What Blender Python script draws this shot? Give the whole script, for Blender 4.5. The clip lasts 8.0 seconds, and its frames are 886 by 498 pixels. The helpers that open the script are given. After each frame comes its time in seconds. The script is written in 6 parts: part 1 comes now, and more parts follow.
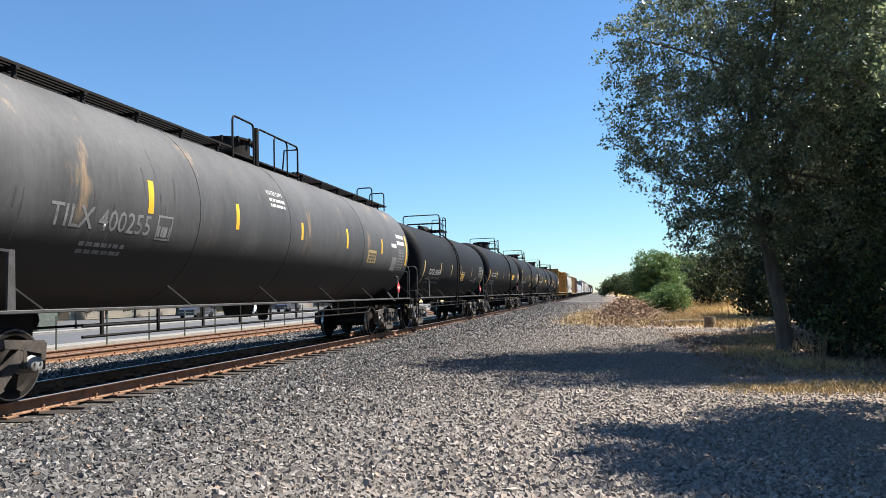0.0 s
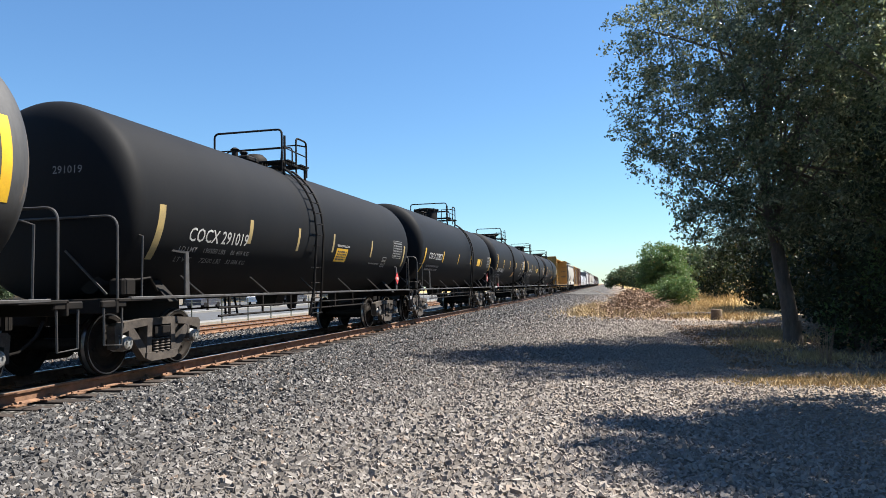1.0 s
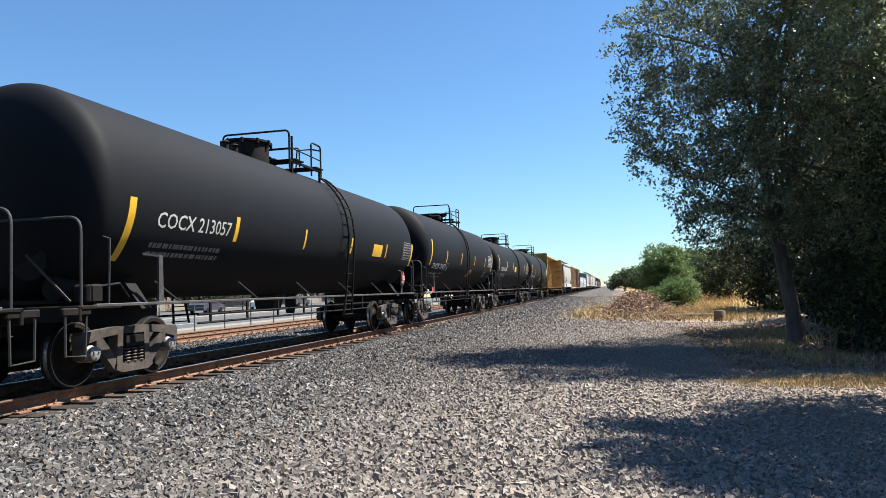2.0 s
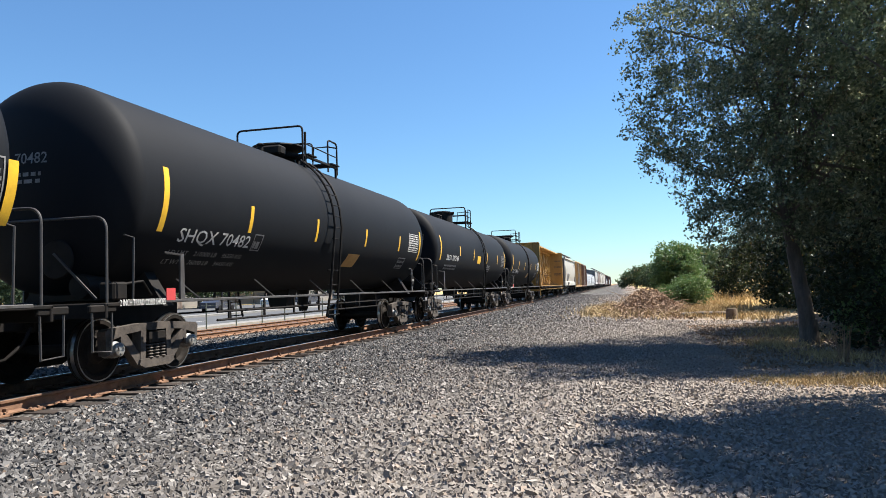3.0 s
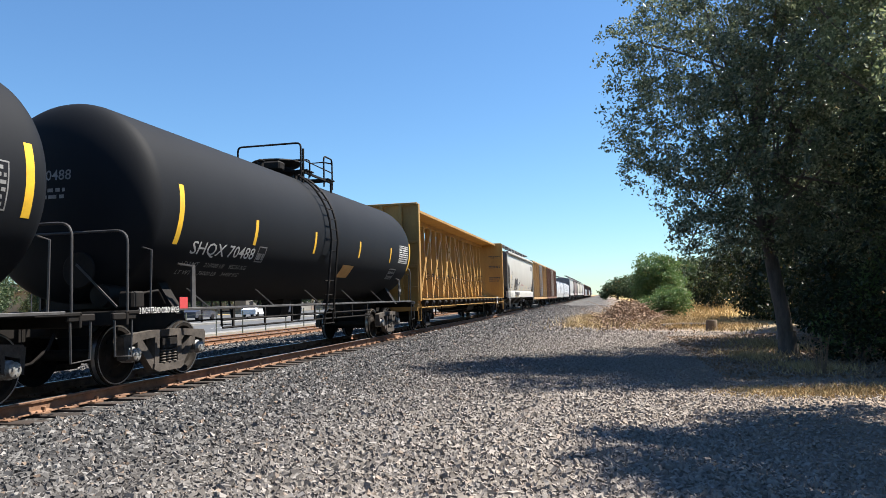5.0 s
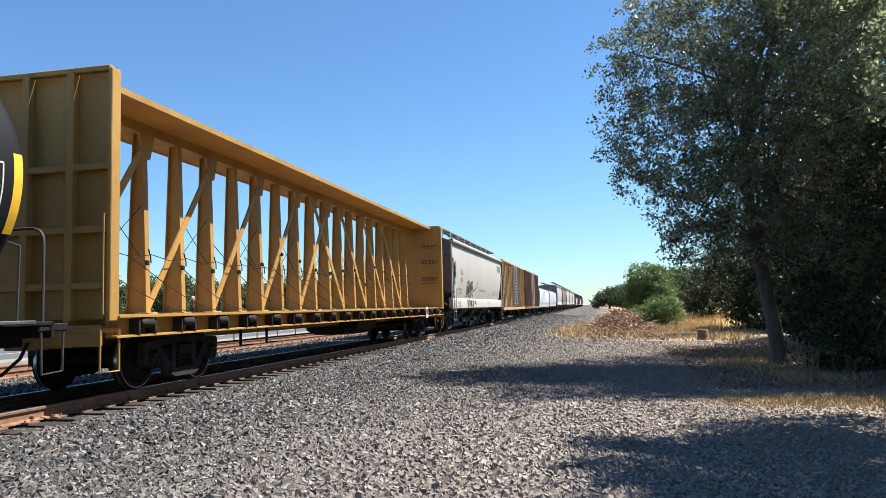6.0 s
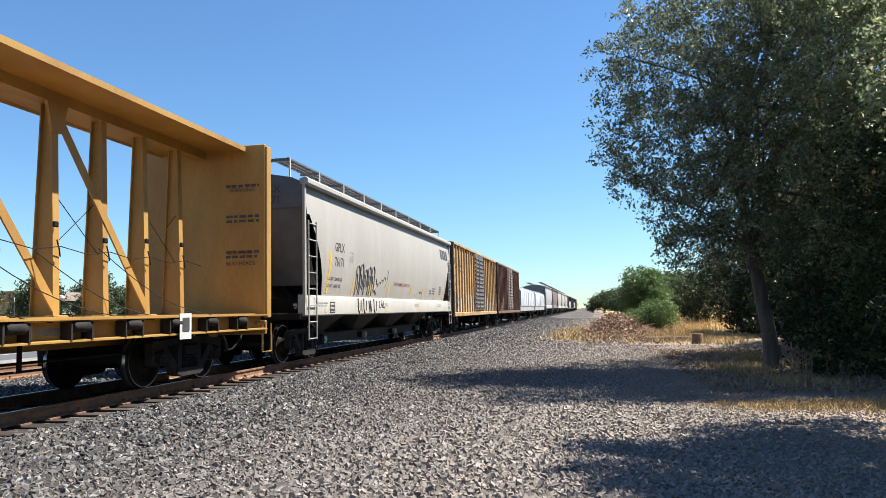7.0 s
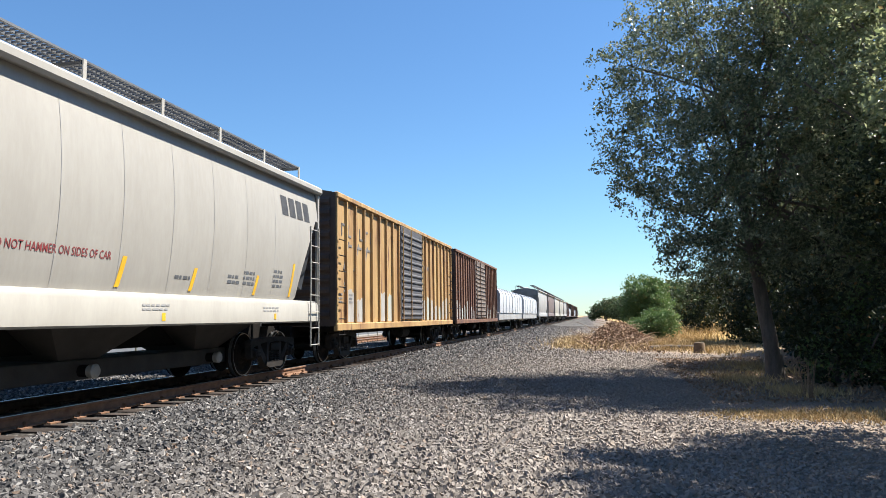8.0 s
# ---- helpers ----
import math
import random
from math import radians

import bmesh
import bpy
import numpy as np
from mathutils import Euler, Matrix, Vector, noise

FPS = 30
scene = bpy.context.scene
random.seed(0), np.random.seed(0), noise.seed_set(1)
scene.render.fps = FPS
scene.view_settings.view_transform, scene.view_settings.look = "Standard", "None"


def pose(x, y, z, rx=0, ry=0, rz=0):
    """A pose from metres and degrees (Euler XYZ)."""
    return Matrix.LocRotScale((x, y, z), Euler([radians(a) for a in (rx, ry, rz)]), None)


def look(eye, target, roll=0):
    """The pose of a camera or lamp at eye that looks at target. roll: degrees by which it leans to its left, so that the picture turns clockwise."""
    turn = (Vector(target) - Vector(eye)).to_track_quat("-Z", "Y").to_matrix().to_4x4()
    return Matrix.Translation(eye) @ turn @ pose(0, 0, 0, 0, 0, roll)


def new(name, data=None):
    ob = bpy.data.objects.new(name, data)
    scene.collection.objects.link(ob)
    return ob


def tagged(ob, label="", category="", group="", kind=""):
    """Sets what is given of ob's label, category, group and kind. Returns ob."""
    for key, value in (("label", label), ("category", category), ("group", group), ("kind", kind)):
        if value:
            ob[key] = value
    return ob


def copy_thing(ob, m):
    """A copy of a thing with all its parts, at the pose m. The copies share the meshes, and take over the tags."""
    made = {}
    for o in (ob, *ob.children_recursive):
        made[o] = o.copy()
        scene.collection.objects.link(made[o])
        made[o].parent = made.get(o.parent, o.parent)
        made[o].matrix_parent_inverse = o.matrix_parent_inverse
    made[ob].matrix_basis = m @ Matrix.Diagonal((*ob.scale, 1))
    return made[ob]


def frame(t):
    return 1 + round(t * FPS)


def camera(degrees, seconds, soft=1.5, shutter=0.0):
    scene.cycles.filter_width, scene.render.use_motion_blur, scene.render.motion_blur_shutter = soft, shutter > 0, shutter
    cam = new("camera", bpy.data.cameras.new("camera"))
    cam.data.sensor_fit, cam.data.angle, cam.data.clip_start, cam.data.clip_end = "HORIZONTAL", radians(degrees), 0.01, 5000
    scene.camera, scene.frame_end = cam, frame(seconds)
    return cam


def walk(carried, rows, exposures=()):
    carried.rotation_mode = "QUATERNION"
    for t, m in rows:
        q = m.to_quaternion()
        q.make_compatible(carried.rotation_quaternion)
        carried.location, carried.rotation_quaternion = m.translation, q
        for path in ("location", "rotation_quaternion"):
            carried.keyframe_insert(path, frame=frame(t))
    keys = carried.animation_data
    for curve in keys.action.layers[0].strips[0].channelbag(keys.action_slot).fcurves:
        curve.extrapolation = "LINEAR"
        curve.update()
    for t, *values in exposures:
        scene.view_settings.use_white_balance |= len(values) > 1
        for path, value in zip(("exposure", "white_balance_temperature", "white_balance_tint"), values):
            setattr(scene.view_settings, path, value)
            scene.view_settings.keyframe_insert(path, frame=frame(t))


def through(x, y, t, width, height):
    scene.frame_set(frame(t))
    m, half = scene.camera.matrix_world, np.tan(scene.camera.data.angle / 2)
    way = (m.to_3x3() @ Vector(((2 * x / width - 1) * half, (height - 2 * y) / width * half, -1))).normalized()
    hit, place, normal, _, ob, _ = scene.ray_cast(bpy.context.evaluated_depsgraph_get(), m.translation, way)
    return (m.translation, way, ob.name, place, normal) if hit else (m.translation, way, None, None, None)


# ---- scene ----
EYE = (0.0, 0.0, 1.55)
V = 16.863            # train speed, m/s
X1, X2 = -8.06, -13.8  # track centres
RZ = 0.38             # rail head
cam = camera(62.83, 8.0, 0.75)
PATH = [(0.0, 12.516, 3.694, 1.624), (0.5, 12.635, 3.259, 1.428), (1.0, 12.989, 3.016, 1.371), (1.5, 12.806, 3.321, 1.753),
        (3.0, 14.017, 3.147, 1.802), (3.5, 13.411, 3.179, 1.611), (4.0, 13.725, 3.272, 1.762), (4.5, 13.698, 3.666, 1.823),
        (5.0, 12.613, 3.922, 1.578), (6.5, 11.858, 4.804, 1.376), (7.0, 11.615, 4.831, 1.223), (7.5, 11.822, 5.186, 0.952),
        (8.0, 11.72, 5.391, 0.798)]
walk(cam, [(t, pose(*EYE, 90 + p, r, y)) for t, y, p, r in PATH])

# world and sun
SUN = Vector((0.47, 0.26, 0.85)).normalized()
world = bpy.data.worlds.new("sky")
scene.world = world
world.use_nodes = True
wn = world.node_tree
sky = wn.nodes.new("ShaderNodeTexSky")
sky.sky_type, sky.sun_disc = "NISHITA", False
sky.sun_elevation = math.asin(SUN.z)
sky.sun_rotation = math.atan2(SUN.x, SUN.y)
sky.air_density, sky.dust_density, sky.ozone_density = 1.15, 0.0, 3.0
clear = wn.nodes.new("ShaderNodeMix")      # deep clear-day blue
clear.data_type, clear.blend_type = "RGBA", "MULTIPLY"
clear.inputs["Factor"].default_value, clear.inputs["B"].default_value = 1.0, (0.725, 1.0, 1.23, 1)
wn.links.new(sky.outputs[0], clear.inputs["A"])
wn.links.new(clear.outputs["Result"], wn.nodes["Background"].inputs[0])
wn.nodes["Background"].inputs[1].default_value = 0.0505
sun = new("sun", bpy.data.lights.new("sun", "SUN"))
sun.data.energy, sun.data.angle, sun.data.color = 5.0, radians(0.53), (1.0, 0.94, 0.85)
sun.matrix_world = look(SUN * 60, (0, 0, 0))
scene.view_settings.exposure = 1.42


# ---- materials ----
def material(name, col, col2=None, rough=0.6, metal=0.0, scale=3.0, fine=40.0, bump=0.15, mix=0.5, stretch=(1, 1, 1), spec=0.5,
             rust=None, rust_at=0.62, per="", vary=0.0, soot=0.0):
    """Painted or raw surface: two colours blended by coarse and fine noise, optional rust blotches, fine relief."""
    m = bpy.data.materials.new(name)
    m.use_nodes = True
    t = m.node_tree
    n, l = t.nodes, t.links
    b = n["Principled BSDF"]
    b.inputs["Roughness"].default_value, b.inputs["Metallic"].default_value = rough, metal
    b.inputs["Specular IOR Level"].default_value = spec
    tc, mp = n.new("ShaderNodeTexCoord"), n.new("ShaderNodeMapping")
    mp.inputs["Scale"].default_value = stretch
    l.new(tc.outputs["Object"], mp.inputs[0])

    def nz(s, d=4, r=0.6):
        k = n.new("ShaderNodeTexNoise")
        k.inputs["Scale"].default_value, k.inputs["Detail"].default_value, k.inputs["Roughness"].default_value = s, d, r
        l.new(mp.outputs[0], k.inputs["Vector"])
        return k.outputs["Fac"]

    def ramp(src, a, c):
        k = n.new("ShaderNodeMapRange")
        k.inputs["From Min"].default_value, k.inputs["From Max"].default_value = a, c
        l.new(src, k.inputs[0])
        return k.outputs[0]

    def blend(f, a, c):
        k = n.new("ShaderNodeMix")
        k.data_type = "RGBA"
        for s, v in ((k.inputs["A"], a), (k.inputs["B"], c)):
            if isinstance(v, tuple):
                s.default_value = (*v, 1)
            else:
                l.new(v, s)
        if isinstance(f, float):
            k.inputs["Factor"].default_value = f
        else:
            l.new(f, k.inputs["Factor"])
        return k.outputs["Result"]

    coarse, grain = nz(scale), nz(fine, 3, 0.7)
    col2 = col2 or tuple(c * 0.6 for c in col)
    add = n.new("ShaderNodeMath")
    add.operation = "MULTIPLY_ADD"
    l.new(grain, add.inputs[0])
    add.inputs[1].default_value = 0.45
    l.new(coarse, add.inputs[2])
    c = blend(ramp(add.outputs[0], 0.72 - mix * 0.4, 0.98 - mix * 0.2), col, col2)
    if rust:
        c = blend(ramp(nz(scale * 1.7, 6, 0.7), rust_at, rust_at + 0.09), c, rust)
    if vary:
        src = n.new("ShaderNodeObjectInfo").outputs["Random"] if per == "object" else n.new("ShaderNodeNewGeometry").outputs["Random Per Island"]
        hsv = n.new("ShaderNodeHueSaturation")
        mr = n.new("ShaderNodeMapRange")
        mr.inputs["To Min"].default_value, mr.inputs["To Max"].default_value = 1 - vary, 1 + vary
        l.new(src, mr.inputs[0])
        l.new(mr.outputs[0], hsv.inputs["Value"])
        l.new(c, hsv.inputs["Color"])
        c = hsv.outputs[0]
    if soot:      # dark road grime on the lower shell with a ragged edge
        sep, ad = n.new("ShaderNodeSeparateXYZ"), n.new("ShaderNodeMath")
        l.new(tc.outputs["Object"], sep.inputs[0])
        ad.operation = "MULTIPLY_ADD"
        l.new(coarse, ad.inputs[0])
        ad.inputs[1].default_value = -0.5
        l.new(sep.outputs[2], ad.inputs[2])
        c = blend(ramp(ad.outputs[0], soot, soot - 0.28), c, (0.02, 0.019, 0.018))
    l.new(c, b.inputs["Base Color"])
    if bump:
        bp = n.new("ShaderNodeBump")
        bp.inputs["Strength"].default_value, bp.inputs["Distance"].default_value = bump, 0.01
        l.new(grain, bp.inputs["Height"])
        l.new(bp.outputs[0], b.inputs["Normal"])
    return m


M_BLACK = material("black_tank_paint", (0.0042, 0.0056, 0.0084), (0.0062, 0.0076, 0.0102), 0.7, spec=0.16, scale=0.7, fine=25, bump=0.06, stretch=(1, 1, 0.35))
M_BLACK2 = material("faded_black_tank_paint", (0.0054, 0.0064, 0.0084), (0.0082, 0.0088, 0.0102), 0.7, spec=0.16, scale=0.9, fine=25, bump=0.06, stretch=(1, 1, 0.35))
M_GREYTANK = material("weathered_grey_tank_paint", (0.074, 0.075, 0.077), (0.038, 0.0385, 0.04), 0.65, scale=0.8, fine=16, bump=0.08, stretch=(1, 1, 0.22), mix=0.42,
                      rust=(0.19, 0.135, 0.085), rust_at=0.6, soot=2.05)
M_IRON = material("dark_iron", (0.008, 0.0078, 0.0075), (0.016, 0.0135, 0.012), 0.7, spec=0.15, scale=4, fine=60)
M_RAILING = material("grey_painted_pipe", (0.03, 0.03, 0.032), (0.055, 0.052, 0.05), 0.5, scale=6)
M_GALV = material("worn_sill_steel", (0.07, 0.07, 0.072), (0.038, 0.034, 0.032), 0.55, scale=5)
M_TRUCK = material("dusty_cast_steel", (0.08, 0.066, 0.055), (0.026, 0.021, 0.018), 0.85, scale=5, fine=50, bump=0.3)
M_CAP = material("pale_greased_bearing_cap", (0.26, 0.28, 0.29), (0.10, 0.085, 0.07), 0.5, scale=9, fine=50)
# cast steel with the shade below car bodies in its colour; winches share it
M_TRUCKDARK = material("shade_dark_cast_steel", (0.035, 0.031, 0.028), (0.014, 0.012, 0.011), 0.8, spec=0.2, scale=5, fine=50, bump=0.3)
M_WHEEL = material("worn_wheel_steel", (0.012, 0.0105, 0.0095), (0.024, 0.02, 0.017), 0.75, 0.0, spec=0.1, scale=7)
M_TREAD = material("polished_steel", (0.42, 0.42, 0.43), (0.3, 0.3, 0.3), 0.28, 0.9, scale=8, bump=0.05)
M_RUSTRAIL = material("rusty_rail_steel", (0.24, 0.13, 0.072), (0.13, 0.068, 0.04), 0.85, scale=6, fine=70, bump=0.3)
M_TIE = material("weathered_tie_wood", (0.05, 0.034, 0.025), (0.024, 0.017, 0.014), 0.9, scale=6, fine=50, bump=0.5, stretch=(0.3, 1, 1), per="object", vary=0.3)
M_WHITE = material("white_lettering", (0.62, 0.62, 0.60), (0.4, 0.4, 0.39), 0.6, scale=5, bump=0)
M_FADED = material("faded_lettering", (0.24, 0.24, 0.24), (0.12, 0.12, 0.12), 0.6, scale=5, bump=0)
M_BLACKTXT = material("black_lettering", (0.03, 0.03, 0.033), (0.06, 0.06, 0.06), 0.6, scale=5, bump=0)
M_REDTXT = material("red_lettering", (0.26, 0.04, 0.045), (0.2, 0.05, 0.05), 0.6, scale=5, bump=0)
M_STRIPE = material("yellow_reflective_tape", (0.78, 0.47, 0.03), (0.6, 0.35, 0.03), 0.45, scale=4, bump=0)
M_STRIPEOLD = material("dirty_reflective_tape", (0.42, 0.31, 0.12), (0.25, 0.2, 0.1), 0.6, scale=4, bump=0)
M_ORANGE = material("orange_panel_paint", (0.55, 0.29, 0.07), (0.45, 0.22, 0.05), 0.6, scale=4, bump=0)
M_YELLOW = material("yellow_railcar_paint", (0.37, 0.215, 0.05), (0.27, 0.148, 0.038), 0.6, scale=1.2, fine=20, bump=0.08, stretch=(1, 1, 0.4), rust=(0.16, 0.08, 0.04), rust_at=0.68)
M_BOXY = material("weathered_yellow_boxcar_paint", (0.46, 0.315, 0.13), (0.29, 0.165, 0.07), 0.7, scale=1.8, fine=14, bump=0.1, stretch=(1, 1, 0.14), mix=0.62, rust=(0.13, 0.062, 0.036), rust_at=0.565)
M_BROWNBOX = material("rusty_brown_boxcar_paint", (0.175, 0.085, 0.048), (0.10, 0.048, 0.032), 0.75, scale=1.6, fine=14, bump=0.1, stretch=(1, 1, 0.12), rust=(0.27, 0.19, 0.12), rust_at=0.6)
M_BOXDOOR = material("rust_blackened_door", (0.045, 0.052, 0.068), (0.09, 0.082, 0.08), 0.7, scale=2.5, fine=20, bump=0.1)
M_BOXDOOR2 = material("rusty_tan_door", (0.17, 0.145, 0.125), (0.09, 0.06, 0.045), 0.7, scale=2.5, fine=20, bump=0.1)
M_BOXEND = material("dark_boxcar_end", (0.10, 0.065, 0.045), (0.05, 0.035, 0.03), 0.75, scale=2)
M_HOPPER = material("light_grey_hopper_paint", (0.365, 0.352, 0.32), (0.305, 0.29, 0.26), 0.55, scale=0.6, fine=12, bump=0.04, stretch=(1, 1, 0.25))
M_HOPSILL = material("cream_sill_paint", (0.39, 0.375, 0.335), (0.33, 0.315, 0.28), 0.5, scale=1.2, fine=15, bump=0.04, stretch=(1, 1, 0.3))
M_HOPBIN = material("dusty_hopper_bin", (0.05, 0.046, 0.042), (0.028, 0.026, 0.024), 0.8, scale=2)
# grey of the end walls, darkened to carry the shade they stand in
M_HOPEND = material("shade_dark_hopper_paint", (0.13, 0.14, 0.155), (0.085, 0.09, 0.10), 0.6, scale=1.5)
M_COVER = material("white_cover_paint", (0.47, 0.49, 0.52), (0.34, 0.35, 0.37), 0.45, scale=1.2, bump=0.04)
M_FARGREY = material("far_grey_hopper_paint", (0.34, 0.34, 0.34), (0.25, 0.25, 0.25), 0.6, scale=1)
M_FARBROWN = material("far_brown_hopper_paint", (0.17, 0.12, 0.11), (0.1, 0.08, 0.08), 0.6, scale=1)
M_GRAFFITI = material("dark_spray_paint", (0.11, 0.10, 0.10), (0.2, 0.19, 0.18), 0.7, scale=4, bump=0)
M_TEAL = material("pale_teal_spray_paint", (0.30, 0.40, 0.385), (0.40, 0.36, 0.30), 0.7, scale=2.2, fine=9, bump=0, mix=0.6, stretch=(1, 1, 0.3), rust=(0.2, 0.12, 0.07), rust_at=0.62)
M_GFILL = material("chalky_white_spray_paint", (0.42, 0.42, 0.41), (0.30, 0.28, 0.25), 0.7, scale=2.2, fine=9, bump=0, mix=0.55, stretch=(1, 1, 0.3), rust=(0.2, 0.12, 0.07), rust_at=0.62)
M_REDSIGN = material("red_placard", (0.5, 0.05, 0.05), (0.4, 0.05, 0.05), 0.5, bump=0)
M_CYAN = material("pale_blue_cap", (0.25, 0.52, 0.66), (0.3, 0.5, 0.6), 0.5, bump=0)
M_BARK = material("grey_brown_bark", (0.15, 0.125, 0.105), (0.07, 0.058, 0.048), 0.95, scale=5, fine=35, bump=0.8, stretch=(1, 1, 0.25))
M_TWIG = material("dry_twigs", (0.34, 0.24, 0.16), (0.2, 0.13, 0.085), 0.9, scale=6, vary=0.35)
M_STRAW = material("dry_straw_grass", (0.50, 0.37, 0.185), (0.38, 0.27, 0.125), 0.85, scale=5, bump=0, vary=0.3)
M_STUMP = material("cut_stump_wood", (0.2, 0.14, 0.09), (0.1, 0.07, 0.05), 0.9, scale=8, bump=0.5)
M_ASPHALT = material("old_asphalt", (0.078, 0.08, 0.084), (0.06, 0.062, 0.065), 0.9, scale=0.6, fine=30, bump=0.2)
M_CONCRETE = material("pale_concrete", (0.21, 0.20, 0.19), (0.155, 0.15, 0.14), 0.85, scale=1.5, fine=25, bump=0.15)
M_BUILD = material("pale_stucco", (0.21, 0.20, 0.185), (0.17, 0.16, 0.145), 0.8, scale=0.6, fine=15, bump=0.1)
M_ROOF = material("brown_roofing", (0.14, 0.10, 0.085), (0.2, 0.16, 0.13), 0.85, scale=1.5)
M_FENCE = material("green_grey_fence_steel", (0.10, 0.12, 0.10), (0.06, 0.07, 0.06), 0.6, scale=6)
M_CARPAINT = material("white_car_paint", (0.7, 0.7, 0.7), (0.6, 0.6, 0.6), 0.25, scale=1, bump=0)
M_CARDARK = material("dark_car_paint", (0.03, 0.035, 0.05), (0.05, 0.05, 0.06), 0.25, scale=1, bump=0)
M_GLASS = material("dark_window_glass", (0.02, 0.025, 0.03), (0.03, 0.03, 0.035), 0.08, scale=1, bump=0)
M_STOP = material("red_sign_sheet", (0.55, 0.04, 0.04), (0.45, 0.04, 0.04), 0.5, bump=0)


def leaf_material(name, col, col2, gloss=0.42, through=0.35, spec=0.5):
    m = bpy.data.materials.new(name)
    m.use_nodes = True
    n, l = m.node_tree.nodes, m.node_tree.links
    b = n["Principled BSDF"]
    r = n.new("ShaderNodeNewGeometry").outputs["Random Per Island"]
    k = n.new("ShaderNodeValToRGB")
    k.color_ramp.elements[0].color, k.color_ramp.elements[1].color = (*col, 1), (*col2, 1)
    e = k.color_ramp.elements.new(0.955)
    e.color = (*col2, 1)
    e = k.color_ramp.elements.new(0.6)      # most leaves stay near the darker tone; the few bright ones paint sun flecks
    e.color = (*[a * 0.72 + c * 0.28 for a, c in zip(col, col2)], 1)
    k.color_ramp.elements[-1].color = (0.22, 0.14, 0.05, 1)
    l.new(r, k.inputs[0])
    l.new(k.outputs[0], b.inputs["Base Color"])
    b.inputs["Roughness"].default_value, b.inputs["Specular IOR Level"].default_value = gloss, spec
    tr = n.new("ShaderNodeBsdfTranslucent")
    l.new(k.outputs[0], tr.inputs[0])
    mx = n.new("ShaderNodeMixShader")
    mx.inputs[0].default_value = through
    l.new(b.outputs[0], mx.inputs[1])
    l.new(tr.outputs[0], mx.inputs[2])
    l.new(mx.outputs[0], n["Material Output"].inputs[0])
    return m


M_LEAF = leaf_material("glossy_oak_leaves", (0.072, 0.096, 0.052), (0.34, 0.37, 0.225), 0.27, 0.47, 0.9)
# near-black leaf copy: shade under the canopy is put into its colour
M_LEAFSHADE = leaf_material("shade_darkened_leaves", (0.013, 0.021, 0.009), (0.05, 0.066, 0.027), 0.5, 0.25, 0.2)
# brighter leaf copy: sunlight on the crowns is put into its colour
M_LEAFPALE = leaf_material("sunlight_paled_leaves", (0.13, 0.165, 0.075), (0.46, 0.48, 0.27), 0.27, 0.52, 0.9)
M_LEAF2 = leaf_material("bright_shrub_leaves", (0.075, 0.14, 0.04), (0.16, 0.24, 0.08))
M_LEAF3 = leaf_material("distant_leaves", (0.04, 0.065, 0.025), (0.085, 0.12, 0.05), 0.6)


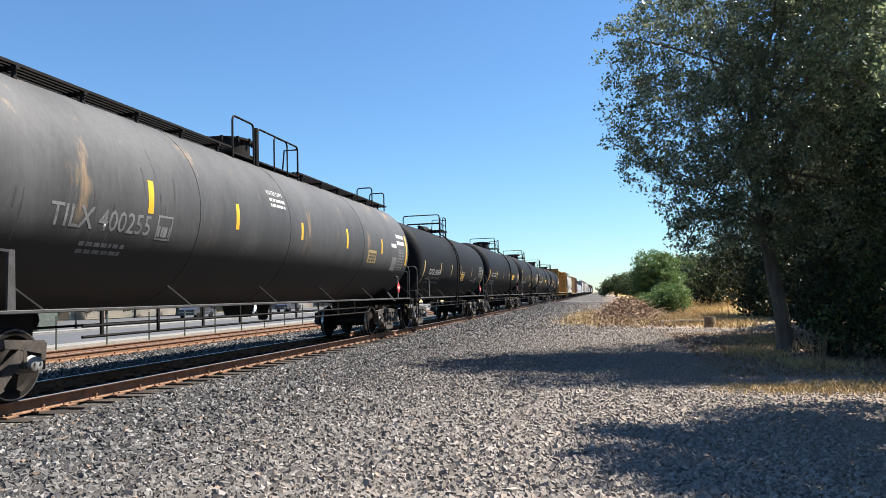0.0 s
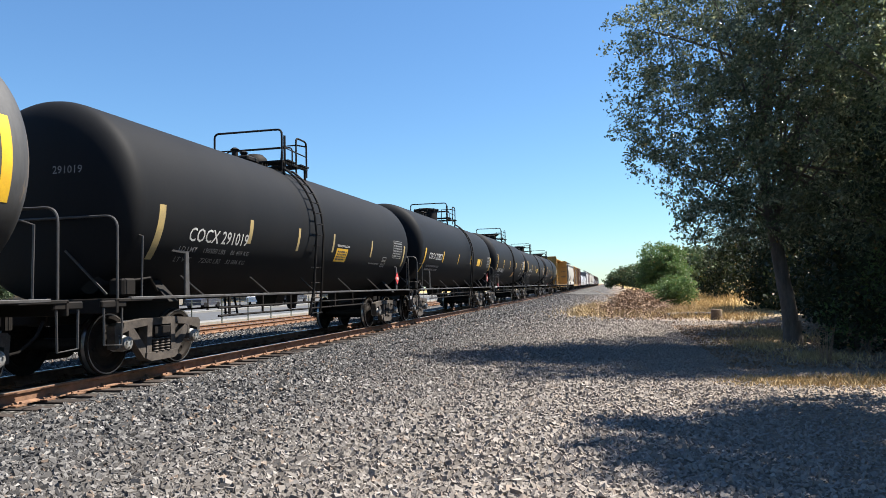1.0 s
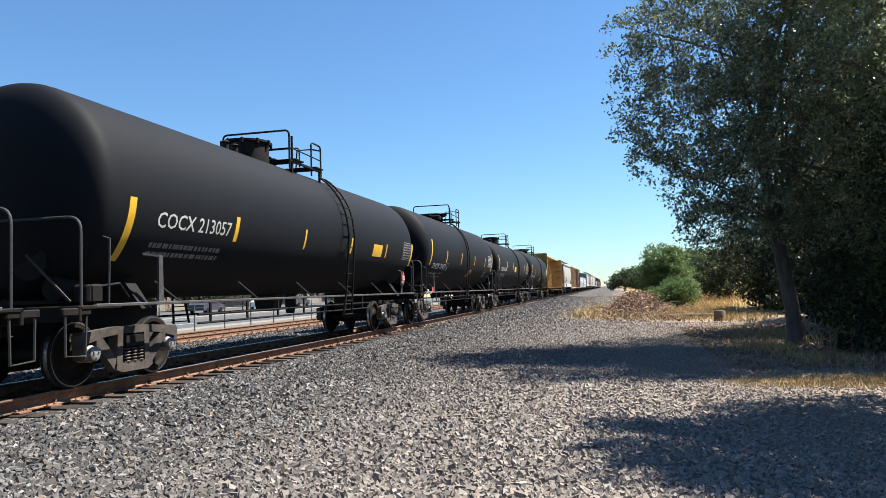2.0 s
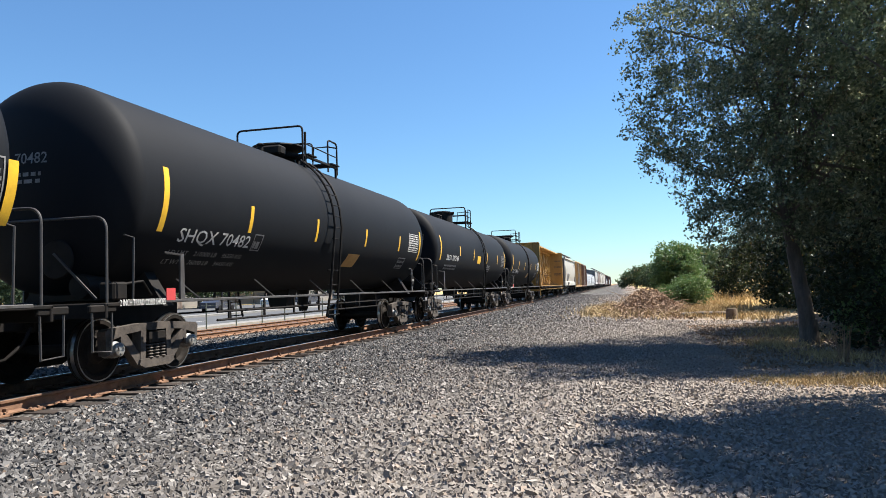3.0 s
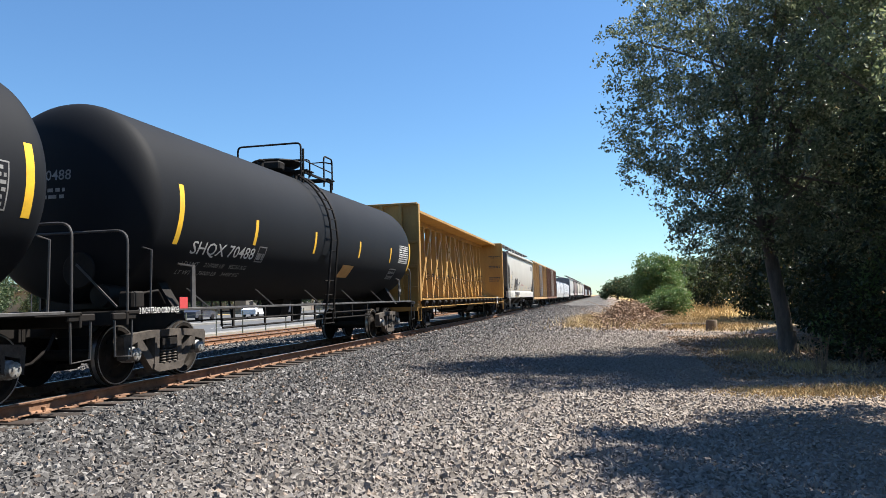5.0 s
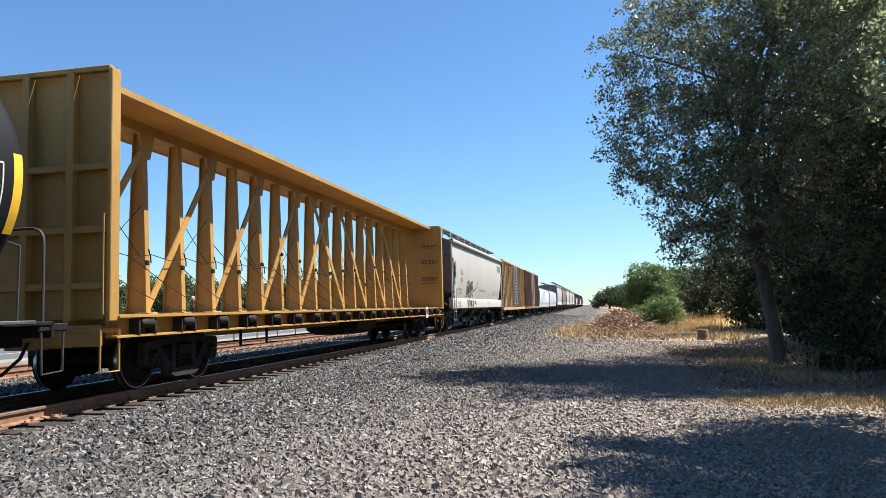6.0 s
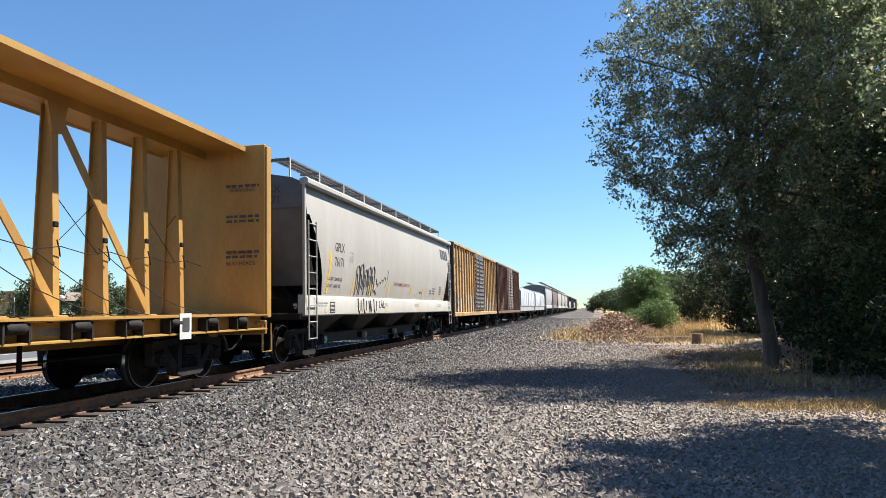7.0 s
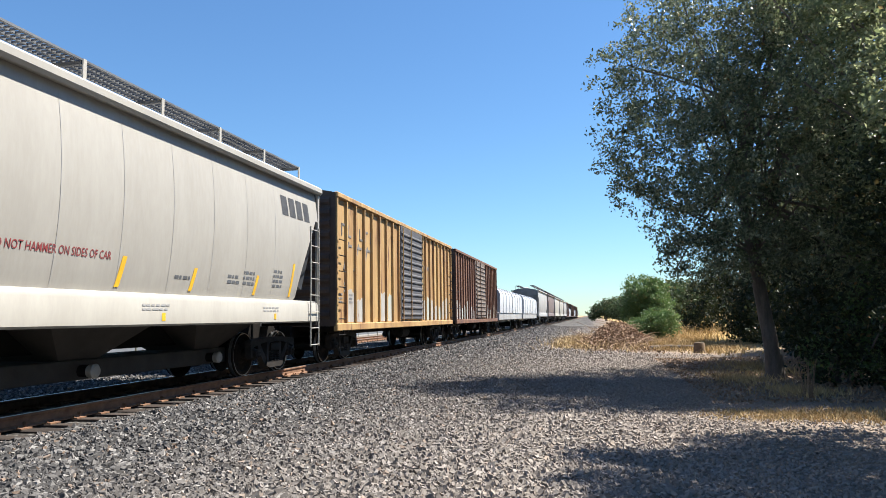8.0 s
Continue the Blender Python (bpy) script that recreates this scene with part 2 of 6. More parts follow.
def ground_material():
    m = bpy.data.materials.new("gravel_and_dry_soil")
    m.use_nodes = True
    n, l = m.node_tree.nodes, m.node_tree.links
    b = n["Principled BSDF"]
    b.inputs["Roughness"].default_value = 0.95
    b.inputs["Specular IOR Level"].default_value = 0.2
    g = n.new("ShaderNodeNewGeometry").outputs["Position"]

    def tex(kind, s, **kw):
        k = n.new(kind)
        k.inputs["Scale"].default_value = s
        for a, v in kw.items():
            k.inputs[a].default_value = v
        l.new(g, k.inputs["Vector"])
        return k

    def rng(src, a, c, lo=0.0, hi=1.0):
        k = n.new("ShaderNodeMapRange")
        for i, v in enumerate((a, c, lo, hi)):
            k.inputs[i + 1].default_value = v
        l.new(src, k.inputs[0])
        return k.outputs[0]

    def mixc(f, a, c, mode="MIX"):
        k = n.new("ShaderNodeMix")
        k.data_type, k.blend_type = "RGBA", mode
        for s, v in ((k.inputs["A"], a), (k.inputs["B"], c), (k.inputs["Factor"], f)):
            if isinstance(v, (tuple, float)):
                s.default_value = (*v, 1) if isinstance(v, tuple) else v
            else:
                l.new(v, s)
        return k.outputs["Result"]

    def math2(op, a, c):
        k = n.new("ShaderNodeMath")
        k.operation = op
        for i, v in enumerate((a, c)):
            if isinstance(v, float):
                k.inputs[i].default_value = v
            else:
                l.new(v, k.inputs[i])
        return k.outputs[0]

    xyz = n.new("ShaderNodeSeparateXYZ")
    l.new(g, xyz.inputs[0])
    big = tex("ShaderNodeTexNoise", 0.35, Detail=5.0).outputs["Fac"]
    vor = tex("ShaderNodeTexVoronoi", 17.0)
    vor2 = tex("ShaderNodeTexVoronoi", 45.0)
    bw = n.new("ShaderNodeSeparateColor")
    l.new(vor.outputs["Color"], bw.inputs[0])
    stone = n.new("ShaderNodeValToRGB")
    for i, (p, c) in enumerate(((0.0, (0.032, 0.03, 0.029)), (0.45, (0.085, 0.081, 0.077)), (0.85, (0.145, 0.137, 0.13)), (1.0, (0.24, 0.228, 0.216)))):
        e = stone.color_ramp.elements[i] if i < 2 else stone.color_ramp.elements.new(p)
        e.position, e.color = p, (*c, 1)
    l.new(bw.outputs[0], stone.inputs[0])
    # cell borders go dark: shade in the gaps between stones, painted as colour
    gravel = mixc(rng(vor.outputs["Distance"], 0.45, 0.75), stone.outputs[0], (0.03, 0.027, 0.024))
    soil = mixc(big, (0.24, 0.19, 0.15), (0.34, 0.275, 0.22))
    soil = mixc(rng(vor2.outputs["Distance"], 0.0, 0.8, 0.0, 0.5), soil, (0.085, 0.066, 0.05))
    straw = mixc(tex("ShaderNodeTexNoise", 6.0, Detail=6.0).outputs["Fac"], (0.36, 0.25, 0.10), (0.56, 0.41, 0.18))
    # soil and straw take over to the east of the ballast, and far to the west of the second track
    edge = math2("ADD", xyz.outputs[0], math2("MULTIPLY", big, 5.0))
    c = mixc(rng(edge, 1.6, 5.4), gravel, soil)
    c = mixc(math2("MULTIPLY", rng(edge, 5.6, 7.6), rng(xyz.outputs[1], 29.0, 37.0)), c, straw)
    c = mixc(rng(xyz.outputs[0], -16.3, -18.0), c, straw)
    l.new(c, b.inputs["Base Color"])
    bp = n.new("ShaderNodeBump")
    bp.inputs["Strength"].default_value, bp.inputs["Distance"].default_value = 0.9, 0.03
    hgt = math2("SUBTRACT", 1.0, vor.outputs["Distance"])
    l.new(hgt, bp.inputs["Height"])
    l.new(bp.outputs[0], b.inputs["Normal"])
    return m


def stone_material():
    m = material("crushed_grey_stone", (0.27, 0.25, 0.225), (0.19, 0.175, 0.16), 0.9, scale=9, fine=60, bump=0.2)
    n, l = m.node_tree.nodes, m.node_tree.links
    b = n["Principled BSDF"]
    k = n.new("ShaderNodeValToRGB")
    for i, (p, c) in enumerate(((0.0, (0.022, 0.0215, 0.022)), (0.4, (0.056, 0.054, 0.054)), (0.8, (0.122, 0.117, 0.114)), (0.94, (0.24, 0.23, 0.22)), (0.97, (0.16, 0.115, 0.085)))):
        e = k.color_ramp.elements[i] if i < 2 else k.color_ramp.elements.new(p)
        e.position, e.color = p, (*c, 1)
    geo = n.new("ShaderNodeNewGeometry")
    l.new(geo.outputs["Random Per Island"], k.inputs[0])
    # stones away from the track are dusted with tan soil
    sep, mr, mx = n.new("ShaderNodeSeparateXYZ"), n.new("ShaderNodeMapRange"), n.new("ShaderNodeMix")
    l.new(geo.outputs["Position"], sep.inputs[0])
    l.new(sep.outputs[0], mr.inputs[0])
    for i, v in enumerate((-5.0, 1.2, 0.0, 0.66)):
        mr.inputs[i + 1].default_value = v
    mx.data_type = "RGBA"
    l.new(mr.outputs[0], mx.inputs["Factor"])
    l.new(k.outputs[0], mx.inputs["A"])
    mx.inputs["B"].default_value = (0.34, 0.29, 0.245, 1)
    l.new(mx.outputs["Result"], b.inputs["Base Color"])
    return m


M_GROUND, M_STONE = ground_material(), stone_material()


# ---- mesh helpers ----
class Geo:
    """Collects vertices and faces of one part."""

    def __init__(self):
        self.v, self.f = [], []

    def add(self, vs, fs):
        o = len(self.v)
        self.v += [tuple(q) for q in vs]
        self.f += [tuple(i + o for i in q) for q in fs]
        return self

    def box(self, x, y, z, sx, sy, sz, ch=0.0, m=None):
        hx, hy, hz = sx / 2, sy / 2, sz / 2
        if ch <= 0:
            vs = [(x + a * hx, y + b * hy, z + c * hz) for a in (-1, 1) for b in (-1, 1) for c in (-1, 1)]
            fs = [(0, 1, 3, 2), (4, 6, 7, 5), (0, 4, 5, 1), (2, 3, 7, 6), (0, 2, 6, 4), (1, 5, 7, 3)]
        else:
            ch = min(ch, hx * 0.9, hy * 0.9, hz * 0.9)
            vs, ix = [], {}
            for a in (-1, 1):
                for b in (-1, 1):
                    for c in (-1, 1):
                        for k in range(3):
                            q = [a * hx, b * hy, c * hz]
                            for j in range(3):
                                if j != k:
                                    q[j] -= (a, b, c)[j] * ch
                            ix[a, b, c, k] = len(vs)
                            vs.append((x + q[0], y + q[1], z + q[2]))
            fs = []
            for k in range(3):
                i, j = (k + 1) % 3, (k + 2) % 3
                for s in (-1, 1):
                    def key(p, q):
                        w = [0, 0, 0]
                        w[k], w[i], w[j] = s, p, q
                        return ix[(*w, k)]
                    face = (key(-1, -1), key(1, -1), key(1, 1), key(-1, 1))
                    fs.append(face if s > 0 else face[::-1])
                for p in (-1, 1):
                    for q in (-1, 1):
                        def ek(s, ax):
                            w = [0, 0, 0]
                            w[k], w[i], w[j] = s, p, q
                            return ix[(*w, ax)]
                        face = (ek(-1, i), ek(1, i), ek(1, j), ek(-1, j))
                        fs.append(face if p * q > 0 else face[::-1])
            for a in (-1, 1):
                for b in (-1, 1):
                    for c in (-1, 1):
                        face = (ix[a, b, c, 0], ix[a, b, c, 1], ix[a, b, c, 2])
                        fs.append(face if a * b * c > 0 else face[::-1])
        if m is not None:
            vs = [m @ Vector(q) for q in vs]
        return self.add(vs, fs)

    def prism(self, poly, axis, a, b):
        """Extrudes a polygon: axis 'x' takes (y, z), 'y' takes (x, z), 'z' takes (x, y)."""
        put = {"x": lambda u, w, s: (s, u, w), "y": lambda u, w, s: (u, s, w), "z": lambda u, w, s: (u, w, s)}[axis]
        n = len(poly)
        vs = [put(u, w, a) for u, w in poly] + [put(u, w, b) for u, w in poly]
        fs = [tuple(range(n - 1, -1, -1)), tuple(range(n, 2 * n))] + [(i, (i + 1) % n, n + (i + 1) % n, n + i) for i in range(n)]
        return self.add(vs, fs)

    def tube(self, pts, r, n=8, r2=None):
        pts = [Vector(q) for q in pts]
        rings, up = [], Vector((0.13, 0.29, 0.95))
        for i, q in enumerate(pts):
            d = (pts[min(i + 1, len(pts) - 1)] - pts[max(i - 1, 0)]).normalized()
            a = d.cross(up if abs(d.dot(up)) < 0.95 else Vector((1, 0, 0))).normalized()
            b = d.cross(a)
            up = -b
            rr = r + ((r2 - r) * i / (len(pts) - 1) if r2 is not None else 0)
            rings.append([q + rr * (math.cos(t) * a + math.sin(t) * b) for t in [2 * math.pi * k / n for k in range(n)]])
        vs = [p for g in rings for p in g]
        fs = [(i * n + k, i * n + (k + 1) % n, (i + 1) * n + (k + 1) % n, (i + 1) * n + k) for i in range(len(pts) - 1) for k in range(n)]
        fs += [tuple(range(n - 1, -1, -1)), tuple((len(pts) - 1) * n + k for k in range(n))]
        return self.add(vs, fs)

    def bar(self, p, q, w, h):
        """A rectangular bar from p to q."""
        p, q = Vector(p), Vector(q)
        d = (q - p).normalized()
        a = d.cross(Vector((0, 0, 1)) if abs(d.z) < 0.95 else Vector((1, 0, 0))).normalized()
        b = d.cross(a)
        vs = [e + s * a * w / 2 + u * b * h / 2 for e in (p, q) for s, u in ((-1, -1), (1, -1), (1, 1), (-1, 1))]
        return self.add(vs, [(3, 2, 1, 0), (4, 5, 6, 7)] + [(i, (i + 1) % 4, 4 + (i + 1) % 4, 4 + i) for i in range(4)])

    def lathe(self, prof, axis="y", o=(0, 0, 0), n=32, caps=True):
        """Turns a profile of (along, radius) round an axis through o."""
        vs = []
        for s, r in prof:
            for k in range(n):
                a = 2 * math.pi * k / n
                c, d = r * math.cos(a), r * math.sin(a)
                q = {"y": (c, s, d), "x": (s, c, d), "z": (c, d, s)}[axis]
                vs.append((o[0] + q[0], o[1] + q[1], o[2] + q[2]))
        m = len(prof)
        fs = [(i * n + k, i * n + (k + 1) % n, (i + 1) * n + (k + 1) % n, (i + 1) * n + k) for i in range(m - 1) for k in range(n)]
        if caps:
            fs += [tuple(range(n - 1, -1, -1)), tuple((m - 1) * n + k for k in range(n))]
        return self.add(vs, fs)

    def mesh(self, name, mat, angle=35, fix=True):
        me = bpy.data.meshes.new(name)
        me.from_pydata(self.v, [], self.f)
        if fix:
            bm = bmesh.new()
            bm.from_mesh(me)
            bmesh.ops.recalc_face_normals(bm, faces=bm.faces)
            bm.to_mesh(me)
            bm.free()
        me.materials.append(mat)
        me.polygons.foreach_set("use_smooth", [True] * len(me.polygons))
        me.set_sharp_from_angle(angle=radians(angle))
        return me


def part(name, g, mat, parent=None, label="", at=None, angle=35):
    """Links one mesh under a thing or a part."""
    ob = new(name, g if isinstance(g, bpy.types.Mesh) else g.mesh(name, mat, angle))
    ob.parent = parent
    if at is not None:
        ob.location = at
    if label:
        tagged(ob, label)
    return ob


def thing(name, label, category, group="", kind="", m=None):
    ob = new(name)
    ob.empty_display_size = 0.3
    if m is not None:
        ob.matrix_basis = m
    return tagged(ob, label, category, group, kind)


def raw_mesh(name, co, faces, mat, smooth=False):
    """A mesh out of numpy arrays of triangles or quads."""
    me = bpy.data.meshes.new(name)
    k = faces.shape[1]
    me.vertices.add(len(co))
    me.vertices.foreach_set("co", co.astype(np.float32).ravel())
    me.loops.add(faces.size)
    me.loops.foreach_set("vertex_index", faces.astype(np.int32).ravel())
    me.polygons.add(len(faces))
    me.polygons.foreach_set("loop_start", np.arange(0, faces.size, k, dtype=np.int32))
    me.polygons.foreach_set("use_smooth", np.full(len(faces), smooth))
    me.materials.append(mat)
    me.update(calc_edges=True)
    return me


def flat_text(body, size, put, mat, parent, name="lettering", align="LEFT", label="", stretch=1.0, width=0.0, cut=0.05):
    """Lettering in the built-in font, laid on a surface by put(u, w)."""
    cu = bpy.data.curves.new("text", "FONT")
    cu.body, cu.size, cu.align_x, cu.resolution_u = body, size, align, 2
    cu.offset = 0.007 * size
    ob = bpy.data.objects.new("text", cu)
    scene.collection.objects.link(ob)
    bpy.context.view_layer.update()
    me = bpy.data.meshes.new_from_object(ob.evaluated_get(bpy.context.evaluated_depsgraph_get()))
    bpy.data.objects.remove(ob)
    if width:
        stretch = width / max(q.co.x for q in me.vertices)
    if cut:      # cut across, so that the letters bend with a round wall
        bm = bmesh.new()
        bm.from_mesh(me)
        lo, hi = min(q.co.y for q in bm.verts), max(q.co.y for q in bm.verts)
        for k in range(1, int((hi - lo) / cut) + 1):
            bmesh.ops.bisect_plane(bm, geom=bm.verts[:] + bm.edges[:] + bm.faces[:], plane_co=(0, lo + k * cut, 0), plane_no=(0, 1, 0))
        bm.to_mesh(me)
        bm.free()
    for q in me.vertices:
        q.co = put(q.co.x * stretch, q.co.y)
    me.materials.clear()
    me.materials.append(mat)
    me.name = name
    return part(name, me, mat, parent, label)


# ---- railway cars: local y runs along the car, z from the rail head ----
CARS, WHEELS = [], []
WR = 0.457


def arc(p, q, k, n=6):
    """Rounded corner from p over k to q."""
    p, q, k = Vector(p), Vector(q), Vector(k)
    return [(1 - t) ** 2 * p + 2 * t * (1 - t) * k + t * t * q for t in [i / n for i in range(n + 1)]]


def hoop(p, q, top, r=0.12):
    """Points of a handrail that rises from p, runs level at height top and comes down at q."""
    p, q = Vector(p), Vector(q)
    d = (q - p)
    d.z = 0
    d.normalize()
    a, b = Vector((p.x, p.y, top)), Vector((q.x, q.y, top))
    z = Vector((0, 0, r))
    return [p, *arc(a - z, a + d * r, a), *arc(b - d * r, b - z, b), q]


def make_wheelset_mesh():
    g = Geo()
    for s in (-1, 1):
        x = s * 0.72
        prof = [(-0.07, 0.10), (-0.07, 0.15), (-0.02, 0.2), (-0.015, 0.33), (-0.065, 0.37), (-0.07, WR - 0.012), (-0.06, WR), (0.035, WR + 0.003), (0.045, WR + 0.025),
                (0.065, WR + 0.022), (0.07, 0.37), (0.03, 0.33), (0.02, 0.2), (0.07, 0.15), (0.07, 0.1)]
        g.lathe([(x - s * a, r) for a, r in prof], "x", n=36)
    g.lathe([(-1.0, 0.085), (1.0, 0.085)], "x", n=14)
    for k in range(3):  # chalk-worn lugs on the wheel plates
        a = k * 2.1
        for s in (-1, 1):
            g.box(s * 0.745, 0.26 * math.cos(a), 0.26 * math.sin(a), 0.02, 0.05, 0.05, 0.006)
    k = len(g.f)
    for s in (-1, 1):
        g.lathe([(s * 0.656, WR + 0.0035), (s * 0.75, WR + 0.0055)], "x", n=36, caps=False)
        g.lathe([(s * 0.7915, 0.425), (s * 0.792, WR - 0.013)], "x", n=36, caps=False)
    me = g.mesh("wheelset", M_WHEEL)
    me.materials.append(M_TREAD)
    me.polygons.foreach_set("material_index", [0] * k + [1] * (len(g.f) - k))
    return me


def make_sideframe_mesh(mat):
    """Cast side frame: top chord, sloping arms, lower cradle, columns and pedestal jaws."""
    g = Geo()
    x0, x1 = 0.93, 1.07
    g.prism([(-1.05, 0.58), (-1.12, 0.66), (-1.08, 0.75), (-0.72, 0.775), (-0.38, 0.80), (0.38, 0.80), (0.72, 0.775), (1.08, 0.75), (1.12, 0.66), (1.05, 0.58),
             (0.66, 0.665), (0.34, 0.69), (-0.34, 0.69), (-0.66, 0.665)], "x", x0, x1)
    for s in (-1, 1):
        g.prism([(s * 0.70, 0.70), (s * 0.80, 0.60), (s * 0.42, 0.19), (s * 0.30, 0.16), (s * 0.30, 0.27)], "x", x0 + 0.01, x1 - 0.005)
        g.prism([(s * 0.24, 0.70), (s * 0.36, 0.70), (s * 0.38, 0.26), (s * 0.26, 0.24)], "x", x0 - 0.01, x1 + 0.008)
        g.prism([(s * 0.73, 0.70), (s * 0.79, 0.70), (s * 0.80, 0.40), (s * 0.74, 0.44)], "x", x0, x1)
        g.prism([(s * 1.12, 0.72), (s * 1.04, 0.73), (s * 1.02, 0.40), (s * 1.09, 0.38)], "x", x0, x1)
    g.prism([(-0.42, 0.19), (-0.30, 0.14), (0.30, 0.14), (0.42, 0.19), (0.40, 0.27), (-0.40, 0.27)], "x", x0 - 0.03, x1 + 0.03)
    return g.mesh("side_frame", mat)


def make_spring_mesh(mat):
    g = Geo()
    for x in (0.95, 1.06):
        for y in (-0.15, 0.0, 0.15):
            for k in range(5):
                g.lathe([(0.27 + k * 0.045, 0.045), (0.285 + k * 0.045, 0.062), (0.30 + k * 0.045, 0.045)], "z", (x, y, 0), 10)
    return g.mesh("spring_nest", mat)


def make_cap_mesh(mat):
    g = Geo()
    g.lathe([(0.88, 0.12), (1.05, 0.12), (1.07, 0.10), (1.13, 0.10), (1.14, 0.085), (1.14, 0.03)], "x", (0, 0, 0), 20)
    for k in range(3):
        a = k * 2.094 + 0.5
        g.lathe([(1.13, 0.016), (1.16, 0.016)], "x", (0, 0.055 * math.cos(a), 0.055 * math.sin(a)), 6)
    return g.mesh("bearing_cap", mat)


def make_bolster_mesh():
    g = Geo()
    g.prism([(-1.1, 0.50), (-0.6, 0.36), (0.6, 0.36), (1.1, 0.50), (1.1, 0.66), (0.5, 0.72), (-0.5, 0.72), (-1.1, 0.66)], "y", -0.2, 0.2)
    g.lathe([(0.70, 0.2), (0.78, 0.2)], "z", (0, 0, 0), 20)
    for s in (-1, 1):
        g.bar((-0.8, s * 0.36, 0.34), (0.8, s * 0.36, 0.34), 0.09, 0.10)
        for x in (-0.72, 0.72):
            g.box(x, s * 0.405, 0.42, 0.09, 0.045, 0.3, 0.01)
    return g.mesh("truck", M_IRON)


WHEELSET, BOLSTER = make_wheelset_mesh(), make_bolster_mesh()
CASTINGS = [(make_sideframe_mesh(m), make_spring_mesh(m), make_cap_mesh(c)) for m, c in ((M_TRUCK, M_CAP), (M_TRUCKDARK, M_TRUCKDARK))]


def truck(car, y, turning=True, dark=True):
    SIDEFRAME, SPRINGS, CAP = CASTINGS[1 if dark else 0]
    t = part("truck", BOLSTER, None, car, "four-wheel cast steel freight truck", (0, y, 0))
    for s in (0, math.pi):
        f = part("side_frame", SIDEFRAME, None, t)
        f.rotation_euler.z = s
        tagged(part("spring_nest", SPRINGS, None, t), kind="stuff").rotation_euler.z = s
        for e in (-0.889, 0.889):
            c = part("bearing_cap", CAP, None, t, "", (0, e, WR))
            c.rotation_euler.z = s
    for e in (-0.889, 0.889):
        w = part("wheelset", WHEELSET, None, t, "steel wheelset with worn bright treads", (0, e, WR))
        if turning:
            WHEELS.append((w, e))
    return t


def coupler(car, y, s):
    g = Geo()
    g.box(0, y - s * 0.32, 0.87, 0.20, 0.55, 0.2, 0.02)
    g.prism([(-0.17, y - s * 0.12), (0.02, y - s * 0.12), (0.17, y - s * 0.02), (0.15, y + s * 0.06), (0.03, y + s * 0.03), (-0.06, y + s * 0.06), (-0.17, y + s * 0.02)], "z", 0.73, 1.0)
    part("coupler", g, M_IRON, car)
    g = Geo()
    g.tube([(0.25, y - s * 0.5, 0.82), (0.27, y - s * 0.35, 0.62), (0.2, y - s * 0.12, 0.42), (0.08, y, 0.38)], 0.025, 8)
    part("air_hose", g, M_IRON, car)


def new_car(name, s0, s1, label, category):
    car = thing(name, label, category)
    CARS.append((car, (s0 + s1) / 2))
    return car, (s1 - s0) / 2


def head_depth(rho, r, bulge, knuckle=2.5):
    """How far the dished head stands out at a distance rho from its middle."""
    return bulge * r * max(0.0, 1 - min(1.0, rho / r) ** knuckle) ** (1 / knuckle)


def side_put(r, zc, y0, a0, lift=0.003):
    """Lays (u, w) on the camera side of a round tank: u along the car, w up round the shell."""
    return lambda u, w: Vector(((r + lift) * math.cos(a0 + w / r), y0 + u, zc + (r + lift) * math.sin(a0 + w / r)))


def patch(g, put, u0, u1, w0, w1, n=8, lean=0.0):
    vs = [p for i in range(n + 1) for p in (put(u0 + lean * i / n, w0 + (w1 - w0) * i / n), put(u1 + lean * i / n, w0 + (w1 - w0) * i / n))]
    g.add(vs, [(2 * i, 2 * i + 1, 2 * i + 3, 2 * i + 2) for i in range(n)])
    return g


def bars_panel(put, parent, u, w, width, height, rows, mat, name="stencil_panel", frame_w=0.0, label=""):
    """Rows of short bars in place of small print."""
    rnd = random.Random(int(u * 100 + w * 31 + rows))
    g = Geo()
    for i in range(rows):
        y = w + height * (rows - 1 - i) / rows
        x = u
        while x < u + width - 0.02:
            k = min(rnd.uniform(0.05, 0.16), u + width - x)
            patch(g, put, x, x + k, y, y + height / rows * 0.55, 1)
            x += k + rnd.uniform(0.02, 0.05)
    if frame_w:
        for a, b, c, d in ((u - 0.04, u + width + 0.04, w - 0.05, w - 0.05 + frame_w), (u - 0.04, u + width + 0.04, w + height, w + height + frame_w),
                           (u - 0.04, u - 0.04 + frame_w, w - 0.05, w + height), (u + width + 0.04 - frame_w, u + width + 0.04, w - 0.05, w + height)):
            patch(g, put, a, b, c, d, 8)
    return tagged(part(name, g, mat, parent), label, kind="stuff")


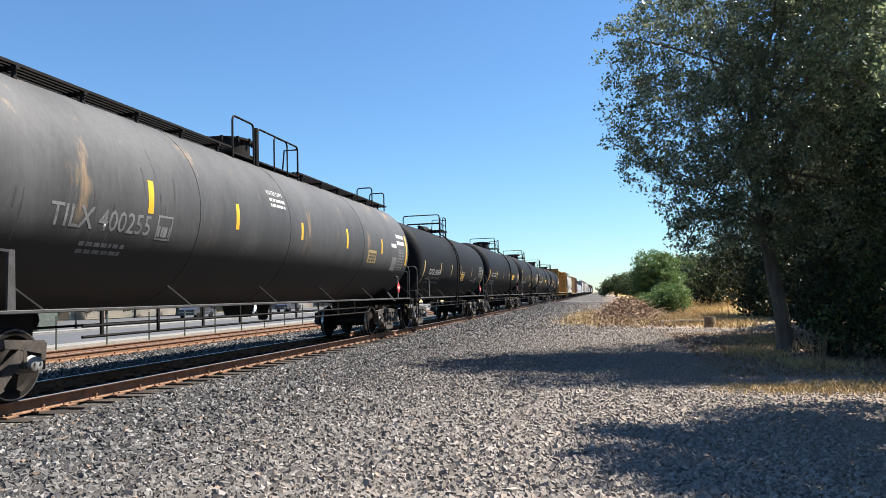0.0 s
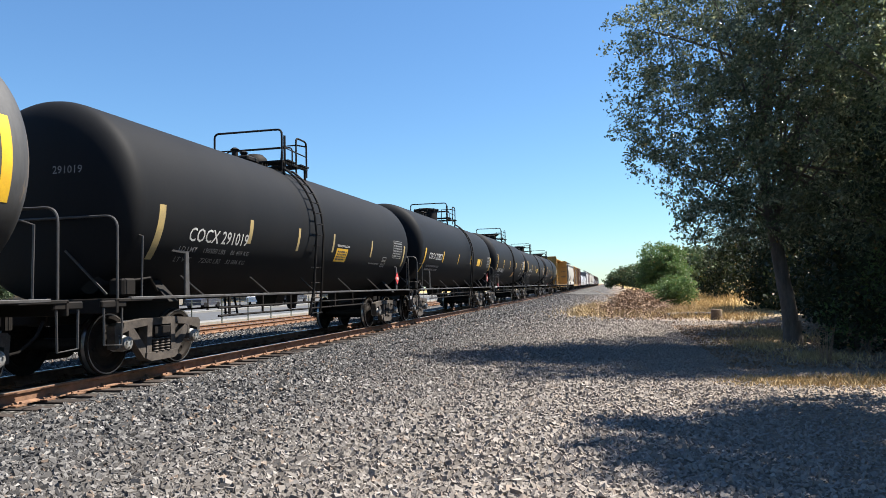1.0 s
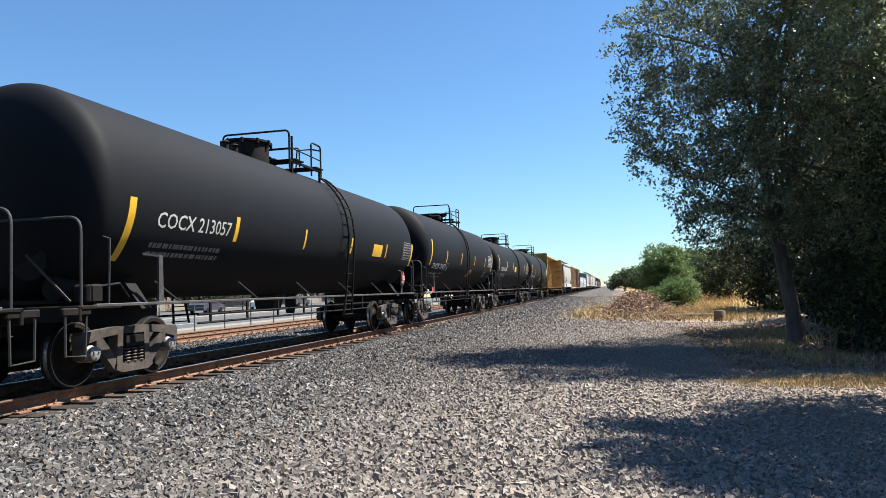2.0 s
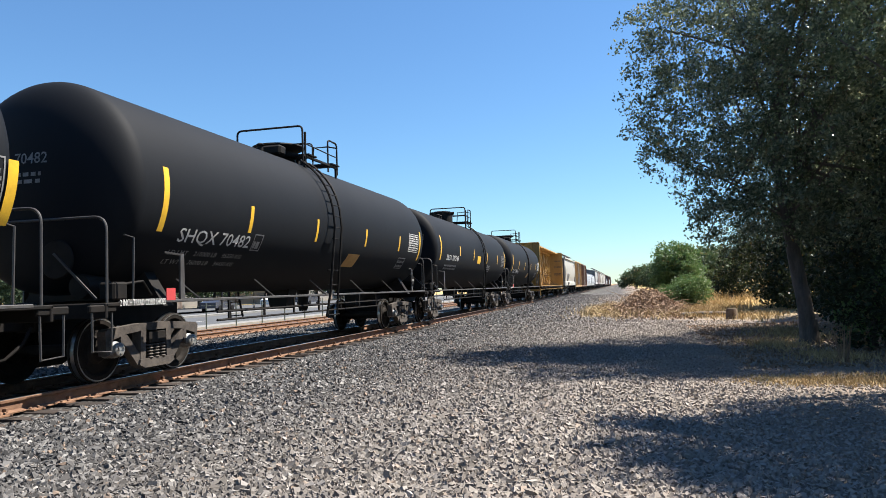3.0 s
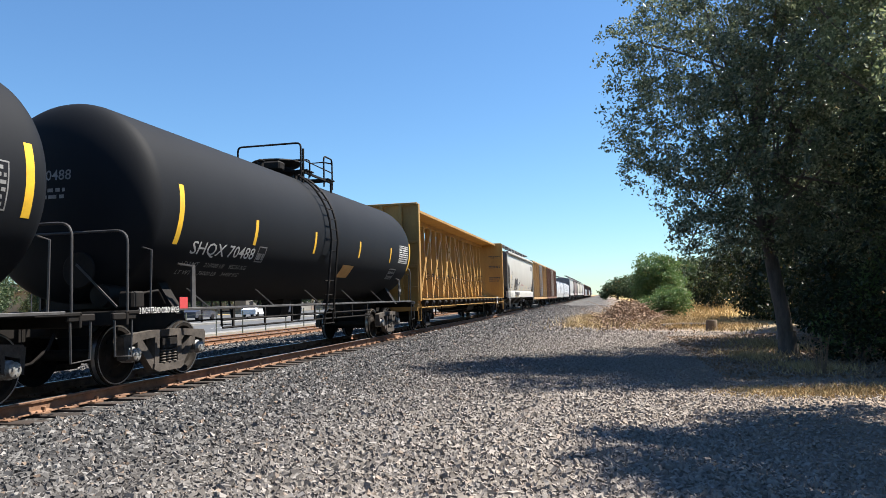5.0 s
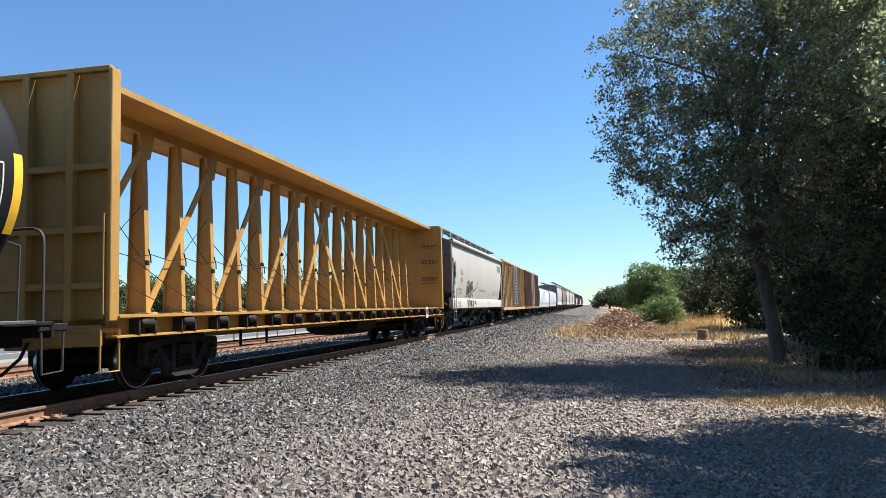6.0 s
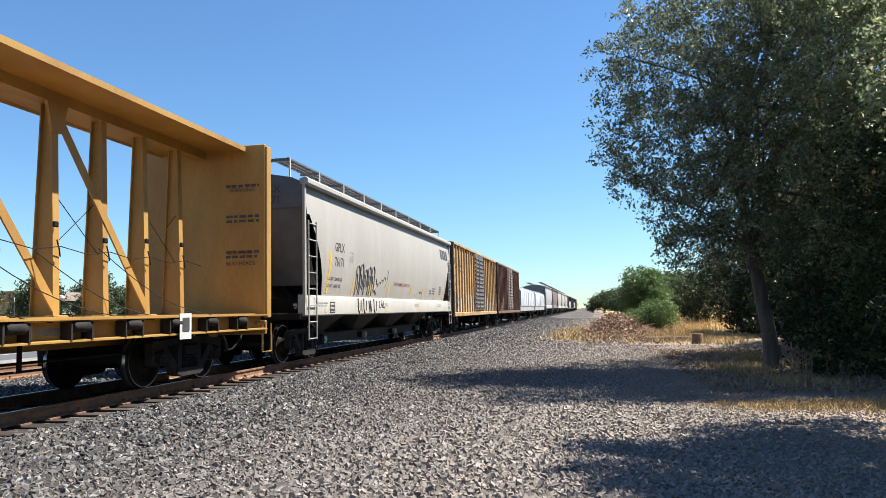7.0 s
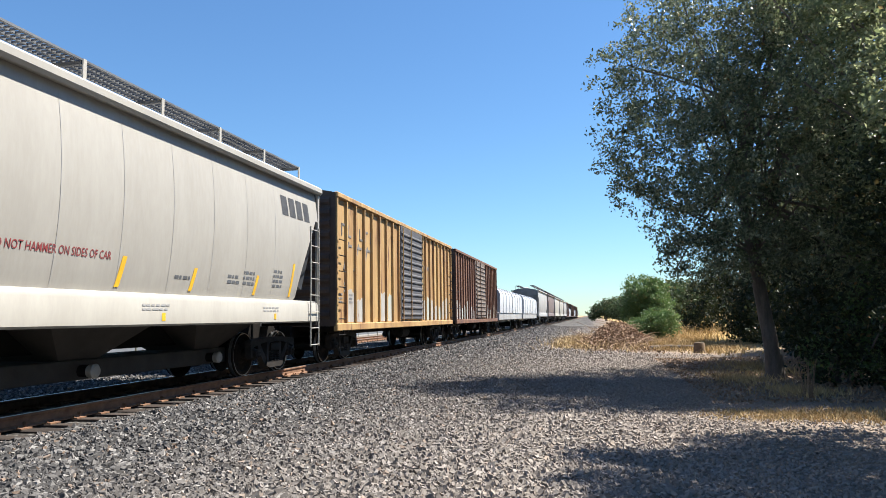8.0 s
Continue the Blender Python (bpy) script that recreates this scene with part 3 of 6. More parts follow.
def tank_car(s0, s1, r, zc, dome, mat, stripes, mark, label, paint_stripe, ladder, dome_y, plat, sill=1.12, bracket=True, seams=(), full_grate=False, bulge=0.3, knuckle=3.0, along=False, shift=0.0, back=(1.12, 1.12)):
    """Tank car between the coupler faces s0 and s1 (along the train)."""
    car, h = new_car("tank_car", s0, s1, label, "tank car")
    at = lambda s: s - (s0 + s1) / 2 + shift  # train coordinate to the car's own
    e, e0, e1 = h - 1.12, h - back[0], h - back[1]  # where the heads begin
    n = 144
    head = [(math.sin(a) ** (2 / knuckle) * bulge * r, math.cos(a) ** (2 / knuckle) * r) for a in [math.pi / 2 * k / 16 for k in range(1, 17)]]
    head[-1] = (bulge * r, 0.02)
    prof = [(-e0 - q, w) for q, w in head[::-1]] + [(-e0, r)] + [(-e0 + (e0 + e1) * k / 10, r) for k in range(1, 10)] + [(e1, r)] + [(e1 + q, w) for q, w in head]
    part("tank", Geo().lathe(prof, "y", (0, 0, zc), n), mat, car, angle=50)
    for y in seams:
        part("weld_seam", Geo().lathe([(y - 0.02, r - 0.01), (y - 0.012, r + 0.007), (y + 0.012, r + 0.007), (y + 0.02, r - 0.01)], "y", (0, 0, zc), n), mat, car)
    # frame
    for s in (-1, 1):
        g = Geo()
        g.box(s * 1.45, 0, sill, 0.06, 2 * (h - 0.75), 0.045, 0.008)
        part("side_sill", g, M_GALV, car, "worn steel side sill bar")
        k = 0
        y = -e + 1.6
        while y < e - 0.6:
            part("strut", Geo().bar((s * 1.44, y, sill), (s * 1.18, y - 0.3, sill + 0.34), 0.05, 0.02), M_GALV, car)
            y += (2 * e - 2.0) / 5
    for s in (-1, 1):
        g = Geo()
        g.box(0, s * (h - 0.85), sill - 0.02, 2.95, 0.8, 0.05, 0.01)
        g.box(0, s * (h - 0.47), sill - 0.10, 2.95, 0.05, 0.2, 0.01)
        g.box(0, s * (h - 2.3), 0.95, 0.34, 3.3, 0.42, 0.02)
        g.prism([(-1.3, 1.05), (1.3, 1.05), (0.9, zc - r * 0.74), (0.3, zc - r + 0.02), (-0.3, zc - r + 0.02), (-0.9, zc - r * 0.74)], "y", s * (h - 2.17), s * (h - 1.93))
        part("end_platform", g, M_IRON, car)
        part("end_handrail", Geo().tube(hoop((1.4, s * (h - 0.56), sill), (-1.4, s * (h - 0.56), sill), sill + 1.16, 0.2), 0.019, 8), M_RAILING, car, "bent grey pipe handrail across the car end")
        for x in (-1, 1):
            a, c = Vector((x * 1.43, s * (h - 0.24), sill - 0.05)), Vector((x * 1.43, s * (h - 0.62), sill - 0.05))
            part("sill_step", Geo().tube([a, (x * 1.43, s * (h - 0.25), 0.5), (x * 1.43, s * (h - 0.6), 0.48), c], 0.016, 6), M_RAILING, car, "bent grey stirrup step")
            part("step_bracket", Geo().box(x * 1.43, s * (h - 0.43), sill - 0.07, 0.06, 0.5, 0.1, 0.015), M_IRON, car)
            part("grab_iron", Geo().tube([(x * 1.45, s * (h - 1.02), sill), (x * 1.47, s * (h - 1.02), sill + 0.9), (x * 1.3, s * (h - 1.02), sill + 0.95)], 0.015, 6), M_RAILING, car)
        coupler(car, s * h, s)
        truck(car, s * (h - 2.05), True, False)
        if bracket:
            for x in (-1, 1):
                g = Geo()
                g.prism([(s * (h - 2.12), sill), (s * (h - 2.24), sill), (s * (h - 2.22), sill + 0.72), (s * (h - 2.13), sill + 0.72)], "x", x * 1.43, x * 1.46)
                g.bar((x * 1.45, s * (h - 2.15), sill + 0.7), (x * 1.3, s * (h - 1.95), sill + 0.74), 0.05, 0.03)
                part("jacking_bracket", g, M_GALV, car)
    # brake gear at the leading end
    part("brake_lever", Geo().bar((0.5, -h + 0.62, sill + 0.7), (1.15, -h + 0.66, sill + 0.06), 0.02, 0.03), M_RAILING, car)
    part("grab_iron", Geo().tube([(0.2, -h + 0.9, zc - 0.05), (0.2, -h + 0.78, zc - 0.05), (0.9, -h + 0.78, zc - 0.05), (0.9, -h + 1.0, zc - 0.05)], 0.014, 6), M_RAILING, car)
    g = Geo()
    g.lathe([(-0.26, 0.05), (-0.24, 0.17), (0.2, 0.17), (0.24, 0.1)], "y", (0.75, -h + 1.05, sill + 0.24), 18)
    g.box(1.15, -h + 1.0, sill + 0.16, 0.25, 0.3, 0.26, 0.03)
    g.tube([(1.15, -h + 1.1, sill + 0.25), (1.25, -h + 1.5, sill + 0.3), (1.1, -h + 1.9, sill + 0.1)], 0.02)
    g.lathe([(0, 0.26), (0.02, 0.28), (0.04, 0.26)], "y", (0.45, -h + 0.72, sill + 0.62), 24)
    part("brake_gear", g, M_IRON, car)
    g = Geo()
    for x, z in ((1.0, 0.74), (1.0, 0.89), (-0.7, 0.84)):
        g.tube([(x, -h + 3.9, z), (x, h - 3.9, z)], 0.022, 6)
    y = -h + 4.3
    while y < h - 4:
        g.bar((1.0, y, 0.72), (1.0, y, sill - 0.02), 0.05, 0.03)
        y += 1.35
    part("brake_pipe", g, M_IRON, car)
    g = Geo()
    g.lathe([(-0.5, 0.1), (-0.42, 0.16), (0.42, 0.16), (0.5, 0.1)], "y", (-0.5, -h + 4.2, 0.98), 18)
    part("air_reservoir", g, M_IRON, car)
    g = Geo().prism([(-0.2, 0.82), (0.2, 0.82), (0.32, zc - r + 0.08), (-0.32, zc - r + 0.08)], "y", -0.22, 0.22)
    part("outlet_saddle", g, M_IRON, car)
    g = Geo().lathe([(0.72, 0.1), (0.8, 0.12), (zc - r + 0.05, 0.16)], "z", (0, 1.2, 0), 16)
    part("bottom_outlet", g, M_IRON, car)
    # manway and top fittings
    dy, top = at(dome_y), zc + r
    g = Geo()
    if dome == "tall":
        g.lathe([(top - 0.1, 0.5), (top + 0.36, 0.5), (top + 0.37, 0.55), (top + 0.42, 0.55), (top + 0.47, 0.3), (top + 0.48, 0.03)], "z", (0, dy, 0), 28)
        for k in range(10):
            a = k * 0.628
            g.box(0.55 * math.cos(a), dy + 0.55 * math.sin(a), top + 0.37, 0.06, 0.06, 0.13, 0.01)
    elif dome == "wide":
        g.lathe([(top - 0.1, 0.42), (top + 0.2, 0.42), (top + 0.3, 0.62), (top + 0.33, 0.64), (top + 0.36, 0.62), (top + 0.38, 0.02)], "z", (0, dy, 0), 28)
        g.box(0.25, dy - 0.75, top + 0.12, 0.5, 0.35, 0.22, 0.04)
    else:
        g.lathe([(top - 0.1, 0.3), (top + 0.1, 0.3), (top + 0.2, 0.27), (top + 0.28, 0.18), (top + 0.3, 0.02)], "z", (0, dy, 0), 24)
        g.box(0.1, dy - 0.65, top + 0.06, 0.4, 0.5, 0.12, 0.03)
    part("manway", g, M_IRON, car, "black bolted manway on the tank top")
    for q in (-1.15, -0.75, 0.8, 1.1):
        g = Geo()
        g.lathe([(top - 0.05, 0.07), (top + 0.16, 0.07), (top + 0.2, 0.1), (top + 0.24, 0.04)], "z", (0.12, dy + q, 0), 12)
        g.bar((0.12, dy + q - 0.1, top + 0.2), (0.12, dy + q + 0.1, top + 0.2), 0.03, 0.03)
        part("valve", g, M_IRON, car)
    p0, p1, pm, hi = at(plat[0]), at(plat[1]), at(plat[2]), plat[3]
    x, zb = 0.85, zc + math.sqrt(r * r - 0.72)
    g = Geo()
    zz = zb + 0.12
    planks = []
    if along:
        g.box(0.62, (p0 + p1) / 2, zz, 0.45, p1 - p0, 0.035)
        rails = ((hoop((x, p0, zb), (x, pm, zb), hi), 0.022), ([(x, pm + 0.12, zb), (x, pm + 0.12, hi - 0.05)], 0.045), (hoop((x, pm + 0.2, zb), (x, p1, zb), hi - 0.04), 0.022),
                 (hoop((x, pm + 1.0, zb), (x, p1 - 0.6, zb), hi - 0.05), 0.018), ([(x, p1, hi - 0.1), (x - 0.35, p1, hi - 0.1), (x - 0.4, p1, zb + 0.3)], 0.02))
    else:
        for y in (pm + 0.35, p1 - 0.3):
            planks += [(y - 0.2 + 0.1 * k) for k in range(5)]
        for q in (-0.85, 0.85):
            g.box(q, (pm + p1) / 2, top + 0.03, 0.06, p1 - pm, 0.05)
            for y in (pm + 0.1, p1 - 0.1):
                g.bar((q, y, top + 0.05), (q, y, zb - 0.02), 0.05, 0.05)
        rails = ((hoop((x, pm, zb + 0.1), (-x, pm, zb + 0.1), hi), 0.024), (hoop((x, pm + 0.55, zb + 0.2), (-x, pm + 0.55, zb + 0.2), hi - 0.32, 0.1), 0.018),
                 ([(x, pm + 0.14, zb + 0.1), (x, pm + 0.14, hi - 0.12)], 0.028), (hoop((x, p1, zb + 0.1), (x, p1 - 0.6, zb + 0.1), hi - 0.05), 0.022),
                 ([(x, p1, hi - 0.42), (x, pm + 0.1, hi - 0.4), (-x, pm + 0.1, hi - 0.4)], 0.016), ([(x, p1, hi - 0.16), (x - 0.25, p1, hi - 0.1), (0.2, p1, hi - 0.1), (0.15, p1, top)], 0.02))
    deck = part("top_platform", g, M_IRON, car)
    for y in planks:
        part("grate_bar", Geo().box(0, y, top + 0.07, 1.9, 0.06, 0.035), M_IRON, deck)
    for pts, rr in rails:
        part("platform_handrail", Geo().tube(pts, rr, 8), M_IRON, car, "black pipe handrail on the tank top")
    if full_grate:
        g = Geo()
        x = 0.62
        zz = zc + math.sqrt(r * r - x * x) + 0.09
        for y0, y1 in ((-e + 0.2, p0), (p1, e - 0.15)):
            for k in range(5):
                g.box(x - 0.2 + 0.1 * k, (y0 + y1) / 2, zz, 0.06, y1 - y0, 0.04)
            y = y0 + 0.3
            while y < y1:
                g.box(x, y, zz - 0.05, 0.5, 0.06, 0.05)
                g.bar((x + 0.18, y, zz - 0.05), (x + 0.2, y, zz - 0.3), 0.05, 0.04)
                y += 1.25
        part("running_board", g, M_IRON, car, "dark grated running board along the tank top")
        for y in (e - 0.6, e - 1.9):
            part("grab_iron", Geo().tube(hoop((0.9, y, zz - 0.2), (0.4, y, zz), zz + 0.42, 0.1), 0.02, 8), M_IRON, car)
    # side ladders
    if ladder is not None:
        for s in (-1, 1):
            g = Geo()
            ly = at(ladder) if s > 0 else -at(ladder)
            for q in (-0.2, 0.2):
                pts = [(s * 1.5, ly + q * 1.5, 0.62), (s * 1.58, ly + q * 1.1, sill + 0.1), (s * (r + 0.14), ly + q, zc - 0.15)]
                pts += [(s * (r + 0.12) * math.cos(a), ly + q, zc + (r + 0.12) * math.sin(a)) for a in [0.05 + 0.95 * k / 8 for k in range(9)]]
                g.tube(pts, 0.027, 6)
            lad = part("ladder", g, M_IRON, car, "black steel side ladder curving over the tank")
            for k in range(4):
                z = 0.66 + k * 0.34
                part("rung", Geo().tube([(s * 1.55, ly - 0.3, z), (s * 1.55, ly + 0.3, z)], 0.014, 6), M_IRON, lad)
            for k in range(9):
                a = -0.25 + 1.22 * k / 8
                x, z = s * (r + 0.13) * math.cos(a), zc + (r + 0.13) * math.sin(a)
                part("rung", Geo().tube([(x, ly - 0.22, z), (x, ly + 0.22, z)], 0.014, 6), M_IRON, lad)
    for s in (1,):
        g = Geo().box(1.475, 0, 0, 0.012, 0.27, 0.27, 0.0, Matrix.Translation((0, s * (h - 2.18), sill + 0.36)) @ Matrix.Rotation(math.pi / 4, 4, "X"))
        pk = part("placard", g, M_REDSIGN if paint_stripe == M_STRIPEOLD or full_grate else M_IRON, car, "diamond placard on the sill bracket")
        part("placard_number", Geo().box(1.485, s * (h - 2.18), sill + 0.36, 0.006, 0.2, 0.07), M_WHITE if paint_stripe == M_STRIPEOLD or full_grate else M_FADED, pk)
    # reflective stripes and lettering on both sides
    for q, a0, a1, wd in stripes:
        put = side_put(r, zc, at(q), 0)
        part("reflective_stripe", patch(Geo(), put, -wd / 2, wd / 2, a0, a1, 12), paint_stripe, car)
    return car, at


def marks(car, at, r, zc, s, w, text, size, mat, width=0.0):
    return flat_text(text, size, side_put(r, zc, at(s), w / r), mat, car, stretch=0.82, width=width)


def build_tanks():
    # dirty grey long tank
    r, zc = 1.6, 2.72
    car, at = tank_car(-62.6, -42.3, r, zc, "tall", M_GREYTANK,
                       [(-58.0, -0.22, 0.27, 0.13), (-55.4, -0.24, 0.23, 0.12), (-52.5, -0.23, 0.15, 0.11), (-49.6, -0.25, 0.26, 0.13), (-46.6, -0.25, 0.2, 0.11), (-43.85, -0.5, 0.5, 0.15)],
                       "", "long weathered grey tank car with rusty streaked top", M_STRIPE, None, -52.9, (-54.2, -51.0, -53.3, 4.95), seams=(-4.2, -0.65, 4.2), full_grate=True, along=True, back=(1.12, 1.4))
    marks(car, at, r, zc, -59.95, -0.55, "TILX 400255", 0.42, M_FADED, 2.0)
    marks(car, at, r, zc, -54.0, 0.62, "WATER CAPY", 0.15, M_WHITE, 0.75)
    put = side_put(r, zc, 0, 0)
    bars_panel(put, car, at(-53.95), 0.36, 0.7, 0.24, 2, M_WHITE)
    bars_panel(put, car, at(-59.3), -0.9, 0.9, 0.22, 2, M_FADED)
    bars_panel(put, car, at(-57.75), -0.55, 0.3, 0.3, 1, M_FADED, frame_w=0.03)
    part("notice_panel", patch(Geo(), put, at(-47.85), at(-47.1), -0.55, -0.18, 4), M_STRIPEOLD, car, "tan emergency notice panel")
    bars_panel(side_put(r, zc, 0, 0, 0.006), car, at(-47.77), -0.5, 0.6, 0.28, 3, M_BLACKTXT)
    part("notice_panel", patch(Geo(), put, at(-45.45), at(-44.95), -0.72, -0.28, 4), M_FADED, car, "faded pinkish notice panel")
    bars_panel(put, car, at(-44.8), -0.62, 0.62, 0.58, 6, M_FADED, frame_w=0.02)
    for w in (0.14, 0.36):
        part("white_band", patch(Geo(), put, at(-44.95), at(-44.1), w, w + 0.12, 2), M_WHITE, car)
    part("white_band", patch(Geo(), put, at(-45.6), at(-45.05), 0.02, 0.14, 2), M_WHITE, car)
    rnd = random.Random(31)
    for k in range(26):     # sooty drips and scrapes
        q, w0, ln = rnd.uniform(-61.2, -43.8), rnd.uniform(-0.3, 0.9), rnd.uniform(0.15, 0.75)
        part("drip_stain", patch(Geo(), side_put(r, zc, at(q), 0, 0.002), 0, rnd.uniform(0.01, 0.035), w0 - ln, w0, 6, rnd.uniform(-0.06, 0.06)), M_GALV, car)
    # black tank with flat dome
    r, zc = 1.52, 2.58
    car, at = tank_car(-42.3, -26.25, r, zc, "low", M_BLACK2,
                       [(-40.85, -0.94, -0.06, 0.16), (-38.05, -0.51, -0.06, 0.13), (-35.88, -0.56, -0.06, 0.1), (-33.85, -0.5, -0.05, 0.1), (-30.95, -0.52, -0.05, 0.1), (-27.67, -0.72, -0.03, 0.14)],
                       "", "matt black tank car with dirty reflective tape and rounded dome", M_STRIPEOLD, -35.1, -35.0, (-38.85, -33.96, -35.33, 4.87), back=(1.05, 1.12))
    marks(car, at, r, zc, -40.05, -0.57, "COCX 291019", 0.33, M_WHITE, 1.95)
    put = side_put(r, zc, 0, 0)
    marks(car, at, r, zc, -40.2, -0.76, "LD LMT    190500 LBS    86 409 KG", 0.13, M_FADED, 2.3)
    marks(car, at, r, zc, -40.2, -0.95, "LT WT      72500 LBS    32 886 KG", 0.13, M_FADED, 2.3)
    part("notice_panel", patch(Geo(), put, at(-33.58), at(-32.8), -0.73, -0.38, 4), M_STRIPE, car, "yellow emergency notice panel")
    bars_panel(side_put(r, zc, 0, 0, 0.006), car, at(-33.5), -0.68, 0.64, 0.27, 4, M_BLACKTXT)
    marks(car, at, r, zc, -33.58, -0.34, "FIBERGLASS INSULATION", 0.08, M_WHITE, 0.85)
    bars_panel(put, car, at(-28.85), -0.42, 0.85, 0.48, 6, M_FADED, frame_w=0.02)
    bars_panel(put, car, at(-29.75), -0.74, 0.3, 0.24, 2, M_FADED, frame_w=0.03)
    bars_panel(put, car, at(-30.9), -0.72, 0.9, 0.08, 1, M_FADED)
    h = 16.05 / 2
    endput = lambda x, w: Vector((0.3 + x, -(h - 1.05) - head_depth(math.hypot(x + 0.3, w + 0.35), r, 0.3, 3.0) - 0.004, zc + 0.35 + w))
    flat_text("291019", 0.16, endput, M_FADED, car, cut=0.0)
    # second black tank of the same owner
    r, zc = 1.54, 2.75
    car, at = tank_car(-26.25, -9.15, r, zc, "tall", M_BLACK,
                       [(-24.8, -1.1, -0.12, 0.15), (-21.85, -0.59, -0.14, 0.12), (-18.85, -0.58, -0.14, 0.08), (-15.95, -0.55, -0.12, 0.1), (-13.0, -0.55, -0.15, 0.08), (-10.25, -0.75, 0.0, 0.14)],
                       "", "clean black tank car with tall manway", M_STRIPE, -16.4, -18.65, (-23.56, -16.34, -18.2, 5.03), back=(1.12, 1.32))
    marks(car, at, r, zc, -24.2, -0.5, "COCX 213057", 0.34, M_WHITE, 2.15)
    put = side_put(r, zc, 0, 0)
    bars_panel(put, car, at(-24.2), -0.98, 2.0, 0.3, 2, M_FADED)
    part("notice_panel", patch(Geo(), put, at(-14.2), at(-13.4), -0.55, -0.2, 4), M_STRIPE, car, "yellow emergency notice panel")
    bars_panel(put, car, at(-11.2), -0.5, 0.8, 0.5, 6, M_FADED, frame_w=0.02)
    h = 17.1 / 2
    q = (h - 2.05, 1.62)
    dia = part("placard", Geo().prism([(q[0] - 0.17, q[1]), (q[0], q[1] - 0.23), (q[0] + 0.17, q[1]), (q[0], q[1] + 0.23)], "x", 1.475, 1.487), M_REDSIGN, car, "red diamond hazard placard")
    part("number_field", Geo().box(1.489, q[0], q[1], 0.006, 0.22, 0.11), M_WHITE, dia)
    flat_text("2850", 0.1, lambda x, w: Vector((1.494, q[0] + x, q[1] - 0.04 + w)), M_BLACKTXT, dia, align="CENTER")
    # two sisters with wide manway lids
    for s0, s1, off, num in ((-9.15, 7.7, 0.0, "SHQX 70482"), (25.45, 42.0, 34.63, "SHQX 70488")):
        r, zc = 1.57, 2.82
        u = lambda s: s + off
        car, at = tank_car(s0, s1, r, zc, "wide", M_BLACK,
                           [(u(-7.5), -0.69, 0.28, 0.13), (u(-4.94), -0.53, -0.04, 0.11), (u(-2.02), -0.53, -0.03, 0.1), (u(1.1), -0.48, -0.03, 0.1), (u(4.0), -0.48, -0.03, 0.1), (u(6.2), -0.7, 0.25, 0.13)],
                           "", "matt black tank car with yellow reflective stripes and wide manway lid", M_STRIPE, u(-1.22), u(-0.75), (u(-5.0), u(0.9), u(-1.2), 5.12), back=(1.18, 1.22), bulge=0.34, knuckle=2.2)
        marks(car, at, r, zc, u(-7.0), -0.82, num, 0.33, M_WHITE, 2.2)
        marks(car, at, r, zc, u(-7.05), -1.06, "LD LMT    210000 LB    95250 KG", 0.13, M_FADED, 2.2)
        marks(car, at, r, zc, u(-7.05), -1.24, "LT WT     76000 LB    34450 KG", 0.13, M_FADED, 2.1)
        put = side_put(r, zc, 0, 0)
        part("notice_panel", patch(Geo(), put, at(u(0.05)), at(u(0.85)), -1.1, -0.72, 4, 0.1), M_ORANGE, car, "orange emergency notice panel")
        bars_panel(put, car, at(u(5.0)), -0.4, 0.95, 0.5, 7, M_WHITE, frame_w=0.02)
        bars_panel(put, car, at(u(4.3)), -1.0, 0.6, 0.3, 2, M_FADED, frame_w=0.03)
        bars_panel(put, car, at(u(-4.65)), -0.82, 0.25, 0.26, 1, M_FADED, frame_w=0.025)
        # end lettering on the leading head
        h = (s1 - s0) / 2
        endput = lambda x, w: Vector((-0.18 + x, -(h - 1.18) - head_depth(math.hypot(x - 0.18, w + 0.28), r, 0.34, 2.2) - 0.004, zc + 0.28 + w))
        flat_text(num[5:], 0.22, endput, M_FADED, car, cut=0.0)
        bars_panel(endput, car, -0.1, -0.28, 0.55, 0.2, 2, M_FADED)
        part("placard", Geo().box(1.475, -h + 1.85, 1.22, 0.012, 0.22, 0.18), M_REDSIGN, car, "small red placard")
        flat_text("2 INCH TREAD COBD SHOES", 0.13, lambda x, w: Vector((1.492, -h + 0.7 + x, 1.075 + w)), M_WHITE, car, width=1.0)
    r, zc = 1.53, 2.74
    car, at = tank_car(7.7, 25.45, r, zc, "tall", M_BLACK,
                       [(9.45, -0.5, 0.43, 0.13), (12.7, -0.24, 0.17, 0.11), (15.55, -0.33, 0.16, 0.11), (18.79, -0.38, 0.17, 0.1), (21.74, -0.35, 0.15, 0.1), (24.25, -0.5, 0.4, 0.13)],
                       "", "black tank car with small graffiti on its head", M_STRIPE, 17.5, 15.8, (11.2, 18.26, 17.0, 5.02), shift=-0.2, back=(1.15, 1.3), bulge=0.28, knuckle=3.2)
    marks(car, at, r, zc, 10.4, -0.46, "SKSX 101248", 0.3, M_WHITE, 2.1)
    endput = lambda x, w: Vector((-0.55 + x, -(8.875 - 1.15) - head_depth(math.hypot(x - 0.55, w + 0.4), r, 0.28, 3.2) - 0.004, zc + 0.4 + w))
    flat_text("SKSX 101248", 0.2, endput, M_FADED, car, cut=0.0)
    bars_panel(endput, car, 0.45, -0.2, 0.5, 0.12, 1, M_FADED)
    put = side_put(r, zc, 0, 0)
    bars_panel(put, car, at(10.4), -0.85, 2.0, 0.26, 2, M_FADED)
    part("notice_panel", patch(Geo(), put, at(16.4), at(17.15), -0.45, -0.1, 4), M_STRIPE, car, "yellow emergency notice panel")
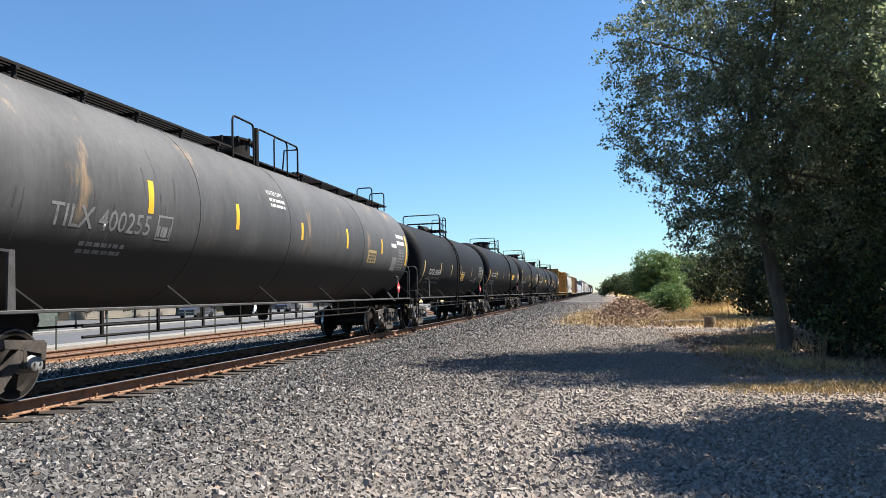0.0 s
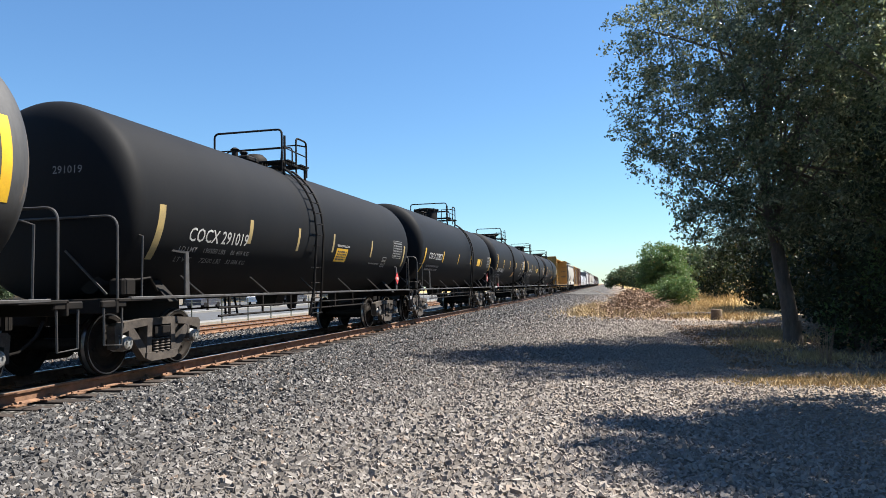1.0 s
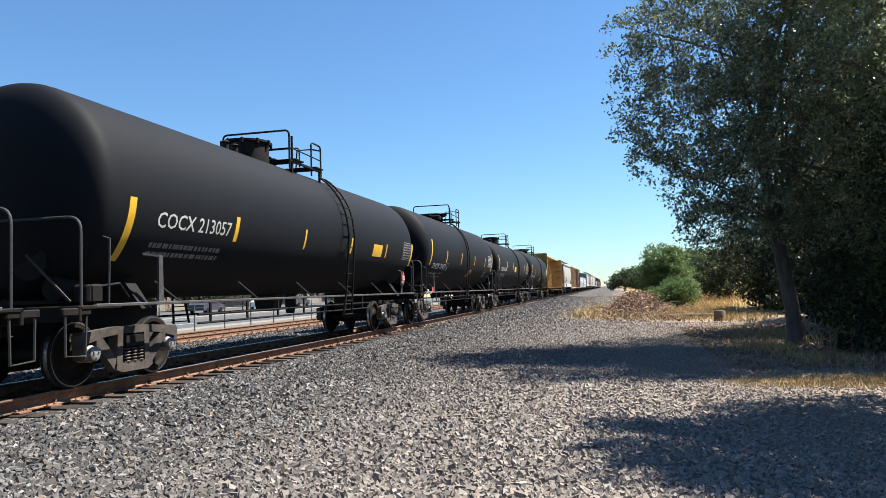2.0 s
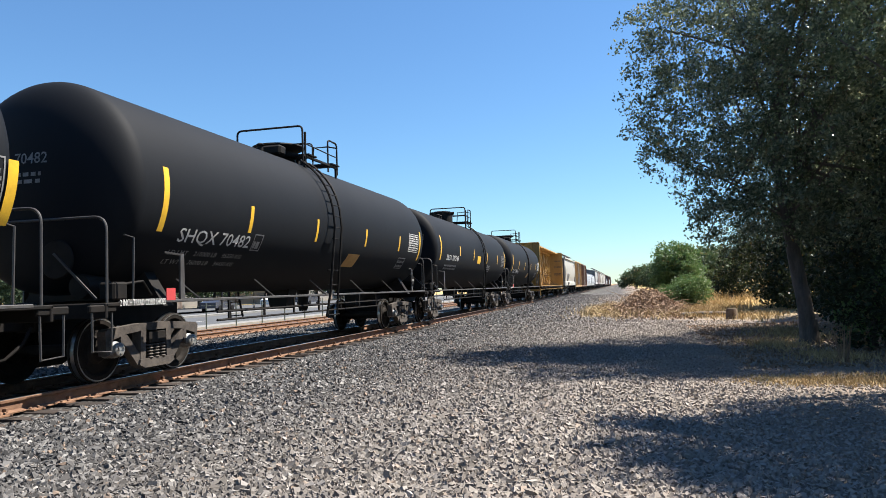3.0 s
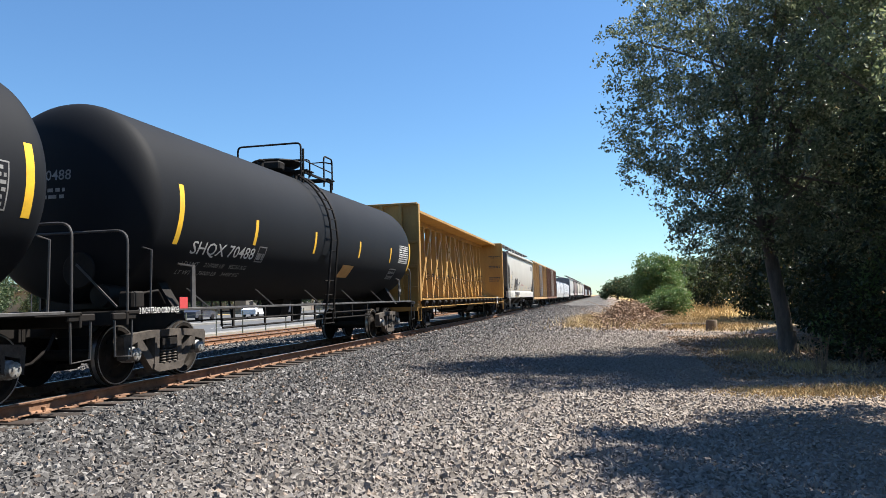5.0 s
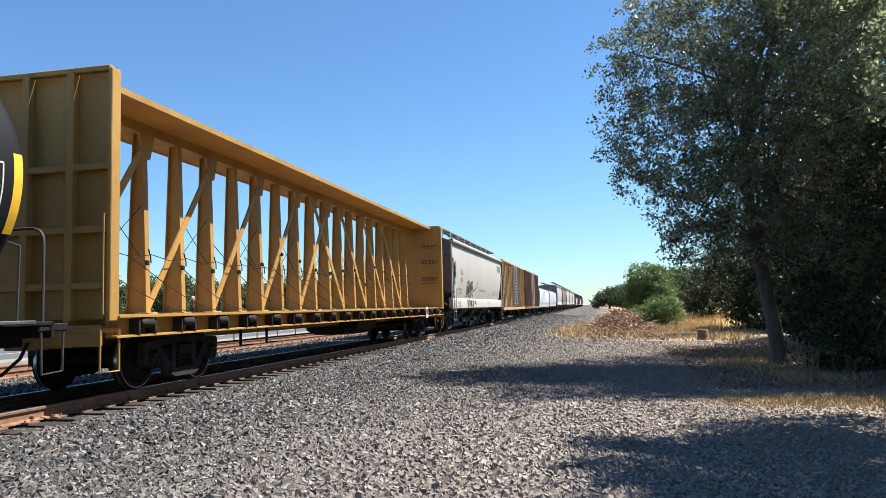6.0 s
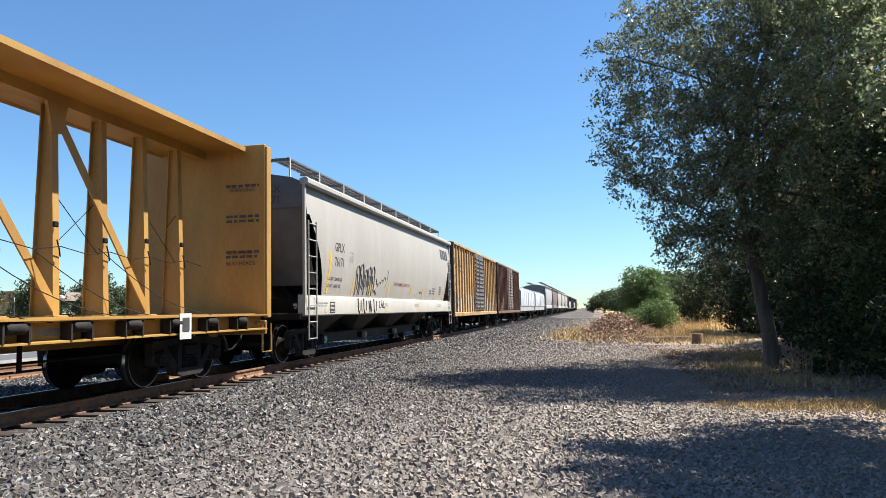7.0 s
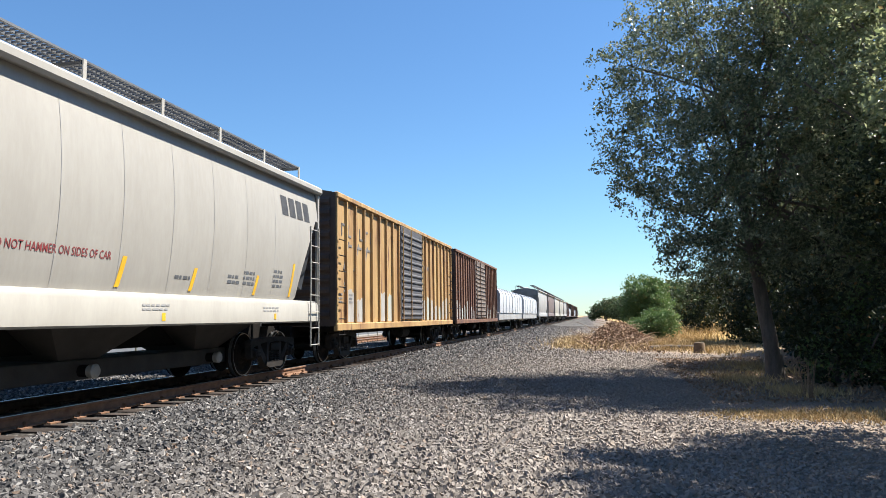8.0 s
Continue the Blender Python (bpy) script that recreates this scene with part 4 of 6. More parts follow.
    bars_panel(put, car, at(19.0), -0.8, 0.9, 0.36, 4, M_FADED)
    bars_panel(put, car, at(23.1), -0.4, 0.8, 0.5, 6, M_FADED, frame_w=0.02)
    g = Geo()
    rnd = random.Random(4)
    for k in range(9):
        x, z = 0.95 + rnd.uniform(-0.2, 0.2), zc + 0.42 + rnd.uniform(-0.2, 0.2)
        pts = [(x + rnd.uniform(-0.14, 0.14), 0, z + rnd.uniform(-0.16, 0.16)) for _ in range(4)]
        pts = [(a, -8.875 + 1.15 - head_depth(math.hypot(a, c - zc), r, 0.28, 3.2) - 0.004, c) for a, _, c in pts]
        g.tube(pts, 0.008, 4)
    part("graffiti", g, M_FADED, car, "pale scribbled graffiti")


def build_centerbeam():
    s0, s1 = 42.0, 65.5
    car, h = new_car("centerbeam_car", s0, s1, "empty yellow centerbeam lumber car with tall bulkheads", "freight car")
    b = h - 0.78      # outer face of the bulkheads
    g = Geo()
    g.box(0, 0, 1.16, 2.5, 2 * b, 0.06)
    g.box(0, 0, 0.92, 0.5, 2 * h - 1.2, 0.42, 0.02)
    k = -b + 1.0
    while k < b:
        g.box(0, k, 1.02, 2.7, 0.12, 0.22)
        k += 1.12
    part("deck", g, M_YELLOW, car)
    for s in (-1, 1):
        g = Geo()
        g.prism([(s * 1.26, 1.17), (s * 1.5, 1.17), (s * 1.5, 1.145), (s * 1.30, 1.12), (s * 1.30, 0.90), (s * 1.46, 0.885), (s * 1.46, 0.86), (s * 1.26, 0.86)], "y", -b, b)
        part("side_sill", g, M_YELLOW, car)
    # tapered posts with a broad web across the car and a flange on each edge
    posts = [-0.42 + 1.139 * i for i in range(-9, 11)]
    posts = [y for y in posts if abs(y) < b - 0.35]
    for y in posts:
        g = Geo()
        z0, z1, w0, w1 = 1.19, 4.5, 0.19, 0.08
        g.prism([(-w0, z0), (w0, z0), (w1, z1), (-w1, z1)], "y", y - 0.012, y + 0.012)
        web = part("post", g, M_YELLOW, car)
        for s in (-1, 1):
            g = Geo()
            g.add([(s * w0, y - 0.065, z0), (s * w0, y + 0.065, z0), (s * (w0 + 0.02), y + 0.065, z0), (s * (w0 + 0.02), y - 0.065, z0),
                   (s * w1, y - 0.065, z1), (s * w1, y + 0.065, z1), (s * (w1 + 0.02), y + 0.065, z1), (s * (w1 + 0.02), y - 0.065, z1)],
                  [(0, 1, 2, 3), (4, 5, 6, 7), (0, 1, 5, 4), (1, 2, 6, 5), (2, 3, 7, 6), (3, 0, 4, 7)])
            part("flange", g, M_YELLOW, web)
        part("base_plate", Geo().box(0, y, 1.2, 0.6, 0.3, 0.03, 0.008), M_YELLOW, car)
        g = Geo()
        rnd = random.Random(int(y * 50) + 9)
        g.box(0.22, y - 0.07, 2.3 + rnd.uniform(-0.3, 0.4), 0.05, 0.1, 0.09, 0.015)
        g.tube([(0.24, y - 0.06, 2.35), (0.27, y - 0.04, 2.2), (0.25, y, 2.1)], 0.012, 6)
        part("cable_hook", g, M_IRON, car)
    c0, pb = -0.42, 1.139      # braces span two bays and lean towards the middle, crossing there
    for k in range(5):
        for y0, y1 in ((c0 - pb - 2 * pb * k, c0 + pb - 2 * pb * k), (c0 + 2 * pb + 2 * pb * k, c0 + 2 * pb * k)):
            if max(abs(y0), abs(y1)) < b:
                part("diagonal_brace", Geo().bar((0.19, y0, 1.3), (0.13, y1, 4.3), 0.03, 0.14), M_YELLOW, car, "yellow diagonal brace")
                part("gusset", Geo().prism([(y1 - 0.22, 4.45), (y1 + 0.22, 4.45), (y1 + 0.1, 4.0), (y1 - 0.1, 4.0)], "x", 0.10, 0.155), M_YELLOW, car)
    g = Geo()
    g.box(0, 0, 4.66, 1.9, 2 * b - 0.1, 0.05, 0.01)
    for s in (-1, 1):
        g.prism([(s * 0.92, 4.635), (s * 0.97, 4.60), (s * 1.0, 4.60), (s * 1.0, 4.70), (s * 0.92, 4.70)], "y", -b + 0.02, b - 0.02)
    g.box(0, 0, 4.55, 0.26, 2 * b - 0.3, 0.18)
    part("top_chord", g, M_YELLOW, car, "wide yellow top chord with turned edges")
    for s in (-1, 1):
        g = Geo()
        g.box(0, s * (b - 0.03), 2.93, 2.84, 0.05, 3.6)
        bh = part("bulkhead", g, M_YELLOW, car, "tall yellow plywood-faced bulkhead")
        for x, w_, d_ in ((-1.43, 0.07, 0.2), (1.43, 0.07, 0.2), (-0.75, 0.12, 0.14), (0.0, 0.12, 0.14), (0.75, 0.12, 0.14)):
            part("rib", Geo().box(x, s * (b + 0.07), 2.9, w_, d_, 3.6, 0.01), M_YELLOW, bh)
        for z, h_ in ((1.6, 0.1), (2.4, 0.1), (3.3, 0.1), (4.72, 0.08)):
            part("rib", Geo().box(0, s * (b + 0.07), z, 2.78, 0.11, h_, 0.01), M_YELLOW, bh)
        put = (lambda u, w: Vector((0.55 + u, -b + 0.008, w))) if s < 0 else (lambda u, w: Vector((0.55 + u, b - 0.06, w)))
        if s > 0:
            for z, k in ((3.85, 1), (3.1, 2), (2.35, 2)):
                bars_panel(lambda u, w: Vector((u, b - 0.062, w)), bh, 0.55, z, 0.75, 0.1 * k, k, M_BLACKTXT)
            flat_text("WARNING", 0.12, lambda u, w: Vector((0.62 + u, b - 0.062, 3.75 + w)), M_BLACKTXT, bh)
            flat_text("BETWEEN", 0.12, lambda u, w: Vector((0.6 + u, b - 0.062, 2.42 + w)), M_BLACKTXT, bh)
            flat_text("BULKHEADS", 0.12, lambda u, w: Vector((0.55 + u, b - 0.062, 2.2 + w)), M_BLACKTXT, bh)
        g = Geo()
        g.box(0, s * (h - 0.78), 0.98, 2.7, 0.45, 0.08, 0.02)
        g.box(0, s * (h - 0.6), 0.9, 2.7, 0.06, 0.3, 0.02)
        part("end_sill", g, M_YELLOW, car)
        g = Geo()
        for x in (-1.4, 1.4):
            g.tube([(x, s * (b + 0.12), 1.2), (x, s * (b + 0.24), 1.2), (x, s * (b + 0.24), 2.6), (x, s * (b + 0.12), 2.6)], 0.015, 6)
            g.tube([(x, s * (h - 0.9), 0.98), (x, s * (h - 0.9), 0.4), (x, s * (h - 0.5), 0.4), (x, s * (h - 0.5), 0.98)], 0.018, 6)
        part("grab_iron", g, M_YELLOW, car)
        coupler(car, s * h, s)
        truck(car, s * (h - 3.1))
    y = -b + 0.7
    rnd = random.Random(8)
    while y < b - 0.3:
        g = Geo()
        g.lathe([(y - 0.16, 0.05), (y - 0.12, 0.075), (y + 0.12, 0.075), (y + 0.16, 0.05)], "y", (1.44, 0, 1.06), 12)
        g.box(1.36, y - 0.2, 1.0, 0.22, 0.03, 0.24)
        g.box(1.36, y + 0.2, 1.0, 0.22, 0.03, 0.24)
        part("winch", g, M_TRUCKDARK, car, "rusty dark strap winch under the deck edge")
        y += 1.118
    for k in range(14):
        g = Geo()
        y = -b + 2.2 + k * 1.35
        p, q = Vector((0.25, y - 1.5, 2.1 + rnd.uniform(0, 0.5))), Vector((1.47, y + rnd.uniform(0.0, 0.9), 1.12))
        pts = [p.lerp(q, i / 8) - Vector((0, 0, 0.28 * math.sin(math.pi * i / 8))) for i in range(9)]
        g.tube(pts, 0.008, 5)
        part("tie_down_cable", g, M_IRON, car, "slack steel tie-down cable")
    g = Geo()
    pts = []
    for k, y in enumerate(posts):
        pts.append((0.26, y, 2.25))
        pts.append((0.28, y + 0.56, 2.17))
    g.tube(pts, 0.008, 5)
    part("tie_down_cable", g, M_IRON, car, "slack steel tie-down cable")
    for k in range(0, len(posts) - 1, 2):      # thin cross wires between the posts
        y = posts[k]
        part("cross_wire", Geo().tube([(0.05, y, 2.2), (0.05, y + 1.139, 3.15)], 0.007, 5), M_IRON, car)
        part("cross_wire", Geo().tube([(0.05, y, 3.15), (0.05, y + 1.139, 2.2)], 0.007, 5), M_IRON, car)
    # underbody reservoir and lettering
    g = Geo()
    for y, l in ((2.2, 0.95),):
        g.prism([(-0.9, 0.86), (0.9, 0.86), (0.8, 0.55), (0.5, 0.42), (-0.5, 0.42), (-0.8, 0.55)], "y", y - l, y + l)
    g.tube([(0.8, -b + 2, 0.6), (0.8, b - 3, 0.6)], 0.02, 6)
    for y in (-6.2, -5.0, 0.0, 4.4, 5.0):
        g.bar((0.85, y, 0.9), (0.85, y, 0.48), 0.05, 0.04)
        g.bar((0.85, y, 0.5), (0.85, y + 0.5, 0.5), 0.03, 0.03)
    part("brake_gear", g, M_IRON, car)
    at = lambda s: s - (s0 + s1) / 2
    put = lambda y, x=1.468: (lambda u, w: Vector((1.305, y + u, 0.93 + w)))
    flat_text("WT   62700", 0.2, put(at(50.1)), M_BLACKTXT, car)
    for y, w_ in ((at(55.6), 0.7), (at(58.8), 0.8), (at(47.0), 0.8)):
        part("stencil_panel", Geo().box(1.303, y, 1.0, 0.006, w_, 0.1), M_FADED if w_ > 0.75 else M_ORANGE, car)
    part("placard", Geo().box(1.50, at(61.55), 1.0, 0.015, 0.34, 0.42), M_WHITE, car, "white data placard")
    part("stencil_panel", Geo().box(1.51, at(61.55), 1.03, 0.012, 0.2, 0.22), M_BLACKTXT, car)


def hopper_car(s0, s1, body, sill, end, detail=True, label="light grey covered hopper car"):
    car, h = new_car("hopper_car", s0, s1, label, "freight car")
    b = h - 0.95            # corner posts
    zt = 4.26
    slope = lambda y: 1.58 + max(0.0, (abs(y) - (b - 1.25)) / 0.85) ** 0.62 * 1.75 if abs(y) > b - 1.25 else 1.58

    def section(y, n=16):
        zb = min(slope(y), 3.5)
        out = []
        for i in range(n + 1):
            z = zb + (zt - zb) * i / n
            k = (z - 1.58) / (zt - 1.58)
            out.append((1.47 + 0.13 * math.sin(math.pi * min(1, k * 1.02)) ** 0.8 + 0.02 * k, z))
        return out
    ys = sorted({round(q, 4) for q in [-b + 0.12 + 0.07 * i for i in range(26)] + [b - 0.12 - 0.07 * i for i in range(26)] + [(-b + 2) + (2 * b - 4) * i / 10 for i in range(11)]})
    g = Geo()
    n = 16
    for s in (-1, 1):
        vs = [(s * x, y, z) for y in ys for x, z in section(y)]
        g.add(vs, [(i * (n + 1) + k, i * (n + 1) + k + 1, (i + 1) * (n + 1) + k + 1, (i + 1) * (n + 1) + k) for i in range(len(ys) - 1) for k in range(n)])
    roof = [(-1.5, zt), (-1.2, zt + 0.13), (-0.6, zt + 0.24), (0, zt + 0.28), (0.6, zt + 0.24), (1.2, zt + 0.13), (1.5, zt)]
    g.prism(roof, "y", -b + 0.12, b - 0.12)
    part("body", g, body, car, angle=50)
    for s in (-1, 1):   # sloping end sheets with their upper wall
        g = Geo()
        zz = [(1.05, 1.9), (0.9, 1.85), (0.5, 2.6), (0.14, 3.4), (0.12, zt + 0.02)]
        vs = [(x * 1.5, s * (b - q), z) for q, z in zz for x in (-1, 1)]
        g.add(vs, [(2 * i, 2 * i + 1, 2 * i + 3, 2 * i + 2) for i in range(len(zz) - 1)])
        g.prism([(x * 0.985, z - 0.005) for x, z in roof] + [(1.48, zt - 0.6), (-1.48, zt - 0.6)], "y", s * (b - 0.14), s * (b - 0.09))
        g.box(0, s * (b - 0.2), 2.2, 0.5, 0.3, 2.4, 0.02)
        part("end_wall", g, end, car)
    for s in (-1, 1):
        g = Geo()
        g.prism([(s * 1.40, 1.10), (s * 1.55, 1.10), (s * 1.58, 1.13), (s * 1.58, 1.50), (s * 1.55, 1.56), (s * 1.47, 1.60), (s * 1.40, 1.60)], "y", -b, b)
        part("side_sill", g, sill, car, "cream painted side sill")
        g = Geo()
        g.prism([(s * 1.47, zt - 0.06), (s * 1.62, zt - 0.09), (s * 1.66, zt - 0.04), (s * 1.66, zt + 0.05), (s * 1.60, zt + 0.10), (s * 1.45, zt + 0.06)], "y", -b, b)
        part("top_rail", g, sill, car)
        for e in (-1, 1):
            g = Geo()
            g.box(s * 1.55, e * (b - 0.04), 2.85, 0.07, 0.09, 2.9, 0.012)
            part("corner_post", g, sill, car)
            g = Geo()
            for q in (0.12, 0.62):
                g.tube([(s * 1.62, e * (b - q), 0.55), (s * 1.62, e * (b - q), 3.35)], 0.018, 6)
            lad = part("ladder", g, sill, car, "light steel corner ladder")
            for k in range(8):
                part("rung", Geo().tube([(s * 1.62, e * (b - 0.1), 0.58 + k * 0.385), (s * 1.62, e * (b - 0.64), 0.58 + k * 0.385)], 0.014, 6), sill, lad)
    # outlet bins
    bins = 4 if detail else 3
    w = (2 * b - 3.0) / bins
    for i in range(bins):
        c = -b + 1.5 + w * (i + 0.5)
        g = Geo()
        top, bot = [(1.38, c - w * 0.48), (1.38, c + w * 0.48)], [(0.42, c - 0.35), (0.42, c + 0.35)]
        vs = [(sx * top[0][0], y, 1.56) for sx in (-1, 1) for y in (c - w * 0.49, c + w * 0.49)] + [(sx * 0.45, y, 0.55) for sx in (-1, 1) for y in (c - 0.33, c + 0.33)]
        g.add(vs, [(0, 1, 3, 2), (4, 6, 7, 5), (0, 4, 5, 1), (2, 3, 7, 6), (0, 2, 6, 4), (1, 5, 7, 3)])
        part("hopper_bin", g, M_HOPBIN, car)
        g = Geo()
        g.box(0, c, 0.48, 1.0, 0.8, 0.2, 0.02)
        g.lathe([(-0.75, 0.09), (0.75, 0.09)], "x", (0, c, 0.45), 12)
        o = part("outlet_gate", g, M_IRON, car)
        g = Geo()
        g.lathe([(0.70, 0.095), (0.80, 0.11), (0.83, 0.08), (0.84, 0.02)], "x", (0, c, 0.45), 14)
        part("outlet_cap", g, M_CYAN if i == 0 else M_HOPPER, o)
    g = Geo()
    g.box(0, 0, 0.92, 0.45, 2 * h - 1.0, 0.4, 0.02)
    for s in (-1, 1):
        g.box(0, s * (b - 0.1), 1.1, 3.0, 0.4, 0.16, 0.02)
        g.bar((1.3, s * (b - 0.2), 1.2), (0.4, s * (b - 1.6), 1.9), 0.1, 0.08)
    part("underframe", g, M_IRON, car)
    # dark box added where shade falls, hiding the bright gap below the bins
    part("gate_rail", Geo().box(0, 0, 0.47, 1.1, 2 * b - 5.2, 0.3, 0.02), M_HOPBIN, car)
    # roof running board with posts and hatches
    g = Geo()
    for x in (-1.1, -0.95, -0.8, -0.65, 0.65, 0.8, 0.95, 1.1):
        g.box(x, 0, zt + 0.6, 0.03 if abs(x) < 1 else 0.045, 2 * b - 0.3, 0.03)
    y = -b + 0.2
    while y < b - 0.1:
        for s in (-1, 1):
            g.box(s * 0.875, y, zt + 0.6, 0.45, 0.02, 0.028)
        y += 0.09 if detail else 0.5
    part("running_board", g, M_HOPEND, car, "grated roof running board")
    y = -b + 0.2
    while y < b:
        for s in (-1, 1):
            part("running_board_post", Geo().box(s * 1.13, y, zt + 0.36, 0.025, 0.07, 0.5), sill, car)
            part("running_board_bracket", Geo().box(s * 0.85, y, zt + 0.56, 0.5, 0.06, 0.05), M_HOPEND, car)
        y += (2 * b - 0.4) / 9
    g = Geo()
    for i in range(10):
        y = -b + 1.2 + i * (2 * b - 2.4) / 9
        g.lathe([(zt + 0.2, 0.36), (zt + 0.36, 0.36), (zt + 0.40, 0.3), (zt + 0.41, 0.02)], "z", (0, y, 0), 16)
    part("roof_hatch", g, sill, car)
    for s in (-1, 1):
        coupler(car, s * h, s)
        truck(car, s * (h - 2.35), detail)
    return car, h


def hop_x(z):
    k = max(0.0, (z - 1.58) / (4.26 - 1.58))
    return 1.47 + 0.13 * math.sin(math.pi * min(1, k * 1.02)) ** 0.8 + 0.02 * k + 0.005


def build_hopper():
    s0, s1 = 65.5, 84.95
    car, h = hopper_car(s0, s1, M_HOPPER, M_HOPSILL, M_HOPEND)
    at = lambda s: s - (s0 + s1) / 2
    wall = lambda y, z: (lambda u, w: Vector((hop_x(z + w), y + u, z + w)))
    sillp = lambda y, z: (lambda u, w: Vector((1.586, y + u, z + w)))
    for s in [-7.5 + 1.25 * i for i in range(13)]:
        part("panel_seam", patch(Geo(), wall(s, 0), -0.004, 0.004, 1.62, 4.15, 12), M_FARGREY, car)
    flat_text("GPLX", 0.33, wall(at(68.4), 2.76), M_BLACKTXT, car, stretch=0.9)
    flat_text("76171", 0.33, wall(at(68.4), 2.38), M_BLACKTXT, car, stretch=0.9)
    flat_text("LD LMT  220400 LBS", 0.12, wall(at(68.0), 2.0), M_BLACKTXT, car)
    flat_text("LT WT   65600 LBS", 0.12, wall(at(68.0), 1.82), M_BLACKTXT, car)
    bars_panel(wall(0, 0), car, at(69.6), 2.6, 0.22, 0.2, 1, M_FARGREY, frame_w=0.02)
    flat_text("DO NOT HAMMER ON SIDES OF CAR", 0.16, wall(at(74.2), 2.03), M_REDTXT, car, stretch=0.78)
    for s, z0, z1, wd in ((68.0, 1.66, 2.72, 0.11), (69.95, 1.66, 2.1, 0.1), (71.6, 1.66, 2.1, 0.1), (73.55, 1.66, 2.1, 0.1), (76.5, 1.66, 2.1, 0.1), (78.4, 1.66, 2.05, 0.1), (80.7, 1.66, 2.05, 0.1), (82.4, 1.66, 2.4, 0.1)):
        part("reflective_stripe", patch(Geo(), wall(at(s), 0), -wd / 2, wd / 2, z0, z1, 8, 0.1), M_STRIPE, car)
    for s, k in ((77.9, 1), (79.6, 2), (80.2, 3), (81.5, 4)):
        bars_panel(wall(0, 0), car, at(s), 1.85, 0.45, 0.1 * k, k, M_HOPEND)
    for s in (67.2, 70.2, 72.6, 77.0, 81.0):
        bars_panel(sillp(0, 0), car, at(s), 1.34, 0.7, 0.12, 2, M_FARGREY)
        part("reflective_stripe", patch(Geo(), sillp(at(s) + 0.5, 0), 0, 0.09, 1.18, 1.3, 1), M_STRIPE, car)
    bars_panel(sillp(0, 0), car, at(68.1), 1.22, 0.28, 0.2, 2, M_BLACKTXT, frame_w=0.025)
    # maker's mark as plain slanted blocks
    for i in range(4):
        g = patch(Geo(), wall(at(81.85) + i * 0.4, 0), 0.0, 0.31, 3.42, 3.84, 6, -0.06)
        part("maker_mark", g, M_BLACKTXT, car, "dark blue-black block mark")
    # graffiti strokes
    rnd = random.Random(21)
    g = Geo()
    y0 = at(70.2)
    on = lambda q: [(hop_x(z) + 0.002, y, z) for y, z in q]
    for i in range(5):      # tall rounded outlines standing side by side
        y, wd, top_ = y0 + i * 0.36, 0.3 - 0.02 * (i % 2), 2.5 + 0.08 * math.sin(i * 2.2)
        arch_ = [(y + 0.03 * i, 1.66)] + [(y + wd / 2 - wd / 2 * math.cos(a), top_ - 0.2 + 0.2 * math.sin(a)) for a in [math.pi * k / 8 for k in range(9)]] + [(y + wd * 0.9, 1.7 + 0.1 * (i % 3))]
        g.tube(on(arch_), 0.022, 5)
        g.tube(on([(y + 0.1, 2.25), (y + 0.15, 2.0), (y + 0.13, 1.8 + 0.05 * i)]), 0.016, 5)
    g.tube(on([(y0 + 1.75, 2.05), (y0 + 1.95, 2.2), (y0 + 2.02, 1.98), (y0 + 1.8, 1.85), (y0 + 2.1, 1.72)]), 0.018, 5)
    pts = [(y0 + 2.05 + 0.07 * k + 0.05 * math.sin(k * 1.7), 1.98 + 0.07 * math.cos(k * 1.7) + 0.02 * k) for k in range(15)]
    g.tube(on(pts), 0.009, 5)
    g.tube(on([(y0 + 2.95, 1.95), (y0 + 3.15, 2.15), (y0 + 3.22, 2.4), (y0 + 3.15, 2.5)]), 0.009, 5)
    for i in range(4):
        y = y0 + 0.1 + i * 0.5
        pts = [(y, 1.56), (y + 0.02, 1.25), (y + 0.12, 1.14), (y + 0.24, 1.2), (y + 0.27, 1.5)] if i != 2 else [(y, 1.5), (y + 0.1, 1.15), (y + 0.16, 1.5), (y + 0.26, 1.18)]
        g.tube([(1.588, q, z) for q, z in pts], 0.018, 5)
    g.tube([(1.588, q, z) for q, z in ((y0 + 2.2, 1.5), (y0 + 2.18, 1.3), (y0 + 2.4, 1.33), (y0 + 2.45, 1.52), (y0 + 2.5, 1.3), (y0 + 2.65, 1.5), (y0 + 2.6, 1.32), (y0 + 2.8, 1.3))], 0.01, 5)
    part("graffiti", g, M_GRAFFITI, car, "dark sprayed graffiti scrawl")
    flat_text("76171", 0.24, lambda u, w: Vector((0.35 + u, -h + 0.95 + 0.07, 3.78 + w)), M_BLACKTXT, car)
    flat_text("GPLX", 0.24, lambda u, w: Vector((0.35 + u, -h + 0.95 + 0.07, 4.04 + w)), M_BLACKTXT, car)


